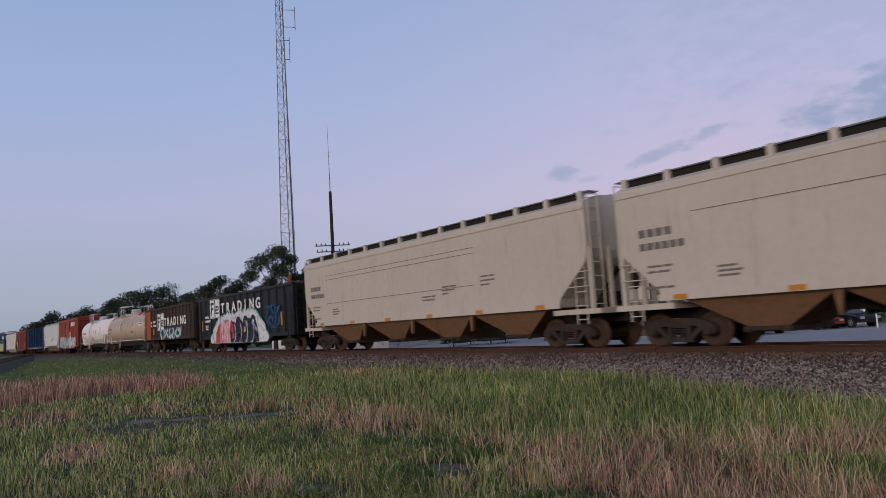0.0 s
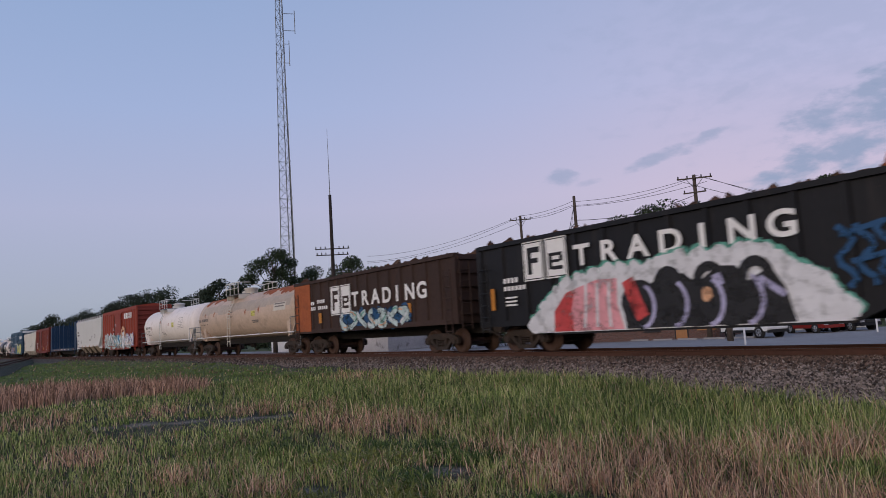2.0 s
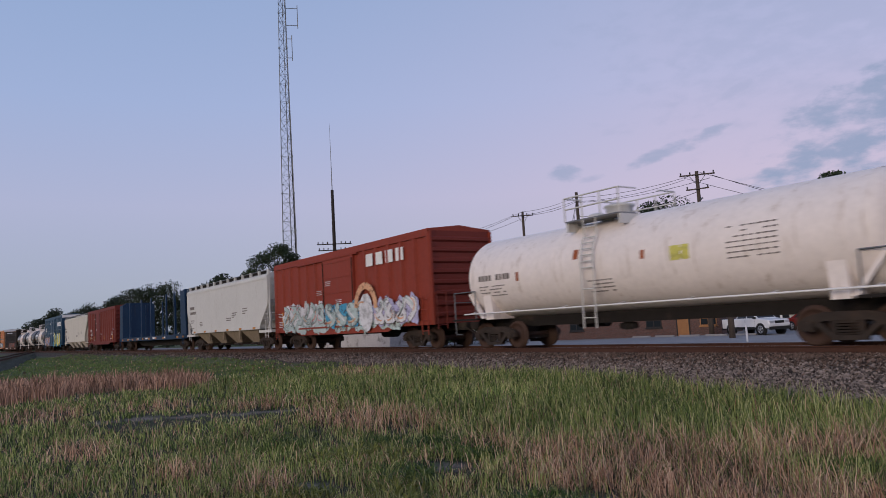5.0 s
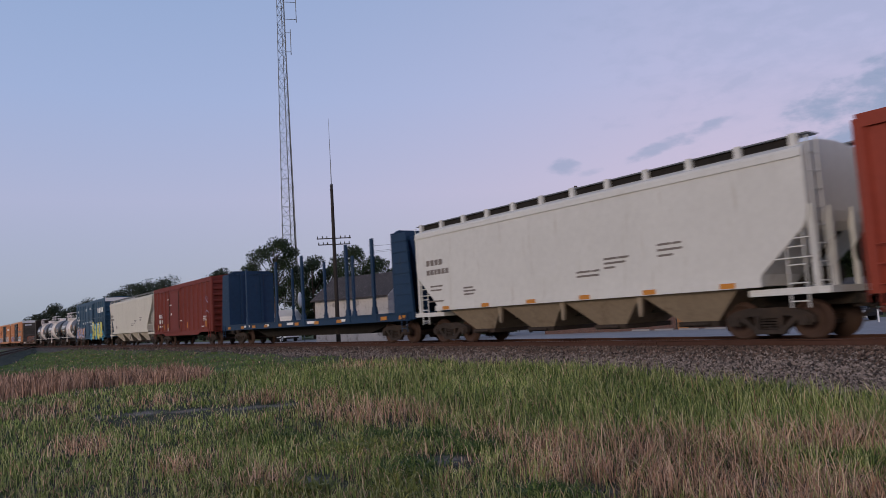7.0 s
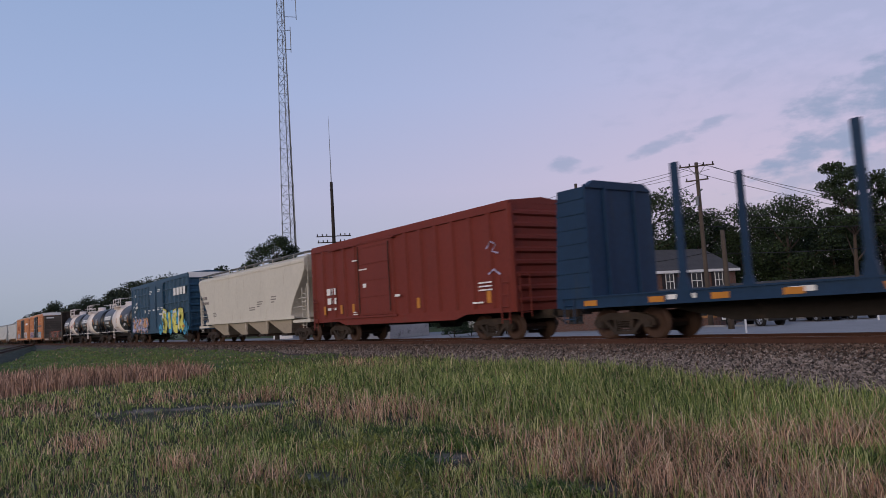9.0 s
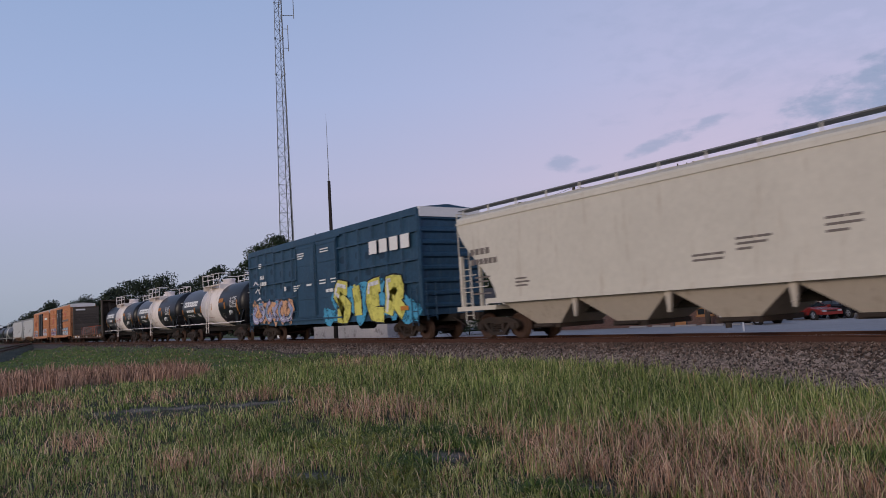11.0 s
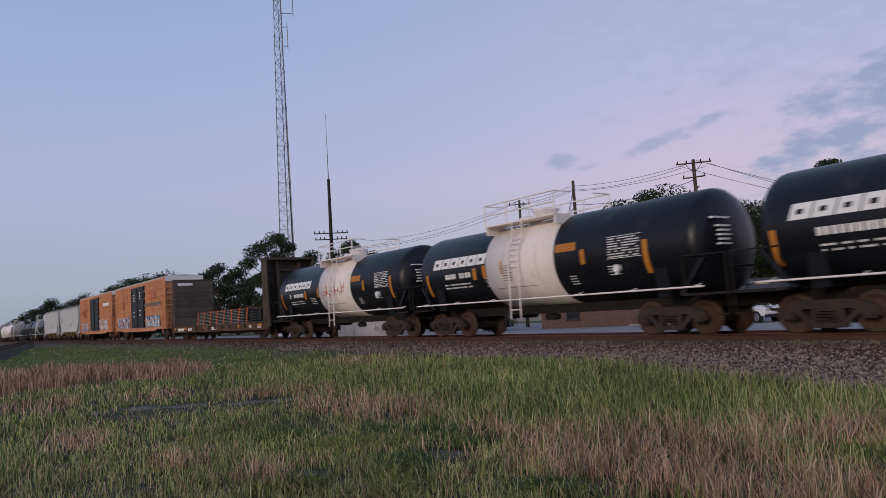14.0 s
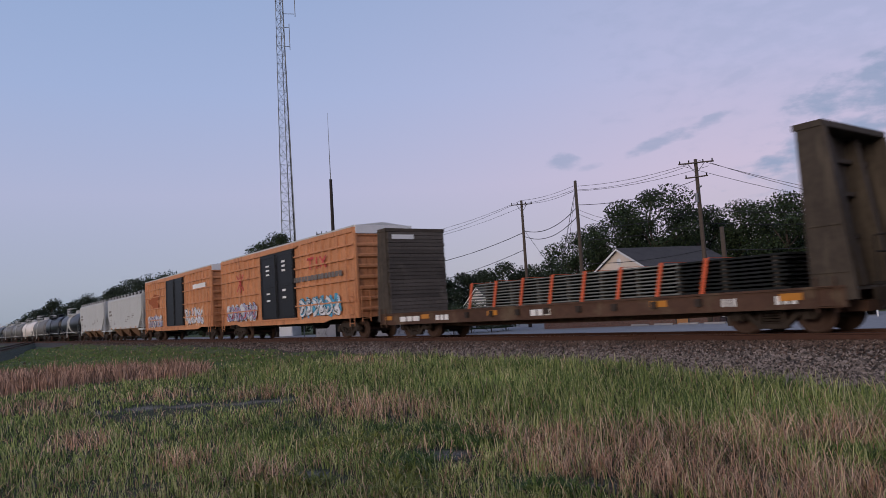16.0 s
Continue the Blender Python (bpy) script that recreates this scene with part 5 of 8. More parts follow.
    part("beam", Shape().tube((H - 3.4, -0.2, 3.6), (H - 2.9, -0.4, 4.45), 0.10, 6), M["rust"], g, "rusty beam sticking out of the scrap")

    # brown gondola
    g, H, W = gondola("rust-brown steel gondola car loaded with scrap, white letters", mid(60.2, 74.6), 14.4, "brown", 15, belly=False, seed=8, left_panel=True)
    y = -W - 0.022
    logo_blocks(g, -H + 4.17, 0.97, 1.92, 3.32, y, "brown")
    for i, c in enumerate("TRADING"):
        lettering(c, 0.66, M["dull_white"], g, -H + 6.32 + i * 0.91 + (0.2 if c == "I" else 0), y, 2.26, "letter", "bold white letter", 1.12)
    bars(g, M["dull_white"], -H + 1.95, y, 2.55, [0.14, 0.14], 0.17)
    bars(g, M["dull_white"], -H + 2.7, y, 2.6, [0.15] * 4, 0.17)
    bars(g, M["dull_white"], -H + 1.95, y, 2.28, [0.12] * 3, 0.17)
    bars(g, M["dull_white"], -H + 2.75, y, 2.28, [0.15] * 5, 0.17)
    graffiti(g, -H + 5.1, -H + 11.2, 1.10, 2.12, y, 9, "aqua_spray", "blue_spray", ["peach_spray", "white_spray", "green_spray"], 7)
    reflectors(g, [-H + 2.8, -H + 11.0], -W - 0.02, 1.6, 0.3, 0.5)

    # beige rusty tank car, white tank car
    c, H, R, zc = tank("long beige tank car stained with orange rust along its top", mid(42.6, 60.0), 17.4, 1.46, ("tank_beige", "cream"), "old", zc=2.54, manhole=-1.45, deck=1.15)
    rng = random.Random(2)
    for i in range(26):
        x = -H + 0.8 + (2 * H - 1.6) * i / 25 + rng.uniform(-0.2, 0.2)
        w = rng.uniform(0.5, 0.9)
        s = Shape()
        v, f = [], []
        low = rng.uniform(26, 50) if x < -0.5 or x > 2.5 else rng.uniform(16, 26)
        n = 9
        for j in range(n + 1):
            t = radians(-25 + (low + 25) * j / n)
            q = w * (1.0 if j < n - 2 else 0.55 if j < n else 0.1) * rng.uniform(0.8, 1.1)
            yy, zz = -(R + 0.004 + 0.0004 * i) * math.sin(t), zc + (R + 0.004 + 0.0004 * i) * math.cos(t)
            v += [(x - q, yy, zz), (x + q, yy, zz)]
            if j:
                f.append((2 * j - 2, 2 * j - 1, 2 * j + 1, 2 * j))
        part("rust_stain", s.add(v, f), M["rust"], c, "orange rust stain")
    curved_patch(c, "hazard_placard", M["yellow_spray"], 2.1, 2.75, 2.42, 2.74, R, zc, "yellow warning panel")
    for j in range(4):
        number_bars(c, M["rust_brown"], 2.16, 2.70, 2.46 + 0.068 * j, 0.02, R, zc, 6, j)
    # rust spots running down from old fittings
    for x, z, w, h in ((-5.0, 2.75, 0.16, 0.3), (-1.9, 2.7, 0.22, 0.34), (1.0, 2.62, 0.14, 0.28), (3.2, 2.68, 0.20, 0.3), (-6.9, 2.8, 0.12, 0.2)):
        for k in range(3):
            slanted_patch(c, "rust_stain", M["rust"], x + 0.05 * k, w * (1 - 0.28 * k), z - 0.05 * k, z + h * (0.6 + 0.2 * k), R, zc, 0.03 * (k - 1), "orange rust spot", 0.008 + 0.002 * k)
    # primer-grey upper flank where the paint has worn off
    for j in range(9):
        x = -7.6 + 1.72 * j
        slanted_patch(c, "worn_paint", M["worn_tank"], x, 1.75, 2.86 + 0.10 * math.sin(2.1 * j), 3.42, R, zc, 0.0, "worn grey paint", 0.003)
    number_bars(c, M["dark_mark"], -8.2, -6.1, 2.42, 0.20, R, zc, 11, 3)
    number_bars(c, M["dark_mark"], -7.8, -6.3, 2.18, 0.06, R, zc, 9, 4)
    for a, b, z in ((2.1, 3.2, 2.10), (2.15, 3.1, 2.0), (5.7, 7.2, 2.9), (5.8, 7.1, 2.75), (-1.6, -1.2, 2.8), (-1.6, -1.2, 2.5)):
        curved_patch(c, "marking", M["dark_mark"], a, b, z, z + 0.07, R, zc)
    curved_patch(c, "pale_panel", M["cream"], 5.6, 7.3, 2.55, 3.0, R, zc, "pale patch of fresh paint", 0.004)

    c, H, R, zc = tank("dusty white tank car with a yellow warning panel", mid(26.4, 41.4), 15.0, 1.46, ("tank_white", "white"), "old", zc=2.54, manhole=-0.9, deck=1.1)
    curved_patch(c, "hazard_placard", M["yellow_spray"], 1.9, 2.5, 2.35, 2.75, R, zc, "yellow warning panel")
    number_bars(c, M["dark_mark"], -6.6, -4.7, 2.42, 0.20, R, zc, 10, 1)
    for k in range(4):
        number_bars(c, M["dark_mark"], -6.4, -5.0, 2.20 - 0.11 * k, 0.04, R, zc, 8, k + 3)
        number_bars(c, M["dark_mark"], -1.2, -0.2, 2.02 - 0.11 * k, 0.04, R, zc, 6, k + 13)
    for k in range(7):
        number_bars(c, M["dark_mark"], 3.6, 5.0, 3.0 - 0.13 * k, 0.035, R, zc, 7, k + 30)
    for x, z, w, h in ((-4.4, 2.3, 0.14, 0.3), (-1.7, 2.75, 0.2, 0.3), (0.9, 2.5, 0.14, 0.25)):
        slanted_patch(c, "rust_stain", M["rust"], x, w, z, z + h, R, zc, 0.02, "orange rust spot", 0.008)

    # red boxcar with graffiti
    c, H, W = boxcar("weathered red boxcar with graffiti along its lower side", mid(9.0, 24.6), 15.6, "red", 4.84, ribs=15, door=(-1.6, 1.6), end_mat="oxide")
    y = -W - 0.035
    for i in range(4):
        part("letter_block", Shape().box(H - 5.0 + i * 0.85, H - 4.4 + i * 0.85, y - 0.004, y, 3.75, 4.3), M["dull_white"], c, "white block standing for a brand letter")
    rng = random.Random(13)
    part("graffiti", paint_shape([rough_blob(-H + 1.7 + 0.62 * i, 1.30 + 0.12 * math.sin(i * 1.7), 0.62, 0.36, rng, 18, 0.3) for i in range(20)], y - 0.022), M["aqua_spray"], c, "pale aqua graffiti ground")
    graffiti(c, -H + 1.3, -H + 6.3, 1.25, 2.45, y - 0.034, 21, "aqua_spray", "white_spray", ["peach_spray", "white_spray", "pink"], 6, outline="dark_mark")
    graffiti(c, -H + 6.6, -H + 11.0, 1.10, 2.25, y - 0.10, 27, "aqua_spray", "cyan_spray", ["white_spray", "peach_spray"], 4, outline="dark_mark")
    part("graffiti", paint_shape([stroke([(-H + 10.6 + 0.9 * math.cos(t), 1.9 + 1.0 * math.sin(t)) for t in [3.1 - 0.35 * j for j in range(10)]], 0.16)], y - 0.13), M["peach_spray"], c, "peach graffiti arch")
    part("graffiti", paint_shape([rough_blob(-H + 10.6, 1.7, 0.62, 0.85, rng, 20, 0.05)], y - 0.12), M["white_spray"], c, "white graffiti shape")
    graffiti(c, -H + 11.3, -H + 14.8, 1.05, 2.3, y - 0.10, 29, "white_spray", "lilac_spray", ["peach_spray", "aqua_spray"], 4, outline="dark_mark")
    for bx, bz, n in ((6.5, 3.35, 3), (5.5, 2.95, 3), (7.6, 2.4, 4), (0.55, 2.0, 3), (0.5, 1.55, 4), (1.9, 2.4, 2)):
        for k in range(n):
            bars(c, M["white_spray"], -H + bx, y - 0.045, bz - 0.09 * k, [0.18, 0.26, 0.12], 0.03)
    reflectors(c, [-H + 0.98], -W - 0.05, 1.35, 0.2, 0.75)

    # white hopper
    hopper("dusty white covered hopper car with orange reflector strips", mid(-8.3, 7.75), 16.05, "white", chutes=4, top=4.38, chute_mat="pale_chute")

    # blue bulkhead flat car with stakes, empty
    bulkhead_flat("dark blue bulkhead flat car, empty, with tall stakes", mid(-32.0, -8.9), 23.1, "flat_blue", True)

    # oxide red boxcar
    c, H, W = boxcar("oxide-red ribbed boxcar with a sliding door", mid(-49.7, -34.2), 15.5, "oxide", 4.84, ribs=14, door=(-2.9, -0.05), belly=0.20)
    y = -W - 0.035
    for i in range(2):
        part("letter_block", Shape().box(-H + 1.55 + 0.55 * i, -H + 1.95 + 0.55 * i, y - 0.004, y, 2.3, 2.62), M["dull_white"], c, "white block standing for a reporting mark")
        part("letter_block", Shape().box(-H + 1.6 + 0.55 * i, -H + 1.98 + 0.55 * i, y - 0.004, y, 1.85, 2.15), M["dull_white"], c, "white block standing for a number")
        bars(c, M["dull_white"], -H + 1.6 + 0.55 * i, y, 1.55, [0.35], 0.12)
    for bx, bz, ws, hh in ((4.35, 3.72, [0.5], 0.06), (5.0, 3.25, [0.7], 0.06), (5.3, 2.45, [0.3], 0.18), (13.7, 2.05, [0.75], 0.05), (13.7, 1.92, [0.75], 0.05), (13.7, 1.79, [0.75], 0.05), (13.3, 1.35, [0.3, 0.3], 0.06), (4.3, 1.25, [0.4], 0.05), (4.3, 1.35, [0.3], 0.05), (8.0, 1.9, [0.4], 0.1)):
        bars(c, M["dull_white"], -H + bx, y - 0.05, bz, ws, hh)
    part("graffiti", paint_shape([stroke([(H - 1.25, 3.25), (H - 1.0, 3.5), (H - 0.7, 3.35), (H - 0.95, 3.15), (H - 0.6, 3.05)], 0.03), stroke([(H - 1.2, 2.35), (H - 0.9, 2.5), (H - 0.55, 2.3)], 0.03)], y - 0.05), M["lilac_spray"], c, "faded pale paint scrawl")
    reflectors(c, [-H + 1.2, -H + 2.95, -H + 4.15, -H + 6.2, -H + 9.6, H - 1.4], -W - 0.05, 1.35, 0.22, 0.42)

    # small white hopper with rounded ends
    hopper("cream-white covered hopper car with rounded ends", mid(-69.0, -50.6), 18.2, "cream", round_end=True, chutes=4, top=4.42, orange=False, trough=False, chute_mat="beige", cut=1.6)

    # tall dark blue boxcar
    c, H, W = boxcar("tall dark blue boxcar covered with bright graffiti", mid(-90.1, -71.4), 18.6, "blue", 5.42, ribs=15, door=(-2.4, 2.3), horiz=(1.55, 2.35, 3.25, 4.4), belly=0.12, plug=True, door_ribs=4, top_panel=True)
    y = -W - 0.05
    for i in range(4):
        part("letter_block", Shape().box(5.45 + i * 0.87, 6.1 + i * 0.87, y - 0.034, y - 0.03, 3.82, 4.4), M["dull_white"], c, "white block standing for a brand letter")
    for bx, bz, ws, hh in ((1.95, 3.62, [0.12, 0.12, 0.0, 0.15], 0.22), (1.95, 3.25, [0.15, 0.25, 0.3], 0.22), (1.75, 4.5, [0.4], 0.05), (1.75, 4.4, [0.4], 0.05), (1.75, 4.3, [0.4], 0.05), (5.35, 2.75, [0.25], 0.25), (7.2, 4.55, [0.8], 0.06), (7.2, 4.43, [0.8], 0.06), (7.2, 4.31, [0.6], 0.06), (6.6, 2.9, [0.8], 0.06), (6.6, 2.78, [0.6], 0.06), (6.6, 2.66, [0.4], 0.06), (8.2, 2.85, [0.6], 0.1), (9.7, 3.0, [0.7], 0.06), (9.7, 2.85, [0.7], 0.06), (9.9, 4.55, [0.9], 0.06), (9.9, 4.42, [0.9], 0.06), (10.4, 2.4, [0.3, 0.4], 0.16), (10.9, 3.0, [0.6], 0.06), (11.0, 2.85, [0.5], 0.06)):
        bars(c, M["dull_white"], -H + bx, y - 0.05, bz, [w for w in ws if w], hh)
    graffiti(c, -H + 0.6, -H + 6.4, 1.0, 2.4, y - 0.04, 31, "lilac_spray", "peach_spray", ["white_spray", "cyan_spray"], 6)
    graffiti(c, 2.0, 8.2, 0.85, 2.75, y - 0.04, 36, "yellow_spray", "cyan_spray", ["white_spray", "yellow_spray"], 4, order=(0, 1, 2, 3))
    part("graffiti", paint_shape([rough_blob(1.4, 1.2, 0.8, 0.4, random.Random(3), 20, 0.3), rough_blob(8.6, 1.2, 0.7, 0.5, random.Random(4), 20, 0.3)], y - 0.036), M["cyan_spray"], c, "pale blue graffiti cloud")
    rng = random.Random(17)
    for i in range(26):
        bx = -H + 0.9 + 1.24 * (i % 13) + rng.uniform(-0.2, 0.2)
        bz = (3.75 if i < 13 else 2.85) + rng.uniform(-0.12, 0.25)
        if not -2.6 < bx < 2.5:
            part("overspray", paint_shape([rough_blob(bx, bz, rng.uniform(0.22, 0.36), rng.uniform(0.13, 0.22), rng, 16, 0.12)], -W + 0.044), M["faded_blue"], c, "dark spot of overspray")
    reflectors(c, [7.9], y - 0.09, 1.25, 0.6, 0.18)
    part("graffiti", paint_shape([stroke([(-H + 0.7, 3.3), (-H + 1.0, 3.55), (-H + 1.5, 3.35), (-H + 1.9, 3.15), (-H + 1.5, 3.0)], 0.05), stroke([(-H + 1.0, 2.9), (-H + 1.4, 3.1), (-H + 1.7, 2.8)], 0.05), stroke([(-H + 1.2, 2.4), (-H + 1.7, 2.55), (-H + 2.0, 2.3), (-H + 1.5, 2.25)], 0.06)], y), M["white_spray"], c, "white graffiti scrawl")

    # three black tank cars with a white band: centre, band, first letter
    for i, (s8, band, x0) in enumerate(((-98.5, (-1.55, 2.20), -5.70), (-113.15, (-2.15, 1.25), -5.42), (-127.4, (-1.30, 2.00), -5.50))):
        c, H, R, zc = tank("black tank car with a white centre band" + (" scrawled with red graffiti" if i == 2 else " and orange panels"), s8, 13.6, 1.48, ("tank_black", "tank_white"), "band", zc=2.50, group="black and white tank cars", band=band, bolster=1.6, deck=1.75)
        b0, b1 = band
        white, amber, dark = M["dull_white"], M["reflect"], M["tank_black"]
        # six slanted white blocks stand for the brand's letters
        for j in range(6):
            x = x0 + j * 0.535
            slanted_patch(c, "letter_block", white, x, 0.50, 2.64, 3.02, R, zc, 0.10, "white block standing for a brand letter")
            slanted_patch(c, "letter_hole", dark, x + 0.18, 0.16, 2.76, 2.88, R, zc, 0.03, lift=0.012)
        number_bars(c, white, x0 + 0.62, x0 + 2.35, 2.22, 0.19, R, zc, 10, i)
        number_bars(c, white, x0 + 0.66, x0 + 2.25, 1.98, 0.05, R, zc, 14, i + 5)
        number_bars(c, white, x0 + 0.66, x0 + 2.30, 1.86, 0.05, R, zc, 14, i + 9)
        for k in range(4):
            number_bars(c, white, x0 + 3.15, x0 + 3.75, 1.82 + 0.09 * k, 0.028, R, zc, 3, k)
            number_bars(c, white, b1 + 2.15, b1 + 2.65, 1.80 + 0.08 * k, 0.028, R, zc, 3, k + 2)
            number_bars(c, white, b1 + 0.55, b1 + 0.85, 1.62 + 0.08 * k, 0.028, R, zc, 2, k + 2)
        # framed table of small writing
        for k in range(8):
            number_bars(c, white, b1 + 2.25, b1 + 3.40, 2.30 + 0.075 * k, 0.035, R, zc, 9, k + 20)
        for a, b, z, h in ((b1 + 2.2, b1 + 3.45, 2.26, 0.015), (b1 + 2.2, b1 + 3.45, 2.90, 0.015)):
            curved_patch(c, "marking", white, a, b, z, z + h, R, zc)
        # amber panels
        for a, w, z, h in ((b1 + 0.10, 0.86, 2.66, 0.26), (b1 + 1.15, 0.17, 2.20, 0.46), (b1 + 3.50, 0.17, 1.75, 0.95), (x0 - 0.48, 0.15, 1.62, 0.85), (x0 + 2.48, 0.20, 2.10, 0.42), (b0 - 0.22, 0.18, 2.12, 0.46), (b0 + (2.25 if i == 0 else 0.75), 0.15, 2.20, 0.46)):
            curved_patch(c, "reflector", amber if a < b0 or a > b1 else M["peach_spray"], a, a + w, z, z + h, R, zc, "amber reflective panel", 0.016)
        for k in range(5):
            number_bars(c, M["rust"], b1 + 0.16, b1 + 0.90, 2.69 + 0.045 * k, 0.015, R + 0.012, zc, 8, k + 40)
        # a fine seam and a small lever box on the band, stained below
        curved_patch(c, "weld_seam", M["rust"], b0 + 0.35, b0 + 2.4, 1.70, 1.715, R, zc, "rusty weld line", 0.016)
        part("relief_valve", Shape().tube((b1 + 2.6, -R + 0.02, 1.95), (b1 + 2.6, -R - 0.14, 1.95), 0.10, 12).tube((b1 + 2.6, -R - 0.08, 1.78), (b1 + 2.6, -R - 0.08, 2.08), 0.05, 8), white, c, "white valve cap")
        # writing on the domed end that faces the line
        for k in range(6):
            w = (0.9, 0.55, 0.45, 0.5, 0.4, 0.5)[k]
            z = 3.05 - 0.12 * k - (0.1 if k else 0)
            xx = H - 0.62 + 0.62 * math.sqrt(max(0.0, 1 - ((z - zc) ** 2 + 0.36) / (R * R)))
            part("marking", Shape().box(xx - 0.06, xx + 0.035, -0.6 - w / 2, -0.6 + w / 2, z, z + 0.05), white, c)
        if i == 2:
            scrawl = ((-0.9, 2.05, 0.30), (-0.62, 2.2, 0.24), (-0.3, 2.0, 0.42), (0.15, 2.05, 0.5), (0.5, 2.15, 0.4), (0.9, 2.05, 0.45), (1.15, 2.2, 0.6))
            for x, z, h in scrawl:
                for k in range(3):
                    slanted_patch(c, "graffiti", M["red_spray"], x + 0.11 * k, 0.035, z + 0.05 * k, z + h - 0.08 * k, R, zc, 0.16 if k % 2 else -0.12, "red graffiti stroke", 0.022)
                curved_patch(c, "graffiti", M["red_spray"], x - 0.02, x + 0.3, z + h * 0.45, z + h * 0.45 + 0.035, R, zc, "red graffiti stroke", 0.024)
        if i == 1:
            for k in range(7):
                number_bars(c, M["dark_mark"], b0 + 0.85, b0 + 1.35, 1.95 + 0.085 * k, 0.03, R + 0.012, zc, 3, k + 60)

    # rusty bulkhead flat car with strapped sheets
    bulkhead_flat("rusty brown bulkhead flat car loaded with strapped black steel sheets", mid(-155.0, -135.3), 19.7, "rust_brown", False, deep=0.66)

    # orange boxcars
    for i, (s8, length) in enumerate(((mid(-175.6, -157.0), 18.6), (mid(-196.4, -177.8), 18.6))):
        c, H, W = boxcar("faded orange high-cube boxcar with black plug doors and graffiti" if i == 0 else "rust-streaked orange high-cube boxcar with black plug doors", s8, length, "orange", 5.33, ribs=22, door=(-2.2, 2.5), door_mat="black", horiz=(1.75, 2.75, 3.75, 4.4), belly=0.15, plug=True, top_panel=True, group="orange boxcars", roof_mat="grey_white")
        y = -W - 0.05
        if i == 0:
            graffiti(c, H - 6.2, H - 1.6, 1.15, 2.2, y, 41, "white_spray", "cyan_spray", ["black_spray", "cyan_spray"], 6)
            graffiti(c, -H + 1.0, -H + 6.2, 1.15, 2.3, y, 42, "lilac_spray", "white_spray", ["red_spray"], 7)
            part("graffiti", paint_shape([stroke([(H - 5.1, 4.15), (H - 4.3, 4.2)], 0.06), stroke([(H - 4.7, 4.2), (H - 4.75, 3.6)], 0.06), stroke([(H - 4.0, 3.6), (H - 3.95, 4.2)], 0.06), stroke([(H - 3.6, 4.2), (H - 2.9, 3.6)], 0.06), stroke([(H - 2.9, 4.2), (H - 3.6, 3.6)], 0.06)], y), M["red_spray"], c, "red paint strokes")
            part("graffiti", paint_shape([stroke([(-H + 3.0, 4.1), (-H + 4.2, 3.1)], 0.06), stroke([(-H + 4.2, 4.1), (-H + 3.0, 3.1)], 0.06), stroke([(-H + 3.6, 4.2), (-H + 3.6, 3.0)], 0.05)], y), M["red_spray"], c, "red paint strokes")
            bars(c, M["dark_mark"], H - 7.0, y, 3.05, [0.32] * 15, 0.26, 0.25, label="dark lettering as bars")
            for z in (2.2, 2.6, 3.7, 3.95, 4.2):
                bars(c, M["dull_white"], -1.3, y - 0.05, z, [0.5], 0.1)
                bars(c, M["dull_white"], 1.0, y - 0.05, z + 0.1, [0.45], 0.12)
        else:
            graffiti(c, -H + 1.0, -H + 5.6, 1.15, 2.2, y, 51, "lilac_spray", "white_spray", ["peach_spray"], 6)
            graffiti(c, H - 6.3, H - 1.8, 1.15, 2.5, y, 52, "white_spray", "peach_spray", ["lilac_spray"], 6)
            part("pale_patch", Shape().box(H - 4.2, H - 1.2, y - 0.004, y, 3.75, 4.15), M["dull_white"], c, "white painted patch")
            part("rust_stain", paint_shape([rough_blob(-H + 3.2, 3.4, 1.5, 0.6, random.Random(6), 20, 0.4)], y), M["rust"], c, "rust stain on the side")

    # tail of the train
    hopper("grey-white covered hopper car", mid(-213.6, -198.0), 15.2, "grey_white", chutes=3, top=4.30, group="far hoppers", spin=False)
    hopper("pale grey covered hopper car", mid(-231.2, -215.6), 15.2, "grey_white", chutes=3, top=4.30, group="far hoppers", spin=False)
    s = -233.0
    for i, (mats, band, length) in enumerate(((("tank_black", "white"), (-1.3, 0.2), 16.0), (("tank_black", "tank_black"), None, 15.5), (("tank_grey", "white"), None, 15.5), (("tank_white", "white"), None, 15.5), (("tank_grey", "white"), None, 15.5), (("tank_grey", "white"), None, 15.5), (("tank_black", "white"), None, 15.5), (("tank_grey", "white"), None, 15.5))):
        tank(("black tank car with a narrow white band", "plain black tank car with platform", "grey tank car with a pale platform", "dusty white tank car with platform", "grey tank car with pale rails", "grey tank car with pale rails", "plain black tank car with platform", "grey tank car with pale rails")[i], s - length / 2, length, 1.44, mats, "old", zc=2.47, spin=False, group="far tank cars", band=band)
        s -= length + 1.9


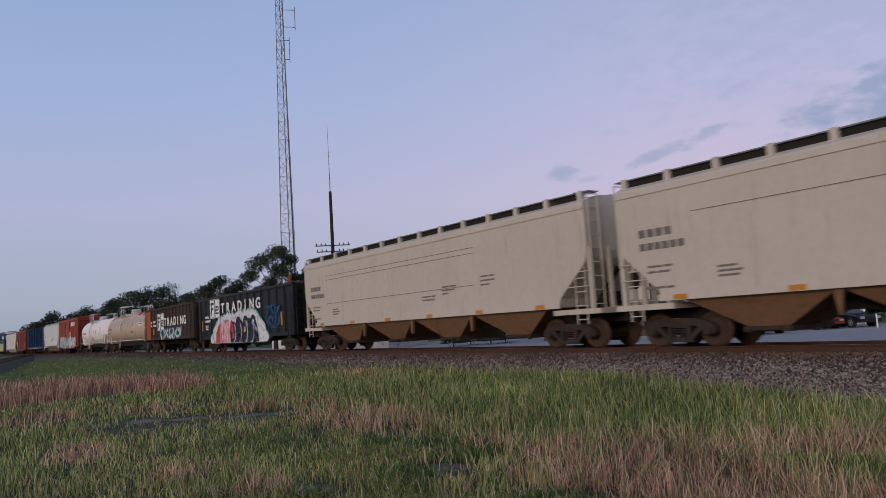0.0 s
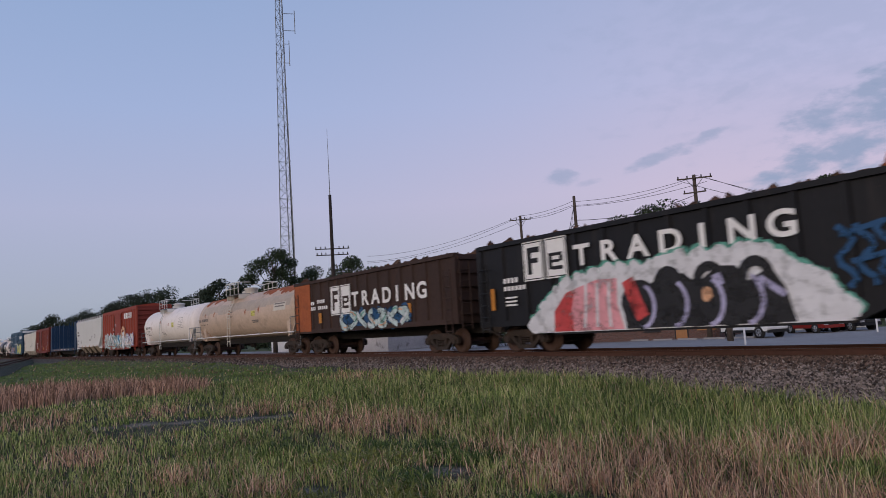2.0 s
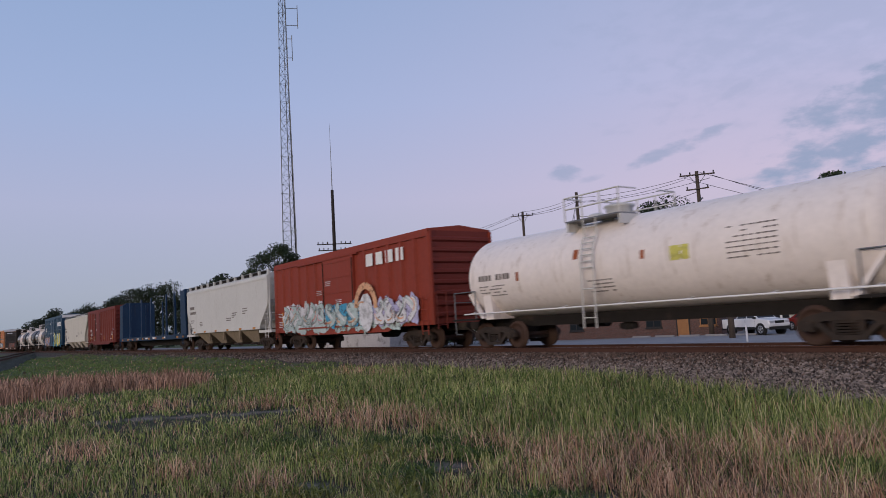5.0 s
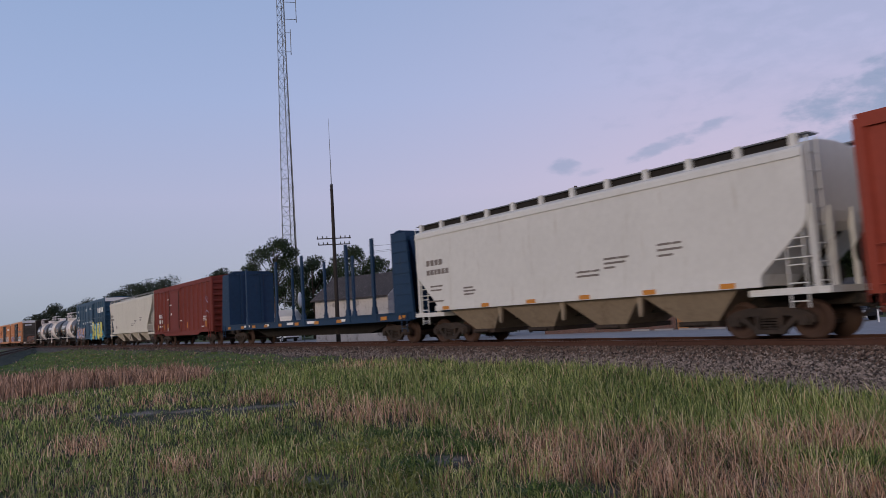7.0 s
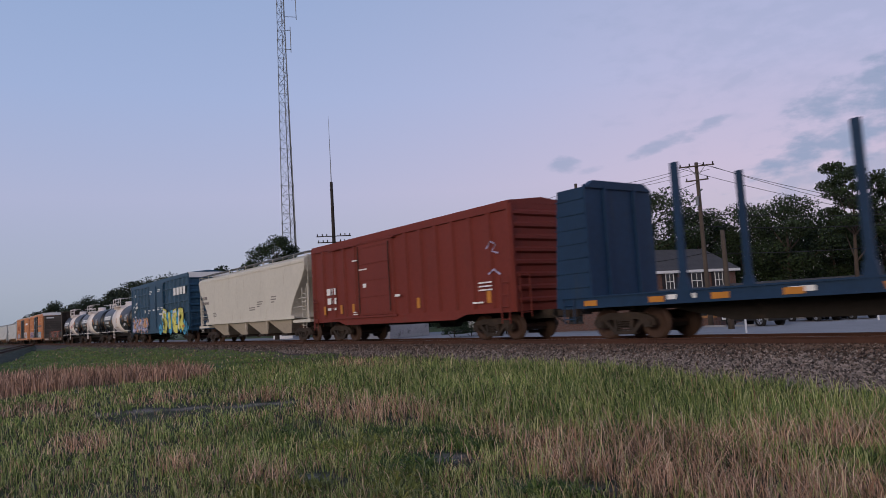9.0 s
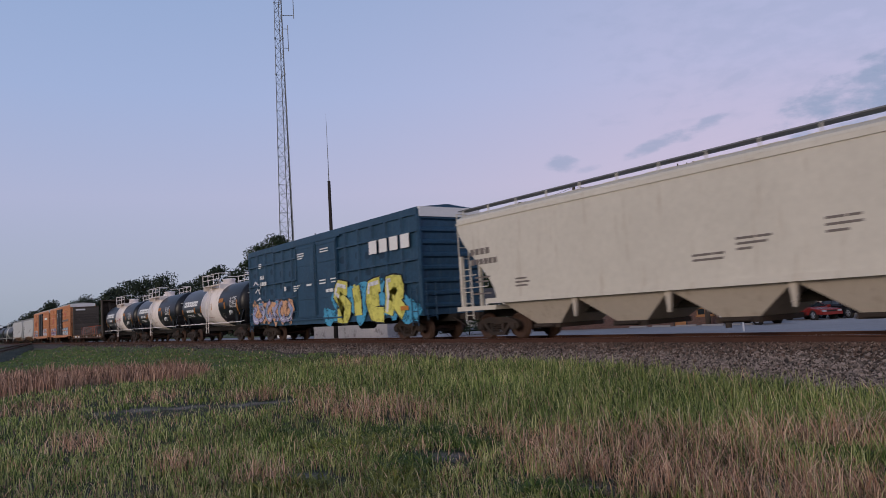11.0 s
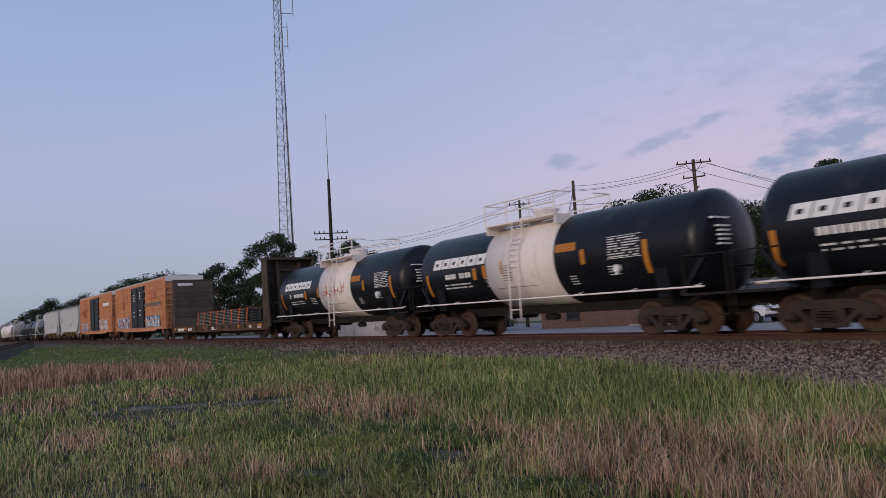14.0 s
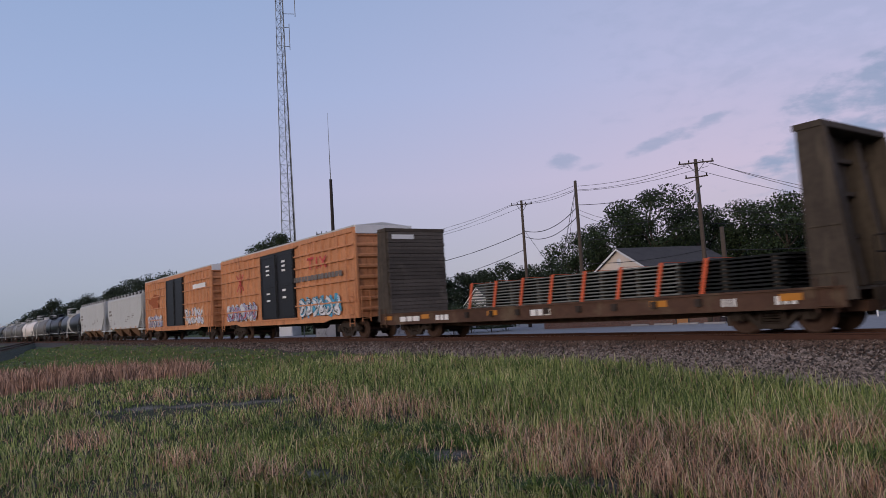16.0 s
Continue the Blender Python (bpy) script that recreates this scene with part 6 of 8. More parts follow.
def bulkhead_flat(label, s8, length, mat, stakes, deep=1.2):
    car = thing("bulkhead_flat_car", label, "flat car", "flat cars")
    H, W = length / 2, 1.55
    paint = M[mat]
    z0, z1 = (0.98, 1.30) if stakes else (0.62, 1.06)
    for k in (-1, 1):
        yf = (-W - 0.02, -W + 0.10) if k < 0 else (W - 0.10, W + 0.02)
        part("side_sill", Shape().box(-H, H, *yf, z0, z1), paint, car)
        part("sill_flange", Shape().box(-H, H, *((-W - 0.06, -W + 0.1) if k < 0 else (W - 0.1, W + 0.06)), z1 - 0.03, z1 + 0.02).box(-H, H, *((-W - 0.06, -W + 0.1) if k < 0 else (W - 0.1, W + 0.06)), z0 - 0.02, z0 + 0.03), paint, car)
    deck = part("deck", Shape().box(-H, H, -W + 0.1, W - 0.1, z1 - 0.10, z1 - 0.02), M["plank"] if not stakes else paint, car)
    o = [(-H, z0 + 0.1), (H, z0 + 0.1), (H, z0 - 0.15), (H - 3.4, z0 - 0.15), (H - 5.2, 0.45 if stakes else 0.42), (-H + 5.2, 0.45 if stakes else 0.42), (-H + 3.4, z0 - 0.15), (-H, z0 - 0.15)]
    # the blue car's belly is coloured near-black, as if in the deck's shadow
    part("fish_belly_sill", Shape().prism(o, "y", -0.55, 0.55), M["dark"] if stakes else M["rust_brown"], car)
    for k in (-1, 1):
        bi = H - deep
        steel = paint if stakes else M["bulkhead_rust"]
        bh = part("bulkhead", Shape().box(*sorted((k * bi, k * (bi - 0.08))), -W, W, z1, 4.72), steel, car, "tall end bulkhead")
        for y in (-W - 0.005, W - 0.095):
            o = [(k * bi, 4.66), (k * (H - 0.08 * deep - 0.02), 4.66), (k * (H + 0.25), z1 - 0.3), (k * bi, z1 - 0.3)]
            part("side_gusset", Shape().prism(o, "y", y, y + 0.10), steel, bh)
            for i in range(7 if stakes else 2):
                z = z1 + 0.3 + i * (0.45 if stakes else 1.05)
                xr = k * (H - 0.06 + 0.25 * (1 - (z - z1) / (4.66 - z1)))
                part("gusset_rib", Shape().box(*sorted((k * bi, xr)), y - 0.025, y + 0.125, z, z + 0.035), steel, bh)
        for y in (-0.7, 0.7):
            part("stiffener", Shape().prism([(k * bi, 4.6), (k * (bi + 0.25), 4.6), (k * (H + 0.05), z1), (k * bi, z1)], "y", y - 0.1, y + 0.1), steel, bh)
            part("stiffener", Shape().box(*sorted((k * (bi - 0.08), k * (bi - 0.16))), y - 0.07, y + 0.07, z1, 4.7), steel, bh)
        part("cap", Shape().prism([(-W, 4.62), (-W + 0.35, 4.86), (W - 0.35, 4.86), (W, 4.62)] if stakes else [(-W - 0.03, 4.66), (-W - 0.03, 4.80), (W + 0.03, 4.80), (W + 0.03, 4.66)], "x", *sorted((k * (bi + (0.08 if stakes else 0.55)), k * (bi - 0.14)))), steel, bh)
        for z in (2.2, 3.2, 4.0):
            part("cross_beam", Shape().box(*sorted((k * (bi + 0.15), k * bi)), -W + 0.1, W - 0.1, z, z + 0.10), steel, bh)
        if not stakes and k < 0:
            rng = random.Random(7)
            for i in range(22):
                z = z1 + 0.03 + i * 0.162
                part("plank", Shape().box(-bi + 0.085, -bi + 0.17 + rng.uniform(0, 0.02), -W + 0.03 + rng.uniform(0, 0.06), W - 0.03 - rng.uniform(0, 0.06), z, z + 0.145), M["plank"], bh)
            part("pale_patch", Shape().box(-bi + 0.195, -bi + 0.2, -W + 0.25, -W + 1.4, 4.32, 4.52), M["dull_white"], bh, "faded pale mark")
        part("side_ladder", ladder(H - 0.6 if k > 0 else -H + 0.15, -W - 0.09, 0.5, 1.3), paint, car)
    if stakes:
        for x in (-27.5, -22.85, -19.33, -14.33, -11.86):
            xl = x - s8
            for y in (-W + 0.02, W - 0.02):
                st = part("stake", Shape().box(xl - 0.10, xl + 0.10, y - 0.05, y + 0.05, z0, 4.72), paint, car, "tall blue steel stake")
                part("stake_foot", Shape().prism([(xl - 0.28, z0), (xl + 0.28, z0), (xl + 0.12, z1 + 0.35), (xl - 0.12, z1 + 0.35)], "y", y - 0.07, y + 0.07), paint, st)
        reflectors(car, [-H + 0.95, -H + 3.35, -H + 5.3, -H + 7.2, -H + 9.3, -H + 11.6, -H + 14.0, -H + 16.5, H - 2.4, H - 0.9], -W - 0.03, z0 + 0.05, 0.5, 0.16)
        for x, w in ((-7.6, 0.9), (-4.2, 0.6), (-1.0, 0.8), (1.6, 1.0), (5.4, 0.7)):
            bars(car, M["dull_white"], x, -W - 0.025, z0 + 0.10, [w], 0.13)
    else:
        # stack of sheets with straps
        L0, L1 = -H + 5.9, H - 1.35
        rng = random.Random(12)
        for i in range(9):
            z = z1 + 0.03 + i * 0.10
            a, b = L0 + 0.25 * i * 0.45 + rng.uniform(-0.05, 0.05), L1 + rng.uniform(-0.12, 0.12)
            sh = part("steel_sheet", Shape().box(a, b, -1.42, 1.42, z, z + 0.05), M["mat"], car, "black steel sheet")
            part("sheet_edge", Shape().box(a, b - 3.0, -1.432, -1.42, z + 0.012, z + 0.05), M["mat_edge"], sh)
        for i in range(9):
            for j in range(9):
                x = L0 + 0.7 + i * 1.36
                if j < 8:
                    z = z1 + 0.08 + j * 0.10
                    part("spacer", Shape().box(x + 0.55, x + 0.65, -1.40, 1.40, z, z + 0.05), M["plank"], car)
        for i in range(8):
            x = L0 + 0.35 + i * 1.40
            s = Shape()
            tops = z1 + 0.03 + 9 * 0.10
            o = [(x - 0.06, z1 - 0.15), (x + 0.06, z1 - 0.15), (x + 0.33, tops), (x + 0.21, tops)]
            s.prism(o, "y", -1.50, -1.48)
            s.box(x + 0.21, x + 0.33, -1.50, 1.50, tops, tops + 0.01)
            s.prism(o, "y", 1.48, 1.50)
            part("strap", s, M["strap"], car, "orange load strap")
            part("winch", Shape().box(x - 0.09, x + 0.09, -W - 0.10, -W - 0.01, z1 - 0.30, z1 - 0.10), M["steel"], car)
        reflectors(car, [-H + 0.4, -H + 3.2, -H + 7.4, H - 5.2, H - 1.5], -W - 0.03, z0 + 0.18, 0.55, 0.17)
        for x, w in ((-H + 1.6, 1.5), (-H + 4.2, 0.8), (-0.2, 0.9), (H - 3.0, 0.25), (H - 1.6, 0.4)):
            bars(car, M["dull_white"], x, -W - 0.025, z0 + 0.1, [w * 0.3, w * 0.25, w * 0.3], 0.2)
    running_gear(car, H + 0.3, H - 2.0)
    TRAIN.append((car, s8))
    return car


build_train()

# ---- beyond the track ----
def spot(heading, dist):
    """The place at that distance from the camera's stand, by its heading from -x towards +y."""
    a = radians(heading)
    return -dist * math.cos(a), dist * math.sin(a)


def up(dist, slope):
    return EYE[2] + dist * slope


def build_lot():
    s = Shape()
    xs = [-75, -60, -45, -35, -25, -15, -5, 10, 40]
    v, f = [], []
    for x in xs:
        for y in (33.0, 40.0, 48.0, 56.0, 63.0):
            v.append((x, y, ground_z(x, y) + 0.03))
    for i in range(len(xs) - 1):
        for j in range(4):
            f.append((i * 5 + j, (i + 1) * 5 + j, (i + 1) * 5 + j + 1, i * 5 + j + 1))
    me = s.add(v, f).mesh("parking_lot", M["concrete"])
    tagged(new("parking_lot", me), "pale worn concrete parking lot and street", "pavement", kind="structure")
    st = Shape()
    v, f = [], []
    for i, x in enumerate((-300, -250, -200, -150, -120, -95, -75.02)):
        v += [(x, 36.0, ground_z(x, 36) + 0.03), (x, 45.0, ground_z(x, 45) + 0.03)]
        if i:
            f.append((2 * i - 2, 2 * i, 2 * i + 1, 2 * i - 1))
    tagged(new("street", st.add(v, f).mesh("street", M["concrete"])), "pale worn street running beside the track", "road", kind="structure")
    # low kerb along the street
    k = Shape().box(-70, 35, 32.7, 33.0, ground_z(0, 33) - 0.1, ground_z(0, 33) + 0.12).mesh("kerb", M["concrete"])
    tagged(new("kerb", k), "low pale concrete kerb", "kerb", kind="structure")


build_lot()


def lattice_tower():
    d = 115.0
    x, y = spot(23.85, d)
    base = ground_z(x, y)
    t = thing("radio_tower", "tall galvanised steel lattice radio tower with antennas", "radio tower", m=pose(x, y, base, 0, 0, 28))
    height = 66.0
    sections = 11
    sec = height / sections

    def rad(z):
        return 1.42 - 0.95 * z / height

    def corner(i, z):
        a = 2 * math.pi * i / 3
        return Vector((rad(z) * math.cos(a), rad(z) * math.sin(a), z))

    for i in range(3):
        s = Shape()
        for k in range(sections):
            s.tube(corner(i, sec * k), corner(i, sec * (k + 1)), 0.085 - 0.004 * k, 8)
            s.tube(corner(i, sec * (k + 1)) - Vector((0, 0, 0.1)), corner(i, sec * (k + 1)) + Vector((0, 0, 0.1)), 0.15 - 0.005 * k, 8)
        part("leg", s, M["galv"], t, "bolted tubular leg")
    for k in range(sections):
        for i in range(3):
            s = Shape()
            n = 4
            for j in range(n):
                z0, z1 = sec * (k + j / n), sec * (k + (j + 1) / n)
                a, b = (corner(i, z0), corner((i + 1) % 3, z1)) if j % 2 else (corner((i + 1) % 3, z0), corner(i, z1))
                s.tube(a, b, 0.032, 5)
                s.tube(corner(i, z1), corner((i + 1) % 3, z1), 0.026, 5)
            part("bracing", s, M["galv"], t, "zigzag bracing")
    part("cable_run", Shape().tube((0.55, 0.75, 0), (0.3, 0.4, height * 0.9), 0.09, 8), M["cable"], t, "dark cable run up one leg")
    o1 = Vector((0.786, 0.617, 0))
    for z, w, tall in ((51.8, 1.9, 2.9), (46.3, 0.8, 3.2)):
        c = corner(0, z)
        s = Shape()
        s.tube(c, c + o1 * w, 0.05, 6).tube(c + Vector((0, 0, tall)), c + o1 * w + Vector((0, 0, tall)), 0.05, 6)
        s.tube(c + o1 * w - Vector((0, 0, 0.5)), c + o1 * w + Vector((0, 0, tall + 0.6)), 0.06, 8)
        part("antenna", s, M["galv"], t, "side-mounted antenna mast")


lattice_tower()


def pole(name, label, heading, d, top_slope, radius, mat, arms=(), base=None, lean=0.0):
    x, y = spot(heading, d)
    z0 = ground_z(x, y) if base is None else base
    h = up(d, top_slope) - z0
    t = thing(name, label, "utility pole", "utility poles", m=pose(x, y, z0))
    s = Shape()
    s.path([(lean * i / 6, 0, h * i / 6 - (0.3 if i == 0 else 0)) for i in range(7)], [radius * (1 - 0.35 * i / 6) for i in range(7)], 12)
    part("shaft", s, M[mat], t)
    for slope, length, turn, braces in arms:
        z = up(d, slope) - z0
        a = radians(turn)
        u = Vector((math.cos(a), math.sin(a), 0))
        q = Vector((-u.y, u.x, 0)) * (radius + 0.05)
        p = Vector((0, 0, z)) + q * -1
        w = part("crossarm", Shape().tube(p - u * length / 2, p + u * length / 2, 0.065, 4), M[mat], t, "wooden crossarm")
        for k in ((-0.46, -0.2, 0.2, 0.46) if braces else (-0.47, -0.33, -0.2, 0.2, 0.33, 0.47) if length > 3 else (-0.45, 0.45)):
            part("insulator", Shape().tube(p + u * length * k, p + u * length * k + Vector((0, 0, 0.24)), 0.05, 6), M["dark"], w)
        if braces:
            part("brace", Shape().tube(p + u * length * 0.25, Vector((0, 0, z - 0.8)), 0.025, 5).tube(p - u * length * 0.25, Vector((0, 0, z - 0.8)), 0.025, 5), M["galv"], w)
    return t, Vector((x, y, z0)), h


whip, whip_at, whip_h = pole("mast_pole", "dark wooden pole with crossarms and a whip antenna", 27.28, 70.0, 0.1931, 0.22, "dark_pole", ((0.1165, 3.3, 62, False), (0.108, 3.1, 62, False)))
part("whip_antenna", Shape().tube((0, 0, whip_h - 0.5), (0.0, 0, up(70, 0.2886) - whip_at.z), 0.05, 8, 0.012), M["galv"], whip, "thin whip antenna")
pole_one, one_at, one_h = pole("utility_pole", "weathered wooden utility pole with one crossarm", 42.5, 75.0, 0.1477, 0.19, "pole_wood", ((0.1415, 2.2, 48, True),))
pole_two, two_at, two_h = pole("utility_pole", "weathered wooden utility pole without crossarms, guyed", 46.85, 65.0, 0.1689, 0.20, "pole_wood")
pole_three, three_at, three_h = pole("utility_pole", "weathered wooden utility pole with two crossarms", 56.0, 58.6, 0.1804, 0.20, "pole_wood", ((0.175, 2.6, 38, True), (0.156, 1.7, 25, False)))
pole_four, four_at, four_h = pole("utility_pole", "short cut-off wooden pole", 57.4, 53.2, 0.0874, 0.22, "pole_wood")
part("transformer", Shape().tube((0.05, -0.35, three_h - 3.4), (0.05, -0.35, three_h - 2.7), 0.13, 12), M["galv"], pole_three, "small grey pole-mounted box")
part("street_light_arm", Shape().tube((0, 0, three_h - 2.9), (0.5, -0.5, three_h - 2.3), 0.03, 6).tube((0.5, -0.5, three_h - 2.3), (0.8, -0.75, three_h - 2.3), 0.07, 8), M["galv"], pole_three, "small street light arm")


def cable(a, b, sag, label="thin dark overhead cable", r=0.017):
    a, b = Vector(a), Vector(b)
    s = Shape()
    n = 14
    pts = [a.lerp(b, i / n) - Vector((0, 0, sag * 4 * (i / n) * (1 - i / n))) for i in range(n + 1)]
    k = 5
    d = (b - a).normalized()
    u = d.cross(Vector((0, 0, 1))).normalized()
    q = u.cross(d)
    v = [p + (u * math.cos(t) + q * math.sin(t)) * r for p in pts for t in [2 * math.pi * j / k for j in range(k)]]
    s.add(v, [(i * k + j, i * k + (j + 1) % k, (i + 1) * k + (j + 1) % k, (i + 1) * k + j) for i in range(n) for j in range(k)], True)
    me = s.mesh("overhead_cable", M["cable"])
    return tagged(new("overhead_cable", me), label, "cable", "overhead cables")


def build_cables():
    Z = Vector((0, 0, 1))
    one, two, three = one_at + Z * one_h, two_at + Z * two_h, three_at + Z * three_h
    far = Vector((*spot(30.0, 95.0), up(95, 0.104)))
    right = Vector((*spot(76, 56.0), 4.0))
    right_far = Vector((*spot(76, 70.0), 9.5))
    for dx, dz in ((-0.9, -0.35), (0.9, -0.45), (0.0, 0.0)):
        cable(one + Vector((dx, 0.4 * dx, dz)), two + Vector((0, 0, dz - 0.4)), 0.25)
        cable(two + Vector((0, 0, dz - 0.5)), three + Vector((dx * 0.9, 0.5 * dx, dz - 0.2)), 0.35)
        cable(one + Vector((dx, 0.4 * dx, dz)), far + Vector((0, 0, dz * 2)), 0.9)
        cable(three + Vector((dx * 1.1, 0.5 * dx, dz)), right + Vector((0, 0, 1.6 * dz)), 0.5)
    cable(two - Z * 2.2, three - Z * 1.6, 0.5, r=0.024)
    cable(two - Z * 2.4, one - Z * 3.2, 0.9, "sagging black communication cable", 0.035)
    cable(two - Z * 3.2, one - Z * 3.8, 1.0, "sagging black communication cable", 0.035)
    cable(one - Z * 3.4, far - Z * 3.8, 1.1, "sagging black communication cable", 0.035)
    cable(one - Z * 5.2, far - Z * 6.5, 1.0, "sagging black communication cable", 0.03)
    cable(two - Z * 2.6, Vector((*spot(50.5, 72), up(72, 0.105))), 0.2)
    cable(two - Z * 3.0, Vector((*spot(50.8, 72), up(72, 0.095))), 0.2)
    for dz in (4.4, 5.4, 7.5):
        cable(two - Z * dz, three - Z * (dz - 0.4), 0.3, "black communication cable on poles", 0.03)
        cable(three - Z * (dz - 0.4), right_far - Z * dz * 0.6, 0.6, "black communication cable on poles", 0.03)
    
    for h, d, z in ((44.6, 62, 0.01), (45.2, 61, 0.01), (45.0, 64, 0.03)):
        cable(two - Z * 0.6, Vector((*spot(h, d), up(d, z))), 0.0, "thin grey steel guy wire", 0.016)
    cable(one - Z * 3.0, Vector((*spot(44.5, 73), up(73, 0.05))), 0.0, "thin grey steel guy wire", 0.02)


build_cables()


# ---- buildings ----
def frame_of(corner, u):
    """A pose whose x axis runs along u from a corner, z up."""
    return Matrix.Translation(corner) @ Matrix.Rotation(math.atan2(u[1], u[0]), 4, "Z")


def window_part(house, x, y, z, w, h, n, name="window", shutters=False, mat="trim"):
    """A framed window with panes, set on the wall plane y (its outside towards n)."""
    o = n * 0.05
    lo, hi = sorted((y, y + o))
    fr = Shape()
    for a, b, c, d in ((x, x + 0.08, z, z + h), (x + w - 0.08, x + w, z, z + h), (x, x + w, z, z + 0.08), (x, x + w, z + h - 0.08, z + h), (x + w / 2 - 0.03, x + w / 2 + 0.03, z, z + h), (x, x + w, z + h / 2 - 0.03, z + h / 2 + 0.03)):
        fr.box(a, b, lo, hi, c, d)
    win = part(name, fr, M[mat], house, "white framed window")
    part("pane", Shape().box(x + 0.08, x + w - 0.08, *sorted((y + n * 0.005, y + n * 0.02)), z + 0.08, z + h - 0.08), M["glass"], win)
    part("sill", Shape().box(x - 0.08, x + w + 0.08, *sorted((y, y + n * 0.12)), z - 0.10, z), M[mat], win)
    if shutters:
        for a in (x - 0.42, x + w + 0.06):
            part("shutter", Shape().box(a, a + 0.36, *sorted((y, y + n * 0.05)), z, z + h), M["shutter"], house, "dark shutter")
    return win


def clapboard(length, z0, z1, y, n, step=0.16, gable=None):
    """Lapped boards on a wall along x; for a gable the boards shorten towards the ridge."""
    s = Shape()
    z = z0
    while z < z1 - 0.02:
        a, b = 0.0, length
        if gable:
            k = (z - gable) / (z1 - gable) if z > gable else 0
            a, b = length / 2 * k, length - length / 2 * k
        if b - a > 0.1:
            y0, y1 = y + n * 0.035, y + n * 0.010
            s.add([(a, y, z), (b, y, z), (b, y, min(z1, z + step)), (a, y, min(z1, z + step)), (a, y0, z), (b, y0, z), (b, y1, min(z1, z + step)), (a, y1, min(z1, z + step))], [(4, 5, 6, 7), (0, 1, 5, 4), (3, 7, 6, 2), (0, 4, 7, 3), (1, 2, 6, 5)])
        z += step
    return s


def brick_wall_material():
    m = bpy.data.materials.new("far_brickwork")
    m.use_nodes = True
    N, L = m.node_tree.nodes, m.node_tree.links
    b = N["Principled BSDF"]
    b.inputs["Roughness"].default_value = 0.9
    co = N.new("ShaderNodeTexCoord")
    mp = N.new("ShaderNodeMapping")
    mp.inputs["Rotation"].default_value = (radians(90), 0, 0)
    L.new(co.outputs["Object"], mp.inputs[0])
    br = N.new("ShaderNodeTexBrick")
    br.inputs["Scale"].default_value = 4.4
    br.inputs["Mortar Size"].default_value = 0.014
    br.inputs["Color1"].default_value = (0.15, 0.070, 0.052, 1)
    br.inputs["Color2"].default_value = (0.075, 0.042, 0.036, 1)
    br.inputs["Mortar"].default_value = (0.17, 0.15, 0.135, 1)
    L.new(mp.outputs[0], br.inputs[0])
    L.new(br.outputs[0], b.inputs["Base Color"])
    return m


M["brickwork"] = brick_wall_material()


def gable_house(name, label, corner, u, length, width, z0, eave, ridge, front, side, roofm, boards=True, over=0.35, windows=(), end_windows=(), step=0.16, door=None):
    """A house on a corner: the long wall runs along u, the gable wall stands at its start; the ridge follows u."""
    h = thing(name, label, "house", "houses", m=frame_of((corner[0], corner[1], z0), u))
    e, r = eave - z0, ridge - z0
    t = 0.2
    part("wall", Shape().box(0, length, 0, t, -0.2, e), M[front], h)
    part("wall", Shape().box(0, length, width - t, width, -0.2, e), M[front], h)
    for x0 in (0, length - t):
        part("gable_wall", Shape().prism([(0.003, -0.2), (width - 0.003, -0.2), (width - 0.003, e), (width / 2, r - 0.05), (0.003, e)], "x", x0 - 0.004 if x0 == 0 else x0, x0 + t if x0 == 0 else x0 + t + 0.004), M[side], h)
    if boards:
        s = clapboard(width, 0, r - 0.08, 0, -1, step, gable=e)
        for i, p in enumerate(s.v):
            s.v[i] = (p[1] - 0.012, p[0], p[2])
        part("siding", s, M[side], h, "lapped siding boards")
    k = (r - e) / (width / 2)
    rf = Shape().prism([(-over, e - k * over + 0.02), (width / 2, r + 0.02), (width + over, e - k * over + 0.02), (width + over, e - k * over + 0.16), (width / 2, r + 0.18), (-over, e - k * over + 0.16)], "x", -over, length + over)
    roof = part("roof", rf, M[roofm], h)
    s = Shape()
    for x0 in (-over - 0.04, length + over):
        s.prism([(-over, e - k * over - 0.10), (width / 2, r - 0.10), (width + over, e - k * over - 0.10), (width + over, e - k * over + 0.10), (width / 2, r + 0.12), (-over, e - k * over + 0.10)], "x", x0, x0 + 0.04)
    part("barge_board", s, M["trim"], roof, "white barge board")
    part("fascia", Shape().box(-over, length + over, -over - 0.03, -over, e - k * over - 0.12, e - k * over + 0.14), M["trim"], roof, "white fascia and gutter")
    part("soffit", Shape().box(-over, length + over, -over, 0, e - k * over - 0.10, e - k * over - 0.06), M["trim"], roof)
    for x, z, w, hh in windows:
        window_part(h, x, 0, z, w, hh, -1, shutters=True)
    if door:
        part("door", Shape().box(door, door + 0.95, -0.05, 0.0, 0, 2.05), M["door_wood"], h, "varnished wooden door")
    for y, z, w, hh in end_windows:
        s = Shape().box(-0.06, 0.0, y, y + w, z, z + hh)
        win = part("window", s, M["trim"], h, "white framed window")
        part("pane", Shape().box(-0.075, -0.06, y + 0.08, y + w - 0.08, z + 0.08, z + hh - 0.08), M["glass"], win)
    return h


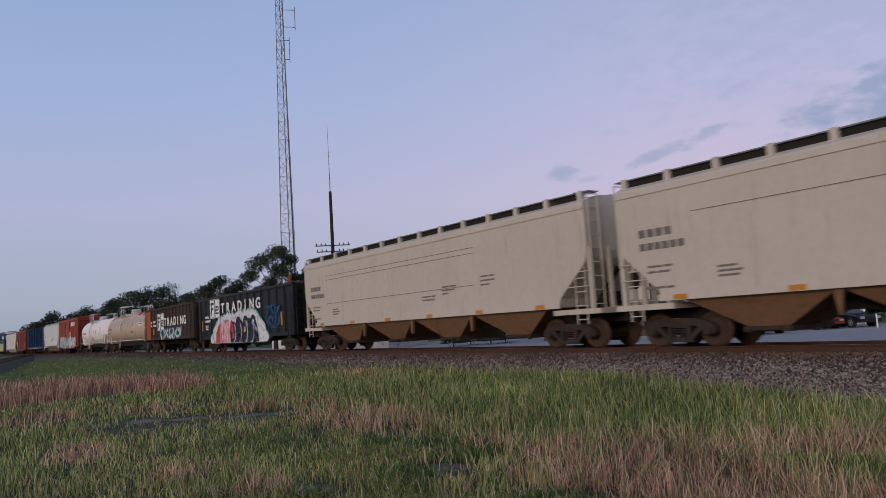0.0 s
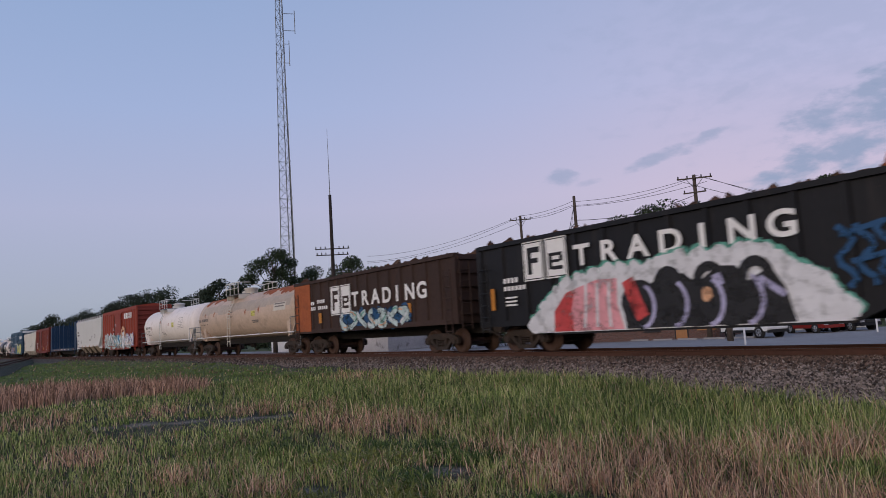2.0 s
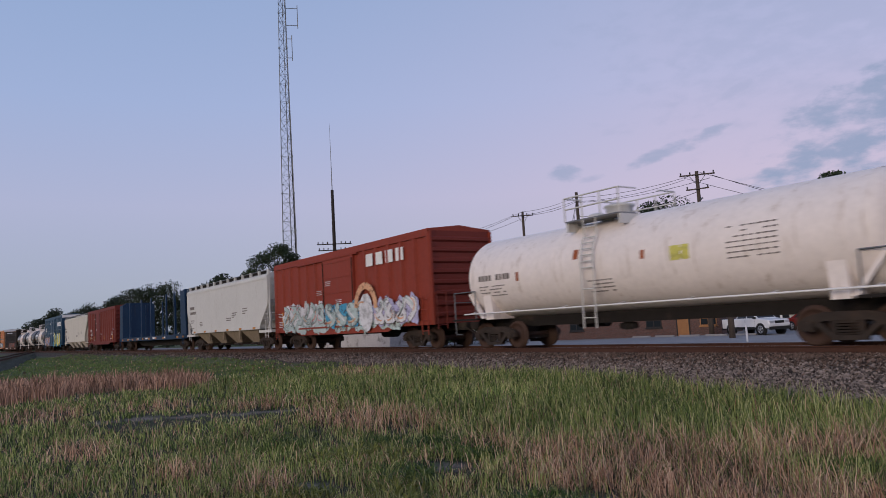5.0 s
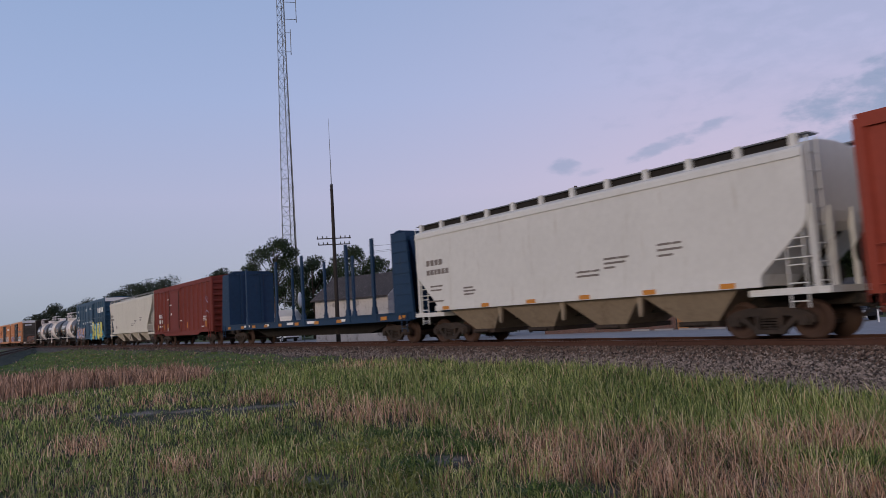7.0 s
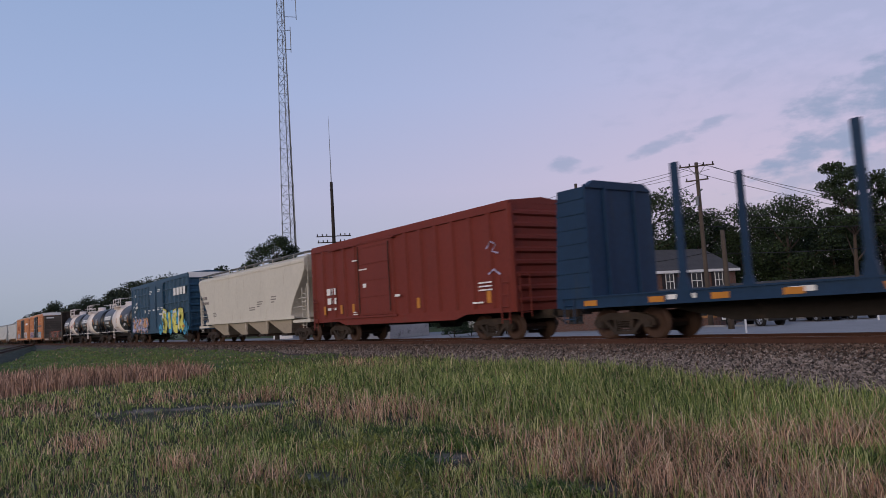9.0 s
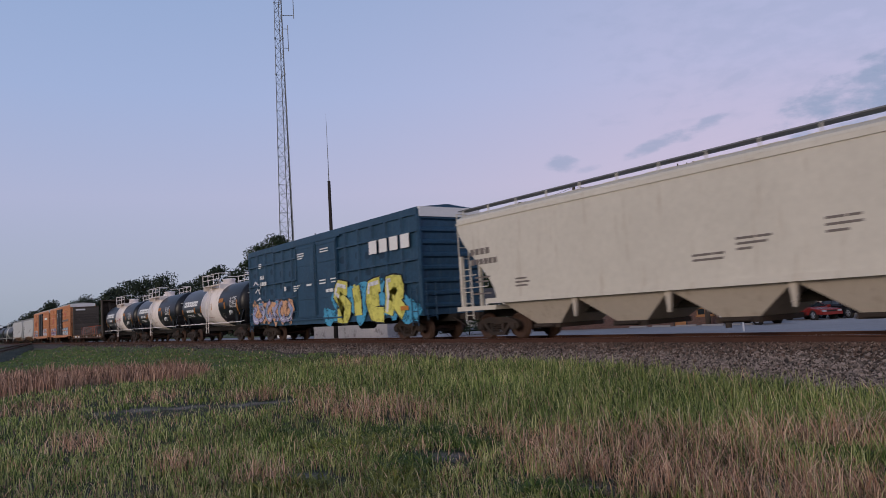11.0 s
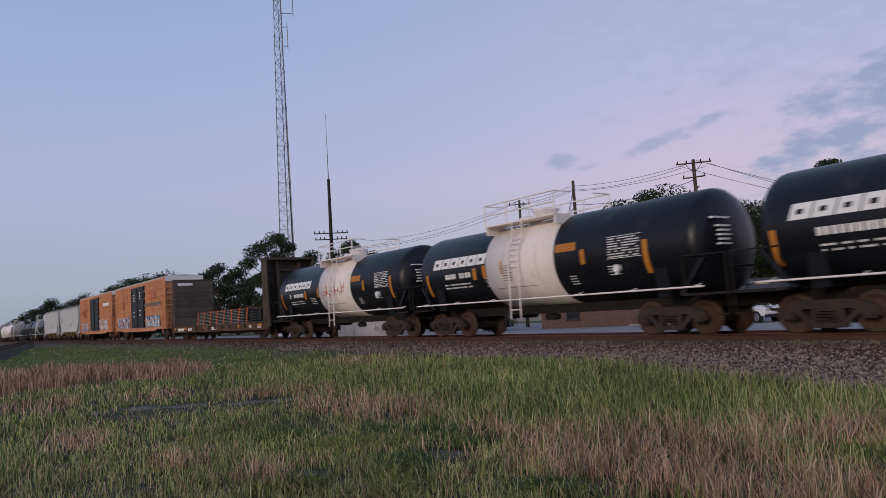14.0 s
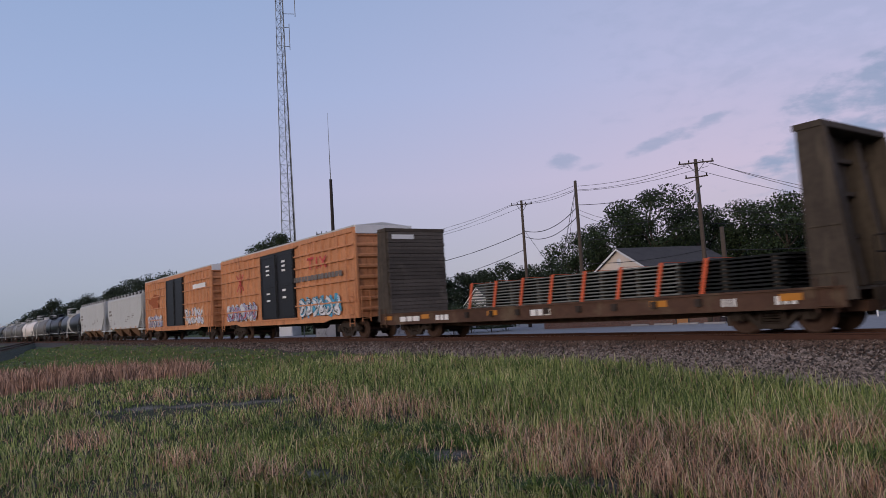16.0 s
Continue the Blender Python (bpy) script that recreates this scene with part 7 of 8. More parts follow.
def build_buildings():
    # cream gabled house: the gable faces the track, the brick front faces +x
    d = 72.0
    c = Vector((*spot(51.94, d), 0))
    v = Vector((-math.cos(radians(51.94)), math.sin(radians(51.94)), 0))
    r = Vector((v.y, -v.x, 0))
    u = (r * 0.80 + v * 0.60).normalized()
    # the gable runs to the other side of the corner, so the long wall is mirrored through frame_of
    eave, ridge = up(d, 0.0405), up(78, 0.0665)
    h = gable_house("house", "two-storey house with cream gable siding, brick front and dark shutters", c, u, 10.4, 9.6, -1.3, eave, ridge, "brickwork", "siding", "shingle",
                    windows=((1.75, 3.35, 1.0, 1.65), (4.85, 3.35, 1.3, 1.65), (7.75, 3.35, 1.0, 1.65), (1.3, 0.5, 1.15, 1.4), (7.0, 0.5, 1.15, 1.4)))
    part("gable_vent", Shape().turned([(-0.06, 0.0), (-0.06, 0.34), (0.0, 0.36)], (-0.05, 4.8, ridge + 1.3 - 1.25), 20, "x"), M["trim"], h, "round white gable vent")
    # low brick shop in front of it
    a, b = Vector((*spot(43.6, 66.0), 0)), Vector((*spot(56.7, 60.5), 0))
    u2 = (b - a).normalized()
    L = (b - a).length
    s = thing("brick_shop", "low brown brick building with a flat roof", "building", m=frame_of((a.x, a.y, -1.25), u2))
    top = 2.75
    part("wall", Shape().box(0, L, 0, 0.25, -0.2, top), M["brickwork"], s)
    part("wall", Shape().box(0, L, 6.75, 7.0, -0.2, top), M["brickwork"], s)
    part("wall", Shape().box(0, 0.25, 0.25, 6.75, -0.2, top), M["brickwork"], s)
    part("wall", Shape().box(L - 0.25, L, 0.25, 6.75, -0.2, top), M["brickwork"], s)
    part("roof", Shape().prism([(-0.3, top), (7.3, top), (7.3, top + 0.12), (3.5, top + 0.55), (-0.3, top + 0.12)], "x", -0.3, L + 0.3), M["shingle"], s)
    part("fascia", Shape().box(-0.3, L + 0.3, -0.34, -0.30, top - 0.1, top + 0.14), M["shutter"], s)
    for x in (L - 6.0, L - 1.6, 2.5):
        window_part(s, x, 0, 0.85, 1.3, 1.15, -1, mat="shutter" if x != L - 1.6 else "door_wood")
    dr = part("door", Shape().box(L - 3.4, L - 2.5, -0.04, 0.0, 0, 2.1), M["door_wood"], s, "varnished wooden door")
    part("door_frame", Shape().box(L - 3.5, L - 3.4, -0.06, 0.0, 0, 2.2).box(L - 2.5, L - 2.4, -0.06, 0.0, 0, 2.2).box(L - 3.5, L - 2.4, -0.06, 0, 2.1, 2.2), M["shutter"], dr)
    part("step", Shape().box(L - 3.7, L - 2.2, -0.9, 0, -0.2, 0.10), M["concrete"], s)
    # pale long building with a porch behind the parked cars
    a, b = Vector((*spot(57.2, 71.0), 0)), Vector((*spot(66.2, 71.0), 0))
    u3 = (b - a).normalized()
    L = (b - a).length
    s = thing("pale_store", "pale grey single-storey building with a porch on posts", "building", m=frame_of((a.x, a.y, -1.3), u3))
    part("wall", Shape().box(0, L, 0, 0.2, -0.2, 2.5), M["grey_wall"], s)
    part("wall", Shape().box(0, L, 7.8, 8.0, -0.2, 2.5), M["grey_wall"], s)
    part("wall", Shape().box(0, 0.2, 0.2, 7.8, -0.2, 2.5), M["grey_wall"], s)
    part("wall", Shape().box(L - 0.2, L, 0.2, 7.8, -0.2, 2.5), M["grey_wall"], s)
    part("roof", Shape().prism([(-2.2, 2.35), (4.0, 3.5), (8.4, 2.5), (8.4, 2.62), (4.0, 3.64), (-2.2, 2.49)], "x", -0.4, L + 0.4), M["shingle"], s)
    for i in range(6):
        part("porch_post", Shape().box(0.2 + i * (L - 0.5) / 5, 0.32 + i * (L - 0.5) / 5, -1.9, -1.78, -0.1, 2.4), M["trim"], s)
    for x, w in ((1.0, 1.6), (3.6, 1.6), (8.2, 1.4)):
        window_part(s, x, 0, 0.9, w, 1.2, -1)
    part("door", Shape().box(6.3, 7.25, -0.05, 0, 0, 2.05), M["shutter"], s, "dark door")
    # weathered gabled shed
    d = 75.0
    c = Vector((*spot(31.3, d), 0))
    v = Vector((-math.cos(radians(31.3)), math.sin(radians(31.3)), 0))
    r = Vector((v.y, -v.x, 0))
    g = (r * 0.66 + v * 0.75).normalized()
    lw = (r * -0.75 + v * 0.66).normalized()
    # the long wall starts at its far end, so that the gable closes its near end
    far = c + lw * 11.0
    old_barn(c, g, lw, 6.6, 11.0, -1.1, up(d, 0.0365), up(77, 0.0657))
    # two more houses between the trees
    for hd, dd, uang, eave_s, ridge_s, ln, wd, lab in ((39.6, 100, 30, 0.008, 0.030, 9, 7, "far white house with a dark roof"), (44.9, 104, 36, 0.004, 0.0215, 6, 5, "small far house with a white gable")):
        c = Vector((*spot(hd, dd), 0))
        v = Vector((-math.cos(radians(hd)), math.sin(radians(hd)), 0))
        r = Vector((v.y, -v.x, 0))
        u = (r * 0.85 + v * 0.53).normalized()
        gable_house("house", lab, c, u, ln, wd, -1.3, up(dd, eave_s), up(dd, ridge_s), "grey_wall", "trim", "shingle", boards=False, end_windows=((2.6, 1.6, 0.9, 1.1),))
    # white hut near the tower
    x, y = spot(22.3, 108.0)
    gable_house("hut", "small white equipment hut near the tower", (x, y), (0.8, 0.6), 3.2, 2.6, -1.2, up(108, 0.012), up(108, 0.020), "trim", "trim", "grey_wall", boards=False, over=0.1)


def old_barn(c, g, lw, width, length, z0, eave, ridge):
    """A weathered board shed: gable wall along g from the corner c, long wall along lw."""
    h = thing("wooden_shed", "weathered grey-white board shed with a stained gable roof", "shed", m=frame_of((c.x, c.y, z0), g))
    e, r = eave - z0, ridge - z0
    part("gable_wall", Shape().prism([(0, -0.2), (width, -0.2), (width, e), (width / 2, r - 0.05), (0, e)], "y", 0, 0.15), M["old_board"], h)
    part("gable_wall", Shape().prism([(0, -0.2), (width, -0.2), (width, e), (width / 2, r - 0.05), (0, e)], "y", length - 0.15, length), M["old_board"], h)
    part("wall", Shape().box(0.003, 0.15, 0.15, length - 0.15, -0.2, e), M["old_board"], h)
    part("wall", Shape().box(width - 0.15, width - 0.003, 0.15, length - 0.15, -0.2, e), M["old_board"], h)
    z = 0.0
    i = 0
    while z < e:
        part("board", Shape().add([(0, 0, z), (width, 0, z), (width, 0, z + 0.26), (0, 0, z + 0.26), (0, -0.05, z), (width, -0.05, z), (width, -0.015, z + 0.26), (0, -0.015, z + 0.26)], [(4, 5, 6, 7), (0, 1, 5, 4), (3, 7, 6, 2), (0, 4, 7, 3), (1, 2, 6, 5)]), M["old_board"], h)
        z += 0.26
        i += 1
    n = 24
    for i in range(n):
        a, b = width * i / n + 0.01, width * (i + 1) / n - 0.01
        m_ = (a + b) / 2
        zt = e + (r - e) * (1 - abs(m_ - width / 2) / (width / 2)) - 0.08
        if zt > e + 0.1:
            part("upright_board", Shape().box(a, b, -0.06, -0.003, e - 0.05, zt), M["old_board"], h)
    k = (r - e) / (width / 2)
    o = 0.4
    part("roof", Shape().prism([(-o, e - k * o), (width / 2, r), (width + o, e - k * o), (width + o, e - k * o + 0.14), (width / 2, r + 0.16), (-o, e - k * o + 0.14)], "y", -0.35, length + 0.3), M["old_roof"], h)
    part("barge_board", Shape().prism([(-o, e - k * o - 0.1), (width / 2, r - 0.12), (width + o, e - k * o - 0.1), (width + o, e - k * o + 0.1), (width / 2, r + 0.1), (-o, e - k * o + 0.1)], "y", -0.40, -0.355), M["old_board"], h)
    part("small_window", Shape().box(width * 0.42, width * 0.62, -0.09, -0.05, 1.9, 2.5), M["shutter"], h)


build_buildings()


# ---- parked cars and small things on the lot ----
def car_body(name, label, heading, d, turn, paint, width, profile, cabin, windows, wheel_r, axles, cladding=False):
    """A vehicle facing +x: rounded body, tapered cabin with separate panes, wheels with spoked rims, lights, mirrors."""
    x, y = spot(heading, d)
    t = thing(name, label, "car", "parked cars", m=pose(x, y, ground_z(x, y) + 0.035, 0, 0, turn))
    half = width / 2
    soften(part("body", Shape().prism(profile, "y", -half, half), M[paint], t), 0.08, 3)
    lo, top = min(p[1] for p in cabin), max(p[1] for p in cabin)

    def side_y(z):
        return (half - 0.07) * (1 - 0.16 * (z - lo) / (top - lo))

    n = len(cabin)
    shell = Shape().add([(a, k * side_y(z), z) for k in (-1, 1) for a, z in cabin], [(i, (i + 1) % n, n + (i + 1) % n, n + i) for i in range(n)] + [tuple(range(n - 1, -1, -1)), tuple(range(n, 2 * n))])
    soften(part("cabin", shell, M[paint], t), 0.04, 2)
    for k in (-1, 1):
        for w in windows:
            s = Shape().add([(a, k * (side_y(z) + 0.006), z) for a, z in w], [tuple(range(len(w)))])
            part("side_window", s, M["glass"], t, "dark side window")
    # windscreen and rear window lie on the sloping ends of the cabin
    ends = ((cabin[1], cabin[2], 0.008), (cabin[0], cabin[-1], -0.008))
    for (xa, za), (xb, zb), o in ends:
        q = [(xa + (xb - xa) * f + o, g * side_y(za + (zb - za) * f), za + (zb - za) * f + 0.008) for f, g in ((0.12, -0.88), (0.12, 0.88), (0.90, 0.86), (0.90, -0.86))]
        part("windscreen" if o > 0 else "rear_window", Shape().add(q, [(0, 1, 2, 3)]), M["glass"], t, "dark glass")
    for ax in axles:
        for k in (-1, 1):
            yo = k * (half + 0.01)
            w = part("wheel", Shape().turned([(0, 0.0), (0, wheel_r * 0.72), (k * 0.012, wheel_r * 0.8), (0, wheel_r), (-k * 0.22, wheel_r), (-k * 0.22, 0.0)], (ax, yo, wheel_r), 24, "y"), M["tyre"], t)
            rim = Shape().turned([(k * 0.004, wheel_r * 0.56), (k * 0.018, wheel_r * 0.64), (k * 0.004, wheel_r * 0.70)], (ax, yo, wheel_r), 24, "y")
            rim.turned([(k * 0.02, 0.0), (k * 0.018, wheel_r * 0.18), (k * 0.006, wheel_r * 0.2)], (ax, yo, wheel_r), 12, "y")
            for i in range(5):
                a = 2 * math.pi * i / 5 + 0.3
                rim.tube((ax, yo + k * 0.012, wheel_r), (ax + 0.62 * wheel_r * math.cos(a), yo + k * 0.012, wheel_r + 0.62 * wheel_r * math.sin(a)), 0.036, 5)
            part("rim", rim, M["chrome"], w, "spoked alloy rim")
            part("wheel_arch", Shape().turned([(k * 0.004, wheel_r * 1.0), (k * 0.004, wheel_r * 1.17), (-k * 0.2, wheel_r * 1.17)], (ax, yo, wheel_r), 24, "y"), M["tyre"], t)
    xf, xr = max(p[0] for p in profile), min(p[0] for p in profile)
    hood = max(z for a, z in profile if a > xf - 0.5)
    for k in (-1, 1):
        part("headlight", Shape().box(xf - 0.14, xf + 0.012, k * half * 0.72 - 0.17, k * half * 0.72 + 0.17, hood - 0.24, hood - 0.07), M["chrome"], t, "clear headlight")
        part("tail_light", Shape().box(xr - 0.012, xr + 0.10, k * half * 0.86 - 0.08, k * half * 0.86 + 0.08, hood - 0.22, hood + 0.04), M["red_spray"], t, "red tail light")
        part("mirror", Shape().box(cabin[1][0] - 0.28, cabin[1][0] - 0.10, k * (half + 0.08) - 0.09, k * (half + 0.08) + 0.09, lo + 0.02, lo + 0.16), M["tyre"] if cladding else M[paint], t)
    part("grille", Shape().box(xf - 0.06, xf + 0.014, -half * 0.42, half * 0.42, hood - 0.26, hood - 0.08), M["tyre"], t, "dark grille")
    part("bumper", Shape().box(xf - 0.10, xf + 0.07, -half + 0.06, half - 0.06, 0.36, 0.58), M["tyre"] if cladding else M[paint], t)
    part("rear_bumper", Shape().box(xr - 0.08, xr + 0.10, -half + 0.06, half - 0.06, 0.40, 0.60), M["tyre"] if cladding else M[paint], t)
    if cladding:
        part("sill_cladding", Shape().box(axles[0] + wheel_r * 1.2, axles[1] - wheel_r * 1.2, -half - 0.012, half + 0.012, 0.40, 0.58), M["tyre"], t, "dark lower cladding")
    for k in (-1, 1):
        for xs in (cabin[1][0] - 0.25, (cabin[0][0] + cabin[1][0]) / 2 - 0.1):
            part("door_seam", Shape().box(xs, xs + 0.012, k * half - 0.004, k * half + 0.004, 0.52, lo - 0.03), M["tyre"], t)
    return t


SPORT = [(-2.45, 0.46), (2.35, 0.46), (2.46, 0.72), (2.36, 1.06), (1.25, 1.17), (-0.85, 1.17), (-2.45, 1.17)]
car_body("pickup", "white four-door sport pickup parked on the lot", 59.0, 57.6, -18, "car_white", 1.85, SPORT, [(-0.95, 1.14), (1.30, 1.14), (0.62, 1.72), (-0.78, 1.74)], [[(-0.80, 1.20), (0.12, 1.20), (0.12, 1.64), (-0.70, 1.64)], [(0.20, 1.20), (1.05, 1.20), (0.58, 1.63), (0.20, 1.64)]], 0.39, (-1.5, 1.58), True)
COUPE = [(-2.25, 0.34), (2.2, 0.34), (2.32, 0.58), (2.18, 0.78), (0.95, 0.92), (-1.45, 0.98), (-2.28, 0.94)]
car_body("coupe", "dark red coupe parked beside the pickup", 62.85, 62.0, -24, "car_red", 1.82, COUPE, [(-1.70, 0.94), (1.05, 0.90), (0.22, 1.32), (-0.80, 1.34)], [[(-1.15, 0.99), (-0.30, 0.98), (-0.30, 1.27), (-0.72, 1.28)], [(-0.22, 0.98), (0.78, 0.95), (0.18, 1.26), (-0.22, 1.27)]], 0.33, (-1.35, 1.42))
SEDAN = [(-2.4, 0.35), (2.36, 0.35), (2.46, 0.62), (2.32, 0.86), (1.1, 1.00), (-1.6, 1.06), (-2.42, 1.00)]
car_body("sedan", "black sedan parked at the end of the row", 65.0, 63.2, -26, "car_black", 1.86, SEDAN, [(-1.95, 1.02), (1.15, 0.98), (0.35, 1.44), (-1.05, 1.46)], [[(-1.35, 1.07), (-0.35, 1.06), (-0.35, 1.39), (-0.98, 1.40)], [(-0.27, 1.06), (0.85, 1.03), (0.30, 1.37), (-0.27, 1.39)]], 0.35, (-1.45, 1.50))
for hd, dd in ((58.39, 47.0), (66.8, 58.0), (67.4, 57.0), (69.0, 56.0)):
    x, y = spot(hd, dd)
    p = thing("bollard", "thin white marker post at the lot's edge", "bollard", "marker posts", m=pose(x, y, ground_z(x, y)))
    part("post", Shape().tube((0, 0, -0.1), (0, 0, 1.0), 0.06, 10).tube((0, 0, 1.0), (0, 0, 1.04), 0.06, 10, 0.02), M["trim"], p)

for i in range(6):
    x, y = -41.5 + 2.3 * i, 48.2 + 0.06 * i
    w = thing("wheel_stop", "low pale concrete wheel stop before the brick building", "wheel stop", "wheel stops", m=pose(x, y, ground_z(x, y) + 0.03))
    part("block", Shape().prism([(-0.09, 0), (0.09, 0), (0.06, 0.13), (-0.06, 0.13)], "x", -0.9, 0.9), M["concrete"], w)
PICKUP = [(-2.85, 0.55), (2.78, 0.55), (2.90, 0.85), (2.80, 1.18), (1.35, 1.28), (-0.75, 1.28), (-2.88, 1.28)]
passing = car_body("pickup", "white crew-cab pickup driving along the street", 47.5, 55.0, 180, "car_white", 2.0, PICKUP, [(-0.85, 1.25), (1.50, 1.25), (0.75, 1.88), (-0.70, 1.90)], [[(-0.70, 1.32), (0.20, 1.32), (0.20, 1.80), (-0.60, 1.81)], [(0.28, 1.32), (1.25, 1.32), (0.70, 1.78), (0.28, 1.80)]], 0.41, (-1.8, 1.85), True)

x, y = spot(24.6, 72.0)
dish = thing("satellite_dish", "white satellite dish on a post", "satellite dish", m=pose(x, y, ground_z(x, y), 0, 0, -40))
zd = up(72, 0.034) - ground_z(x, y)
part("bowl", Shape().turned([(0.0, 0.0), (-0.03, 0.3), (-0.12, 0.6), (-0.2, 0.78), (-0.22, 0.78), (-0.14, 0.6), (-0.05, 0.3), (-0.02, 0.0)], (0, 0, zd), 28, "y"), M["trim"], dish)
part("post", Shape().tube((0, 0.1, -0.1), (0, 0.1, zd), 0.05, 8), M["galv"], dish)
part("feed_arm", Shape().tube((0, -0.1, zd - 0.7), (0, -0.75, zd), 0.02, 6).tube((0, -0.8, zd - 0.03), (0, -0.68, zd + 0.05), 0.06, 8), M["galv"], dish)


# ---- trees ----
def tree(heading, d, top_slope, width, label, seed, leaves=2600, leaf=0.34, kind="round", trunk=None, mat="leaf", low=0.25):
    x, y = spot(heading, d)
    z0 = ground_z(x, y)
    h = up(d, top_slope) - z0
    rng = np.random.default_rng(seed)
    rr = random.Random(seed)
    t = thing("tree", label, "tree", "trees", m=pose(x, y, z0))
    tr = trunk or h * 0.022
    s = Shape()
    pts = [Vector((rr.uniform(-0.2, 0.2) * i * 0.4, rr.uniform(-0.2, 0.2) * i * 0.4, h * 0.85 * i / 5 - (0.2 if i == 0 else 0))) for i in range(6)]
    s.path(pts, [tr * (1 - i * 0.17) for i in range(6)], 9)
    part("trunk", s, M["bark"], t)
    n = 15 if kind == "round" else 13
    centres, sizes = [], []
    limbs = Shape()
    for i in range(n):
        a = 2.4 * i + rr.uniform(-0.4, 0.4)
        if kind == "round":
            f = low + (0.93 - low) * (i + 0.5) / n
            reach = width / 2 * math.sin(math.pi * min(0.97, max(0.12, (f - low) / (1.04 - low) * 0.86 + 0.14))) ** 0.65 * rr.uniform(0.45, 0.95)
            size = width * rr.uniform(0.15, 0.25)
        else:
            f = 0.52 + 0.46 * (i + 0.5) / n
            reach = width / 2 * (1.15 - f) * 1.9 * rr.uniform(0.5, 1.0)
            size = width * rr.uniform(0.13, 0.2)
        c = Vector((reach * math.cos(a), reach * math.sin(a), h * f - size * 0.2))
        centres.append(c)
        sizes.append(size)
        k = min(4, int(f * 5))
        limbs.tube(pts[k].lerp(pts[min(5, k + 1)], 0.3) - Vector((0, 0, h * 0.06)), c, tr * 0.35, 5, 0.02)
    part("branching", limbs, M["bark"], t)
    m = int(leaves * 2.9)
    leaf = leaf * 0.50
    idx = rng.integers(0, n, m)
    C = np.array([tuple(c) for c in centres])[idx]
    S = np.array(sizes)[idx]
    dirs = rng.normal(0, 1, (m, 3))
    dirs /= np.linalg.norm(dirs, axis=1)[:, None]
    rad = rng.random(m) ** 0.45
    sq = 0.8 if kind == "round" else 0.5
    P = C + dirs * (S * rad)[:, None] * np.array([1.15, 1.15, sq])
    P[:, 2] = np.clip(P[:, 2], 0.4, h)
    e1 = rng.normal(0, 1, (m, 3))
    e1 /= np.linalg.norm(e1, axis=1)[:, None]
    e2 = np.cross(e1, dirs + rng.normal(0, 0.5, (m, 3)))
    e2 /= np.linalg.norm(e2, axis=1)[:, None] + 1e-9
    L1 = (leaf * rng.uniform(0.5, 1.2, m))[:, None]
    L2 = (leaf * rng.uniform(0.3, 0.7, m))[:, None]
    V = np.stack([P - e1 * L1, P + e2 * L2, P + e1 * L1, P - e2 * L2], 1).reshape(-1, 3)
    F = np.arange(m * 4).reshape(-1, 4)
    me = bpy.data.meshes.new("crown")
    me.from_pydata(V.tolist(), [], F.tolist())
    me.materials.append(M[mat])
    part("crown", me, None, t)
    return t


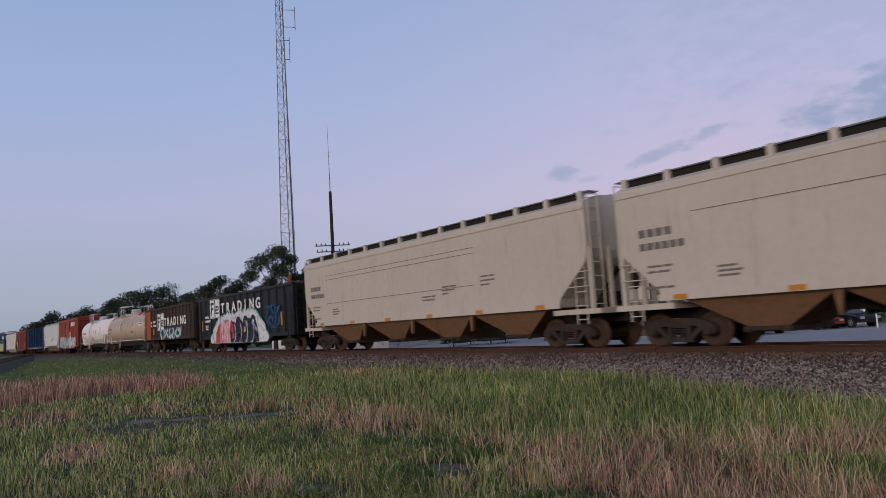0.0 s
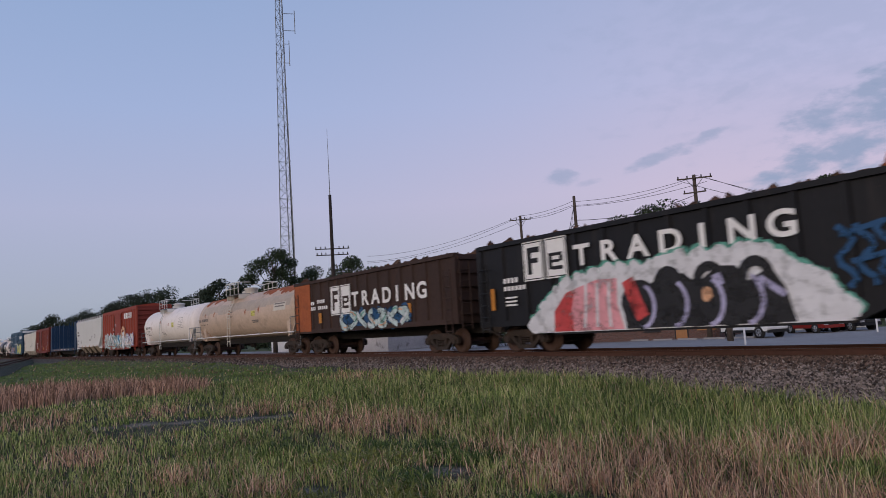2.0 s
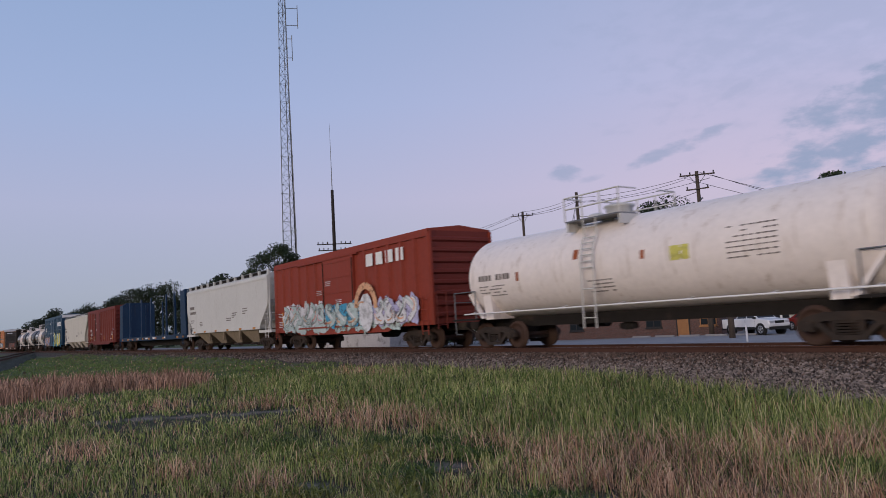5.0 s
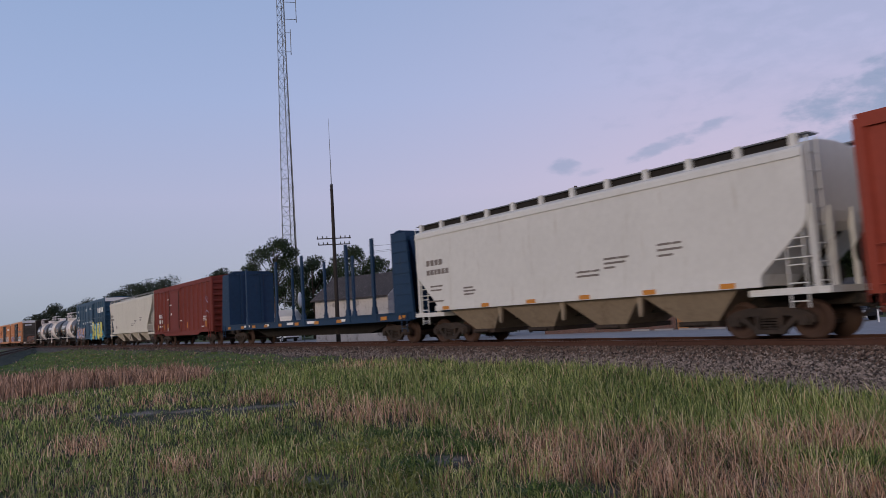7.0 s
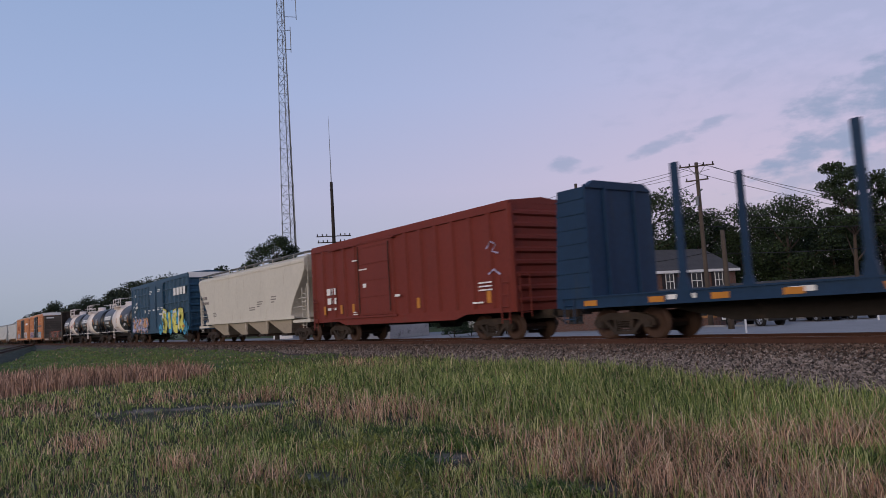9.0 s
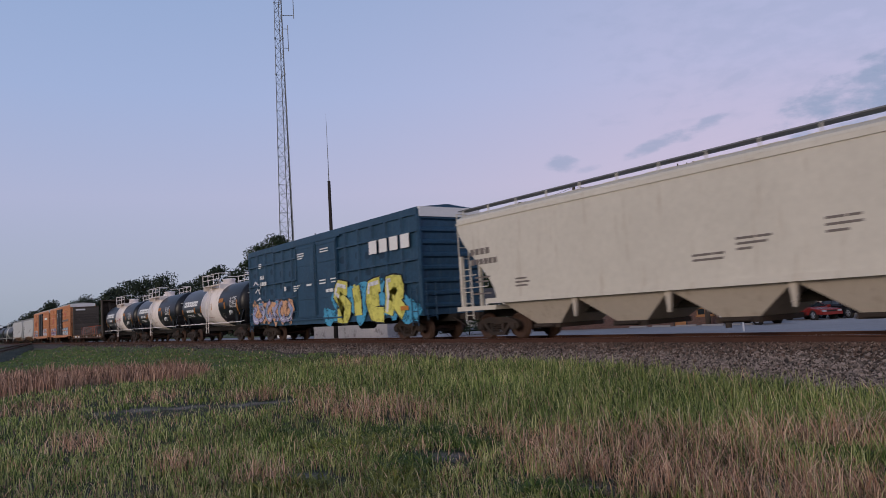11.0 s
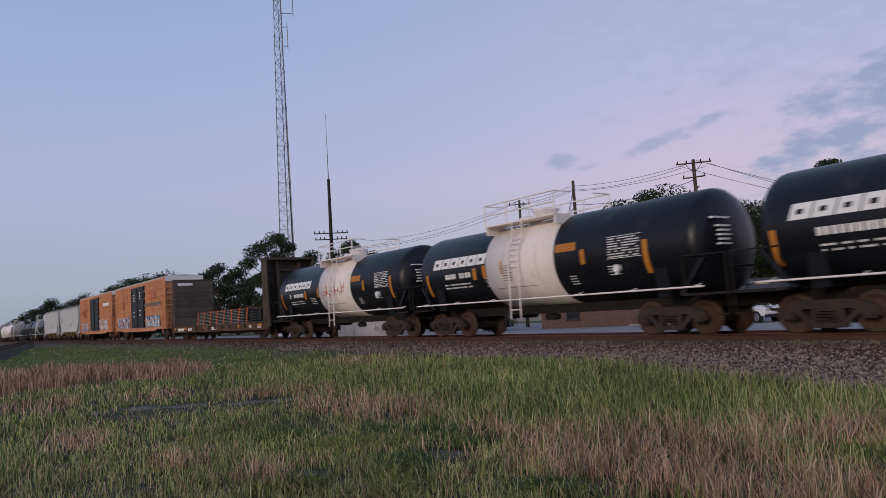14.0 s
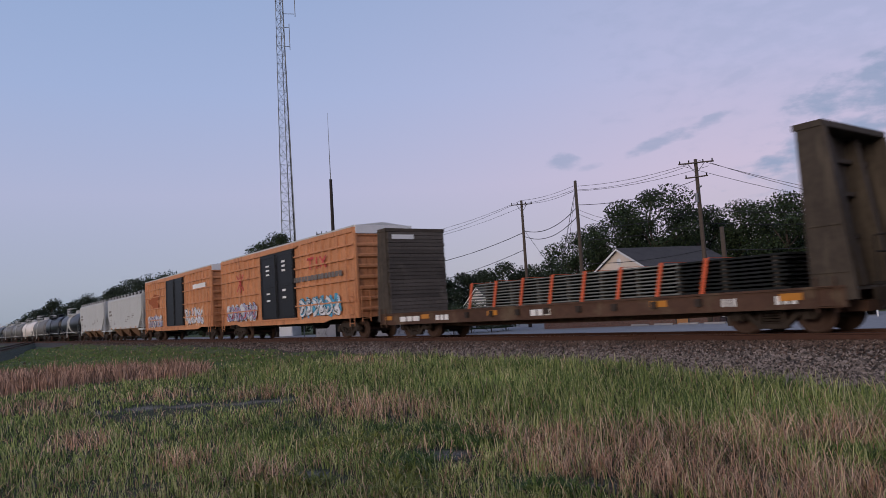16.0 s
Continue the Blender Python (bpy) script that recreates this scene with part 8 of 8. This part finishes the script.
def build_trees():
    big = "broad dark green tree behind the houses"
    tree(52.4, 86, 0.157, 10.5, big, 1, 5200, 0.36)
    tree(49.6, 88, 0.125, 8.5, big, 2, 4000, 0.36)
    tree(46.6, 92, 0.100, 8.0, big, 3, 3600, 0.36, low=0.12)
    tree(55.6, 92, 0.128, 9.0, big, 4, 4000, 0.36, low=0.15)
    tree(58.6, 94, 0.125, 10.0, big, 5, 4600, 0.36, low=0.12)
    tree(61.7, 90, 0.130, 10.5, big, 6, 5000, 0.36, low=0.12)
    tree(64.6, 96, 0.100, 10.0, big, 7, 4200, 0.36, low=0.1)
    tree(67.5, 92, 0.110, 10.0, big, 8, 4200, 0.36, low=0.1)
    tree(70.5, 92, 0.125, 11.0, big, 9, 4200, 0.36, low=0.1)
    tree(53.8, 104, 0.090, 12.0, big, 10, 3600, 0.42, low=0.08)
    tree(57.0, 106, 0.095, 12.0, big, 11, 3600, 0.42, low=0.08)
    tree(60.2, 104, 0.095, 12.0, big, 12, 3600, 0.42, low=0.08)
    tree(63.2, 106, 0.085, 12.0, big, 13, 3600, 0.42, low=0.08)
    tree(66.2, 104, 0.085, 12.0, big, 14, 3600, 0.42, low=0.08)
    tree(50.6, 102, 0.085, 11.0, big, 30, 3400, 0.42, low=0.08)
    tree(65.8, 74, 0.161, 6.4, "tall pine with a bare trunk and clumped crown", 15, 3000, 0.30, "pine", 0.26)
    tree(68.4, 78, 0.142, 7.0, "tall pine with a clumped crown", 16, 3000, 0.30, "pine", 0.26)
    far = "dark green tree in the far tree line"
    for i, (hd, d, sl, w) in enumerate(((44.3, 112, 0.066, 8), (42.4, 120, 0.058, 8), (40.7, 118, 0.066, 9), (38.9, 122, 0.056, 9), (37.0, 125, 0.054, 9), (35.2, 118, 0.060, 8), (33.4, 118, 0.066, 8))):
        tree(hd, d, sl, w, far, 40 + i, 2400, 0.42, mat="leaf_far", low=0.06)
    mid_ = "dark leafy tree beside the tower"
    tree(22.6, 104, 0.128, 7.2, mid_, 60, 3600, 0.34, low=0.45)
    tree(25.5, 112, 0.100, 6.0, mid_, 61, 3000, 0.36, low=0.15)
    tree(28.6, 104, 0.114, 8.0, mid_, 62, 3800, 0.36, low=0.12)
    tree(30.4, 108, 0.096, 6.5, mid_, 63, 3000, 0.36, low=0.12)
    tree(32.0, 112, 0.072, 6.5, mid_, 64, 2600, 0.36, low=0.1)
    tree(26.9, 116, 0.085, 8.0, mid_, 65, 2600, 0.40, low=0.08)
    tree(23.8, 118, 0.070, 9.0, mid_, 66, 2600, 0.40, low=0.05)
    line = ((19.9, 150, 0.082, 9), (18.5, 150, 0.087, 9), (17.2, 160, 0.074, 9), (21.2, 140, 0.070, 8), (16.0, 190, 0.064, 11), (14.6, 185, 0.077, 11), (13.3, 190, 0.073, 11), (12.0, 195, 0.070, 11), (11.0, 200, 0.060, 9), (10.1, 225, 0.046, 10), (9.2, 225, 0.050, 10), (8.2, 240, 0.041, 11), (7.1, 240, 0.046, 9), (6.2, 250, 0.034, 9), (5.3, 270, 0.024, 10))
    for i, (hd, d, sl, w) in enumerate(line):
        tree(hd, d, sl, w, far, 80 + i, 2200, 0.55, mat="leaf_far", low=0.08)
    # shrubs seen under the train
    for i, (hd, d, w) in enumerate(((36.4, 66, 3.0), (37.8, 68, 3.4), (39.4, 67, 3.6), (40.6, 69, 3.0))):
        x, y = spot(hd, d)
        tree(hd, d, 0.012, w, "dense green shrub beside the street", 120 + i, 1200, 0.16, low=0.05, trunk=0.06)


build_trees()

# ---- grass ----
def blade_material(name, low, high, tip):
    m = bpy.data.materials.new(name)
    m.use_nodes = True
    N, L = m.node_tree.nodes, m.node_tree.links
    b = N["Principled BSDF"]
    b.inputs["Roughness"].default_value = 0.6
    g = N.new("ShaderNodeNewGeometry")
    r = N.new("ShaderNodeValToRGB")
    e = r.color_ramp.elements
    e[0].position, e[0].color = 0.0, (*low, 1)
    e[1].position, e[1].color = 1.0, (*tip, 1)
    k = e.new(0.6)
    k.color = (*high, 1)
    L.new(g.outputs["Random Per Island"], r.inputs[0])
    co = N.new("ShaderNodeTexCoord")
    n = N.new("ShaderNodeTexNoise")
    n.inputs["Scale"].default_value, n.inputs["Detail"].default_value = 0.35, 4
    L.new(co.outputs["Object"], n.inputs[0])
    mr = N.new("ShaderNodeMapRange")
    mr.inputs[1].default_value, mr.inputs[2].default_value = 0.3, 0.7
    mr.inputs[3].default_value, mr.inputs[4].default_value = 0.75, 1.25
    L.new(n.outputs[0], mr.inputs[0])
    s = N.new("ShaderNodeVectorMath")
    s.operation = "SCALE"
    L.new(r.outputs[0], s.inputs[0])
    L.new(mr.outputs[0], s.inputs[3])
    L.new(s.outputs[0], b.inputs["Base Color"])
    tl = N.new("ShaderNodeBsdfTranslucent")
    L.new(s.outputs[0], tl.inputs[0])
    mx = N.new("ShaderNodeMixShader")
    mx.inputs[0].default_value = 0.35
    L.new(b.outputs[0], mx.inputs[1])
    L.new(tl.outputs[0], mx.inputs[2])
    L.new(mx.outputs[0], N["Material Output"].inputs[0])
    return m


# the darkest green blades carry the shade of the gaps in their colour
M["green_blade"] = blade_material("green_grass", (0.020, 0.040, 0.008), (0.150, 0.222, 0.048), (0.52, 0.56, 0.19))
M["turf_blade"] = blade_material("short_turf", (0.095, 0.150, 0.038), (0.150, 0.215, 0.056), (0.22, 0.27, 0.09))
M["straw_blade"] = blade_material("straw_grass", (0.036, 0.022, 0.014), (0.36, 0.215, 0.130), (0.84, 0.58, 0.39))
M["pink_blade"] = blade_material("dry_pink_grass", (0.075, 0.038, 0.025), (0.42, 0.235, 0.150), (0.78, 0.50, 0.36))
M["stalk"] = blade_material("pale_green_stalks", (0.138, 0.194, 0.040), (0.34, 0.37, 0.115), (0.70, 0.64, 0.33))
M["dry_stalk"] = blade_material("pale_dry_stalks", (0.34, 0.17, 0.10), (0.66, 0.40, 0.26), (0.90, 0.66, 0.47))
M["weed_leaf"] = blade_material("weed_leaves", (0.022, 0.050, 0.012), (0.070, 0.125, 0.026), (0.19, 0.235, 0.055))
M["yellow_weed"] = blade_material("yellow_green_weed_leaves", (0.060, 0.080, 0.016), (0.175, 0.195, 0.040), (0.36, 0.35, 0.085))

# places: x, y, half sizes along and across
DRY = [(-31.0, 3.2, 6.0, 4.6), (-28.5, 6.6, 4.2, 2.2), (-34.0, -0.5, 8.0, 3.6), (-26.5, 0.8, 3.0, 1.8)]
TAN = [(-4.8, 5.9, 1.7, 1.1), (-4.1, 7.8, 0.95, 0.5), (-3.6, 8.4, 0.6, 0.45), (-6.7, 6.4, 0.45, 0.55), (-7.7, 6.15, 0.5, 0.4), (-7.5, 3.05, 0.7, 0.35), (-5.5, 7.0, 1.0, 0.5), (-3.3, 5.7, 1.0, 0.7), (-16.6, 6.4, 0.9, 0.7), (-15.3, 7.3, 0.7, 0.5), (-18.6, 4.6, 0.9, 0.8), (-19.5, 2.2, 1.6, 1.0), (-7.2, 5.0, 0.4, 0.3), (-9.6, 2.6, 0.6, 0.35), (-12.6, 1.9, 0.9, 0.5), (-22.0, 12.5, 3.0, 0.6), (-12.0, 6.6, 2.2, 0.9)]
LOW = [(-15.9, 4.2, 1.2, 1.5), (-14.9, 5.9, 0.8, 0.9), (-6.9, 4.9, 0.5, 0.4), (-7.1, 3.4, 0.5, 0.35)]
LUSH = [(-8.6, 5.9, 0.8, 0.6), (-9.3, 5.4, 0.7, 0.5), (-3.7, 7.2, 0.7, 0.25), (-4.9, 4.6, 0.5, 0.3), (-7.0, 4.4, 0.6, 0.35), (-10.5, 4.4, 0.9, 0.6)]


def within(P, spots, soft):
    out = np.zeros(len(P))
    for x, y, a, b in spots:
        q = ((P[:, 0] - x) / a) ** 2 + ((P[:, 1] - y) / b) ** 2
        out = np.maximum(out, np.clip((1.0 - q) / soft + 0.5, 0, 1))
    return out


def patchy(P, scale, seed):
    v = np.array([noise.noise(Vector((x * scale + seed, y * scale, seed * 0.7))) for x, y in P])
    return v


def scatter(rng, n, near, far):
    """Blades spread over the field, denser close by."""
    head = np.radians(rng.uniform(0.5, 74, n))
    r = near * (far / near) ** rng.random(n)
    P = np.stack([-r * np.cos(head), r * np.sin(head)], 1)
    return P, r


def blades(name, label, P, H, W, mat, rng, bend=0.22):
    """Curved blades in three lengths, bent further towards the tip."""
    n = len(P)
    z = np.array([ground_z(x, y) for x, y in P])
    a = rng.uniform(0, 6.283, n)
    side = np.stack([np.cos(a), np.sin(a), np.zeros(n)], 1) * W[:, None]
    lean = rng.normal(0, bend, (n, 2)) * H[:, None]
    droop = np.clip(np.hypot(lean[:, 0], lean[:, 1]) / H, 0, 1.2)
    B = np.stack([P[:, 0], P[:, 1], z - 0.02], 1)

    def at(f, bow, rise):
        return B + np.stack([lean[:, 0] * bow, lean[:, 1] * bow, H * rise * (1 - 0.35 * droop * f * f)], 1)

    p1, p2, tip = at(0.4, 0.12, 0.42), at(0.75, 0.48, 0.76), at(1.0, 1.05, 0.98)
    V = np.stack([B - side, B + side, p1 + side * 0.9, p1 - side * 0.9, p2 + side * 0.65, p2 - side * 0.65, tip], 1).reshape(-1, 3)
    k = (np.arange(n) * 7)[:, None]
    quads = np.concatenate([np.array([[0, 1, 2, 3]]) + k, np.array([[3, 2, 4, 5]]) + k])
    tris = np.array([[5, 4, 6]]) + k
    me = bpy.data.meshes.new(name)
    me.vertices.add(len(V))
    me.vertices.foreach_set("co", V.ravel())
    loops = np.concatenate([quads.ravel(), tris.ravel()])
    me.loops.add(len(loops))
    me.loops.foreach_set("vertex_index", loops)
    me.polygons.add(3 * n)
    starts = np.concatenate([np.arange(2 * n) * 4, n * 8 + np.arange(n) * 3])
    me.polygons.foreach_set("loop_start", starts)
    me.update(calc_edges=True)
    me.validate()
    me.materials.append(mat)
    return tagged(new(name, me), label, "grass", kind="stuff")


def build_grass():
    rng = np.random.default_rng(11)
    P, r = scatter(rng, 250000, 5.2, 110.0)
    ok = (P[:, 1] < grass_edge(P[:, 0])) & (P[:, 1] > -1)
    P, r = P[ok], r[ok]
    p1, p2, p3 = patchy(P, 0.35, 3.0), patchy(P, 1.3, 8.0), patchy(P, 3.4, 5.0)
    dry, bare, low, lush = within(P, DRY, 0.5), within(P, BARE, 0.5), within(P, LOW, 0.6), within(P, LUSH, 0.7)
    tan = within(P, TAN, 0.9) * np.clip(0.85 + 1.2 * p2, 0, 1)
    dry = np.clip(dry + 0.5 * (p2 + 0.3 * p1) * (dry > 0.05), 0, 1)
    u = rng.random(len(P))
    # tall belt beside the ballast, mown turf far off, rough tufts close by
    belt = np.clip((P[:, 1] - 5.5) / 3.5, 0.0, 1.0) * np.clip((P[:, 0] + 32) / 14, 0.0, 1.0)
    mown = np.clip((-P[:, 0] - 24) / 6, 0, 1) * (1 - dry)
    tall = (0.15 + 0.19 * belt + 0.10 * p1 + 0.09 * p2 + 0.08 * p3) * (1 - 0.30 * mown) * (1 - 0.60 * low)
    width = (0.0019 + 0.00042 * r) * (1 + 0.9 * mown)
    thin = rng.random(len(P)) < (1 - 0.80 * bare) * np.clip(0.80 + 0.9 * p3 + 0.5 * belt + 0.4 * mown + 0.4 * dry, 0.12, 1)
    strawy = (0.07 - 0.04 * belt) + 0.14 * np.clip((P[:, 0] + 12) / 4, 0, 1) * np.clip((8.5 - P[:, 1]) / 2, 0, 1) + 0.14 * (1 - 0.6 * belt) * np.clip(p2 + 0.25, 0, 1) * (1 - mown)
    green = thin & (u > strawy + 0.85 * dry + 0.60 * tan - 0.3 * lush)
    straw = thin & ~green & (dry < 0.5)
    pink = thin & ~green & (dry >= 0.5)
    turf = green & (rng.random(len(P)) < mown)
    green = green & ~turf
    blades("green_grass", "rough green grass, knee-high near the ballast", P[green], np.clip(tall[green] * rng.uniform(0.45, 1.15, green.sum()), 0.035, 0.55), width[green], M["green_blade"], rng, 0.34)
    blades("short_turf", "short even green turf far down the line", P[turf], np.clip(tall[turf] * rng.uniform(0.6, 1.1, turf.sum()), 0.03, 0.3), width[turf], M["turf_blade"], rng, 0.3)
    blades("straw_grass", "tan dry grass between the green", P[straw], np.clip((tall[straw] + 0.04) * rng.uniform(0.45, 1.2, straw.sum()), 0.05, 0.5), width[straw] * 0.85, M["straw_blade"], rng, 0.48)
    blades("dry_grass", "stand of dry pinkish-brown seed grass", P[pink], np.clip(0.42 + 0.25 * p2[pink] + rng.uniform(-0.22, 0.2, pink.sum()), 0.1, 0.75), width[pink], M["pink_blade"], rng, 0.24)
    # single bright stalks that stand above the turf
    Q, r = scatter(rng, 78000, 5.2, 50.0)
    ok = (Q[:, 1] < grass_edge(Q[:, 0]) - 0.05) & (Q[:, 1] > 0) & (rng.random(len(Q)) > within(Q, BARE, 0.5)) & (within(Q, DRY, 0.5) < 0.5) & (rng.random(len(Q)) > 0.9 * within(Q, LOW, 0.6)) & (rng.random(len(Q)) > np.clip((-Q[:, 0] - 23) / 8, 0, 0.95))
    Q, r = Q[ok], r[ok]
    q3 = patchy(Q, 2.6, 9.0)
    ok = rng.random(len(Q)) < np.clip(0.6 + 1.3 * q3, 0.05, 1)
    Q, r = Q[ok], r[ok]
    tn = within(Q, TAN, 0.9)
    bl = np.clip((Q[:, 1] - 5.5) / 3.5, 0.0, 1.0) * np.clip((Q[:, 0] + 32) / 14, 0.0, 1.0)
    h = (0.20 + 0.22 * bl + 0.12 * tn) * rng.uniform(0.6, 1.3, len(Q))
    w = 0.0017 + 0.00030 * r
    warm = rng.random(len(Q)) < 0.16 - 0.08 * bl + 0.70 * tn
    blades("grass_stalk", "pale green grass stalks above the turf", Q[~warm], h[~warm], w[~warm], M["stalk"], rng, 0.22)
    blades("dry_stalk", "pale dry grass stalks above the turf", Q[warm], h[warm], w[warm], M["dry_stalk"], rng, 0.40)
    # broad weeds in low clumps
    for name, label, mat, centres in (("weeds", "low clumps of broad-leaved dark green weeds", "weed_leaf", [(-8.6, 5.9), (-8.2, 6.2), (-9.3, 5.4), (-3.7, 7.2), (-3.4, 7.35), (-4.9, 4.6), (-7.1, 4.5), (-10.6, 4.4), (-7.5, 5.75)]),
                                      ("yellow_weeds", "low clumps of yellow-green leafy weeds", "yellow_weed", [(-8.5, 4.7), (-8.1, 5.05), (-9.0, 4.4), (-7.3, 2.9), (-7.0, 3.1), (-6.5, 4.0), (-5.9, 3.6), (-8.9, 5.0)])):
        Q = np.concatenate([np.array(c) + rng.normal(0, 0.17, (420, 2)) for c in centres])
        blades(name, label, Q, rng.uniform(0.06, 0.24, len(Q)), np.full(len(Q), 0.011), M[mat], rng, 0.8)


build_grass()


# ---- what moves ----
def run(t):
    """How far the train has run at t seconds, from its place at 8 s."""
    u = (t - 8) / 8
    return 15.9027 * (t - 8) + 8 * (-0.0574 * u * u + 0.1274 * u ** 3)


def motions():
    times = [0.5 * i for i in range(33)]
    for car, s8 in TRAIN:
        rows = []
        for t in times:
            x, y, a = along(s8 + run(t))
            rows.append((t, pose(x, y, 0, 0, 0, math.degrees(a))))
        walk(car, rows)
    z = ground_z(-36, 40.5) + 0.035
    walk(passing, [(t, pose(-34.4 - 19.0 * (t - 3.8), 40.6, z, 0, 0, 180)) for t in (0, 2, 4, 6, 8, 10, 12, 14, 16)])
    turns = [(i / FPS, math.degrees(run(i / FPS) / WHEEL_R)) for i in range(16 * FPS + 1)]
    for ws, w in SPINNERS:
        walk(ws, [(t, pose(w, 0, WHEEL_R, 0, a, 0)) for t, a in turns])


motions()
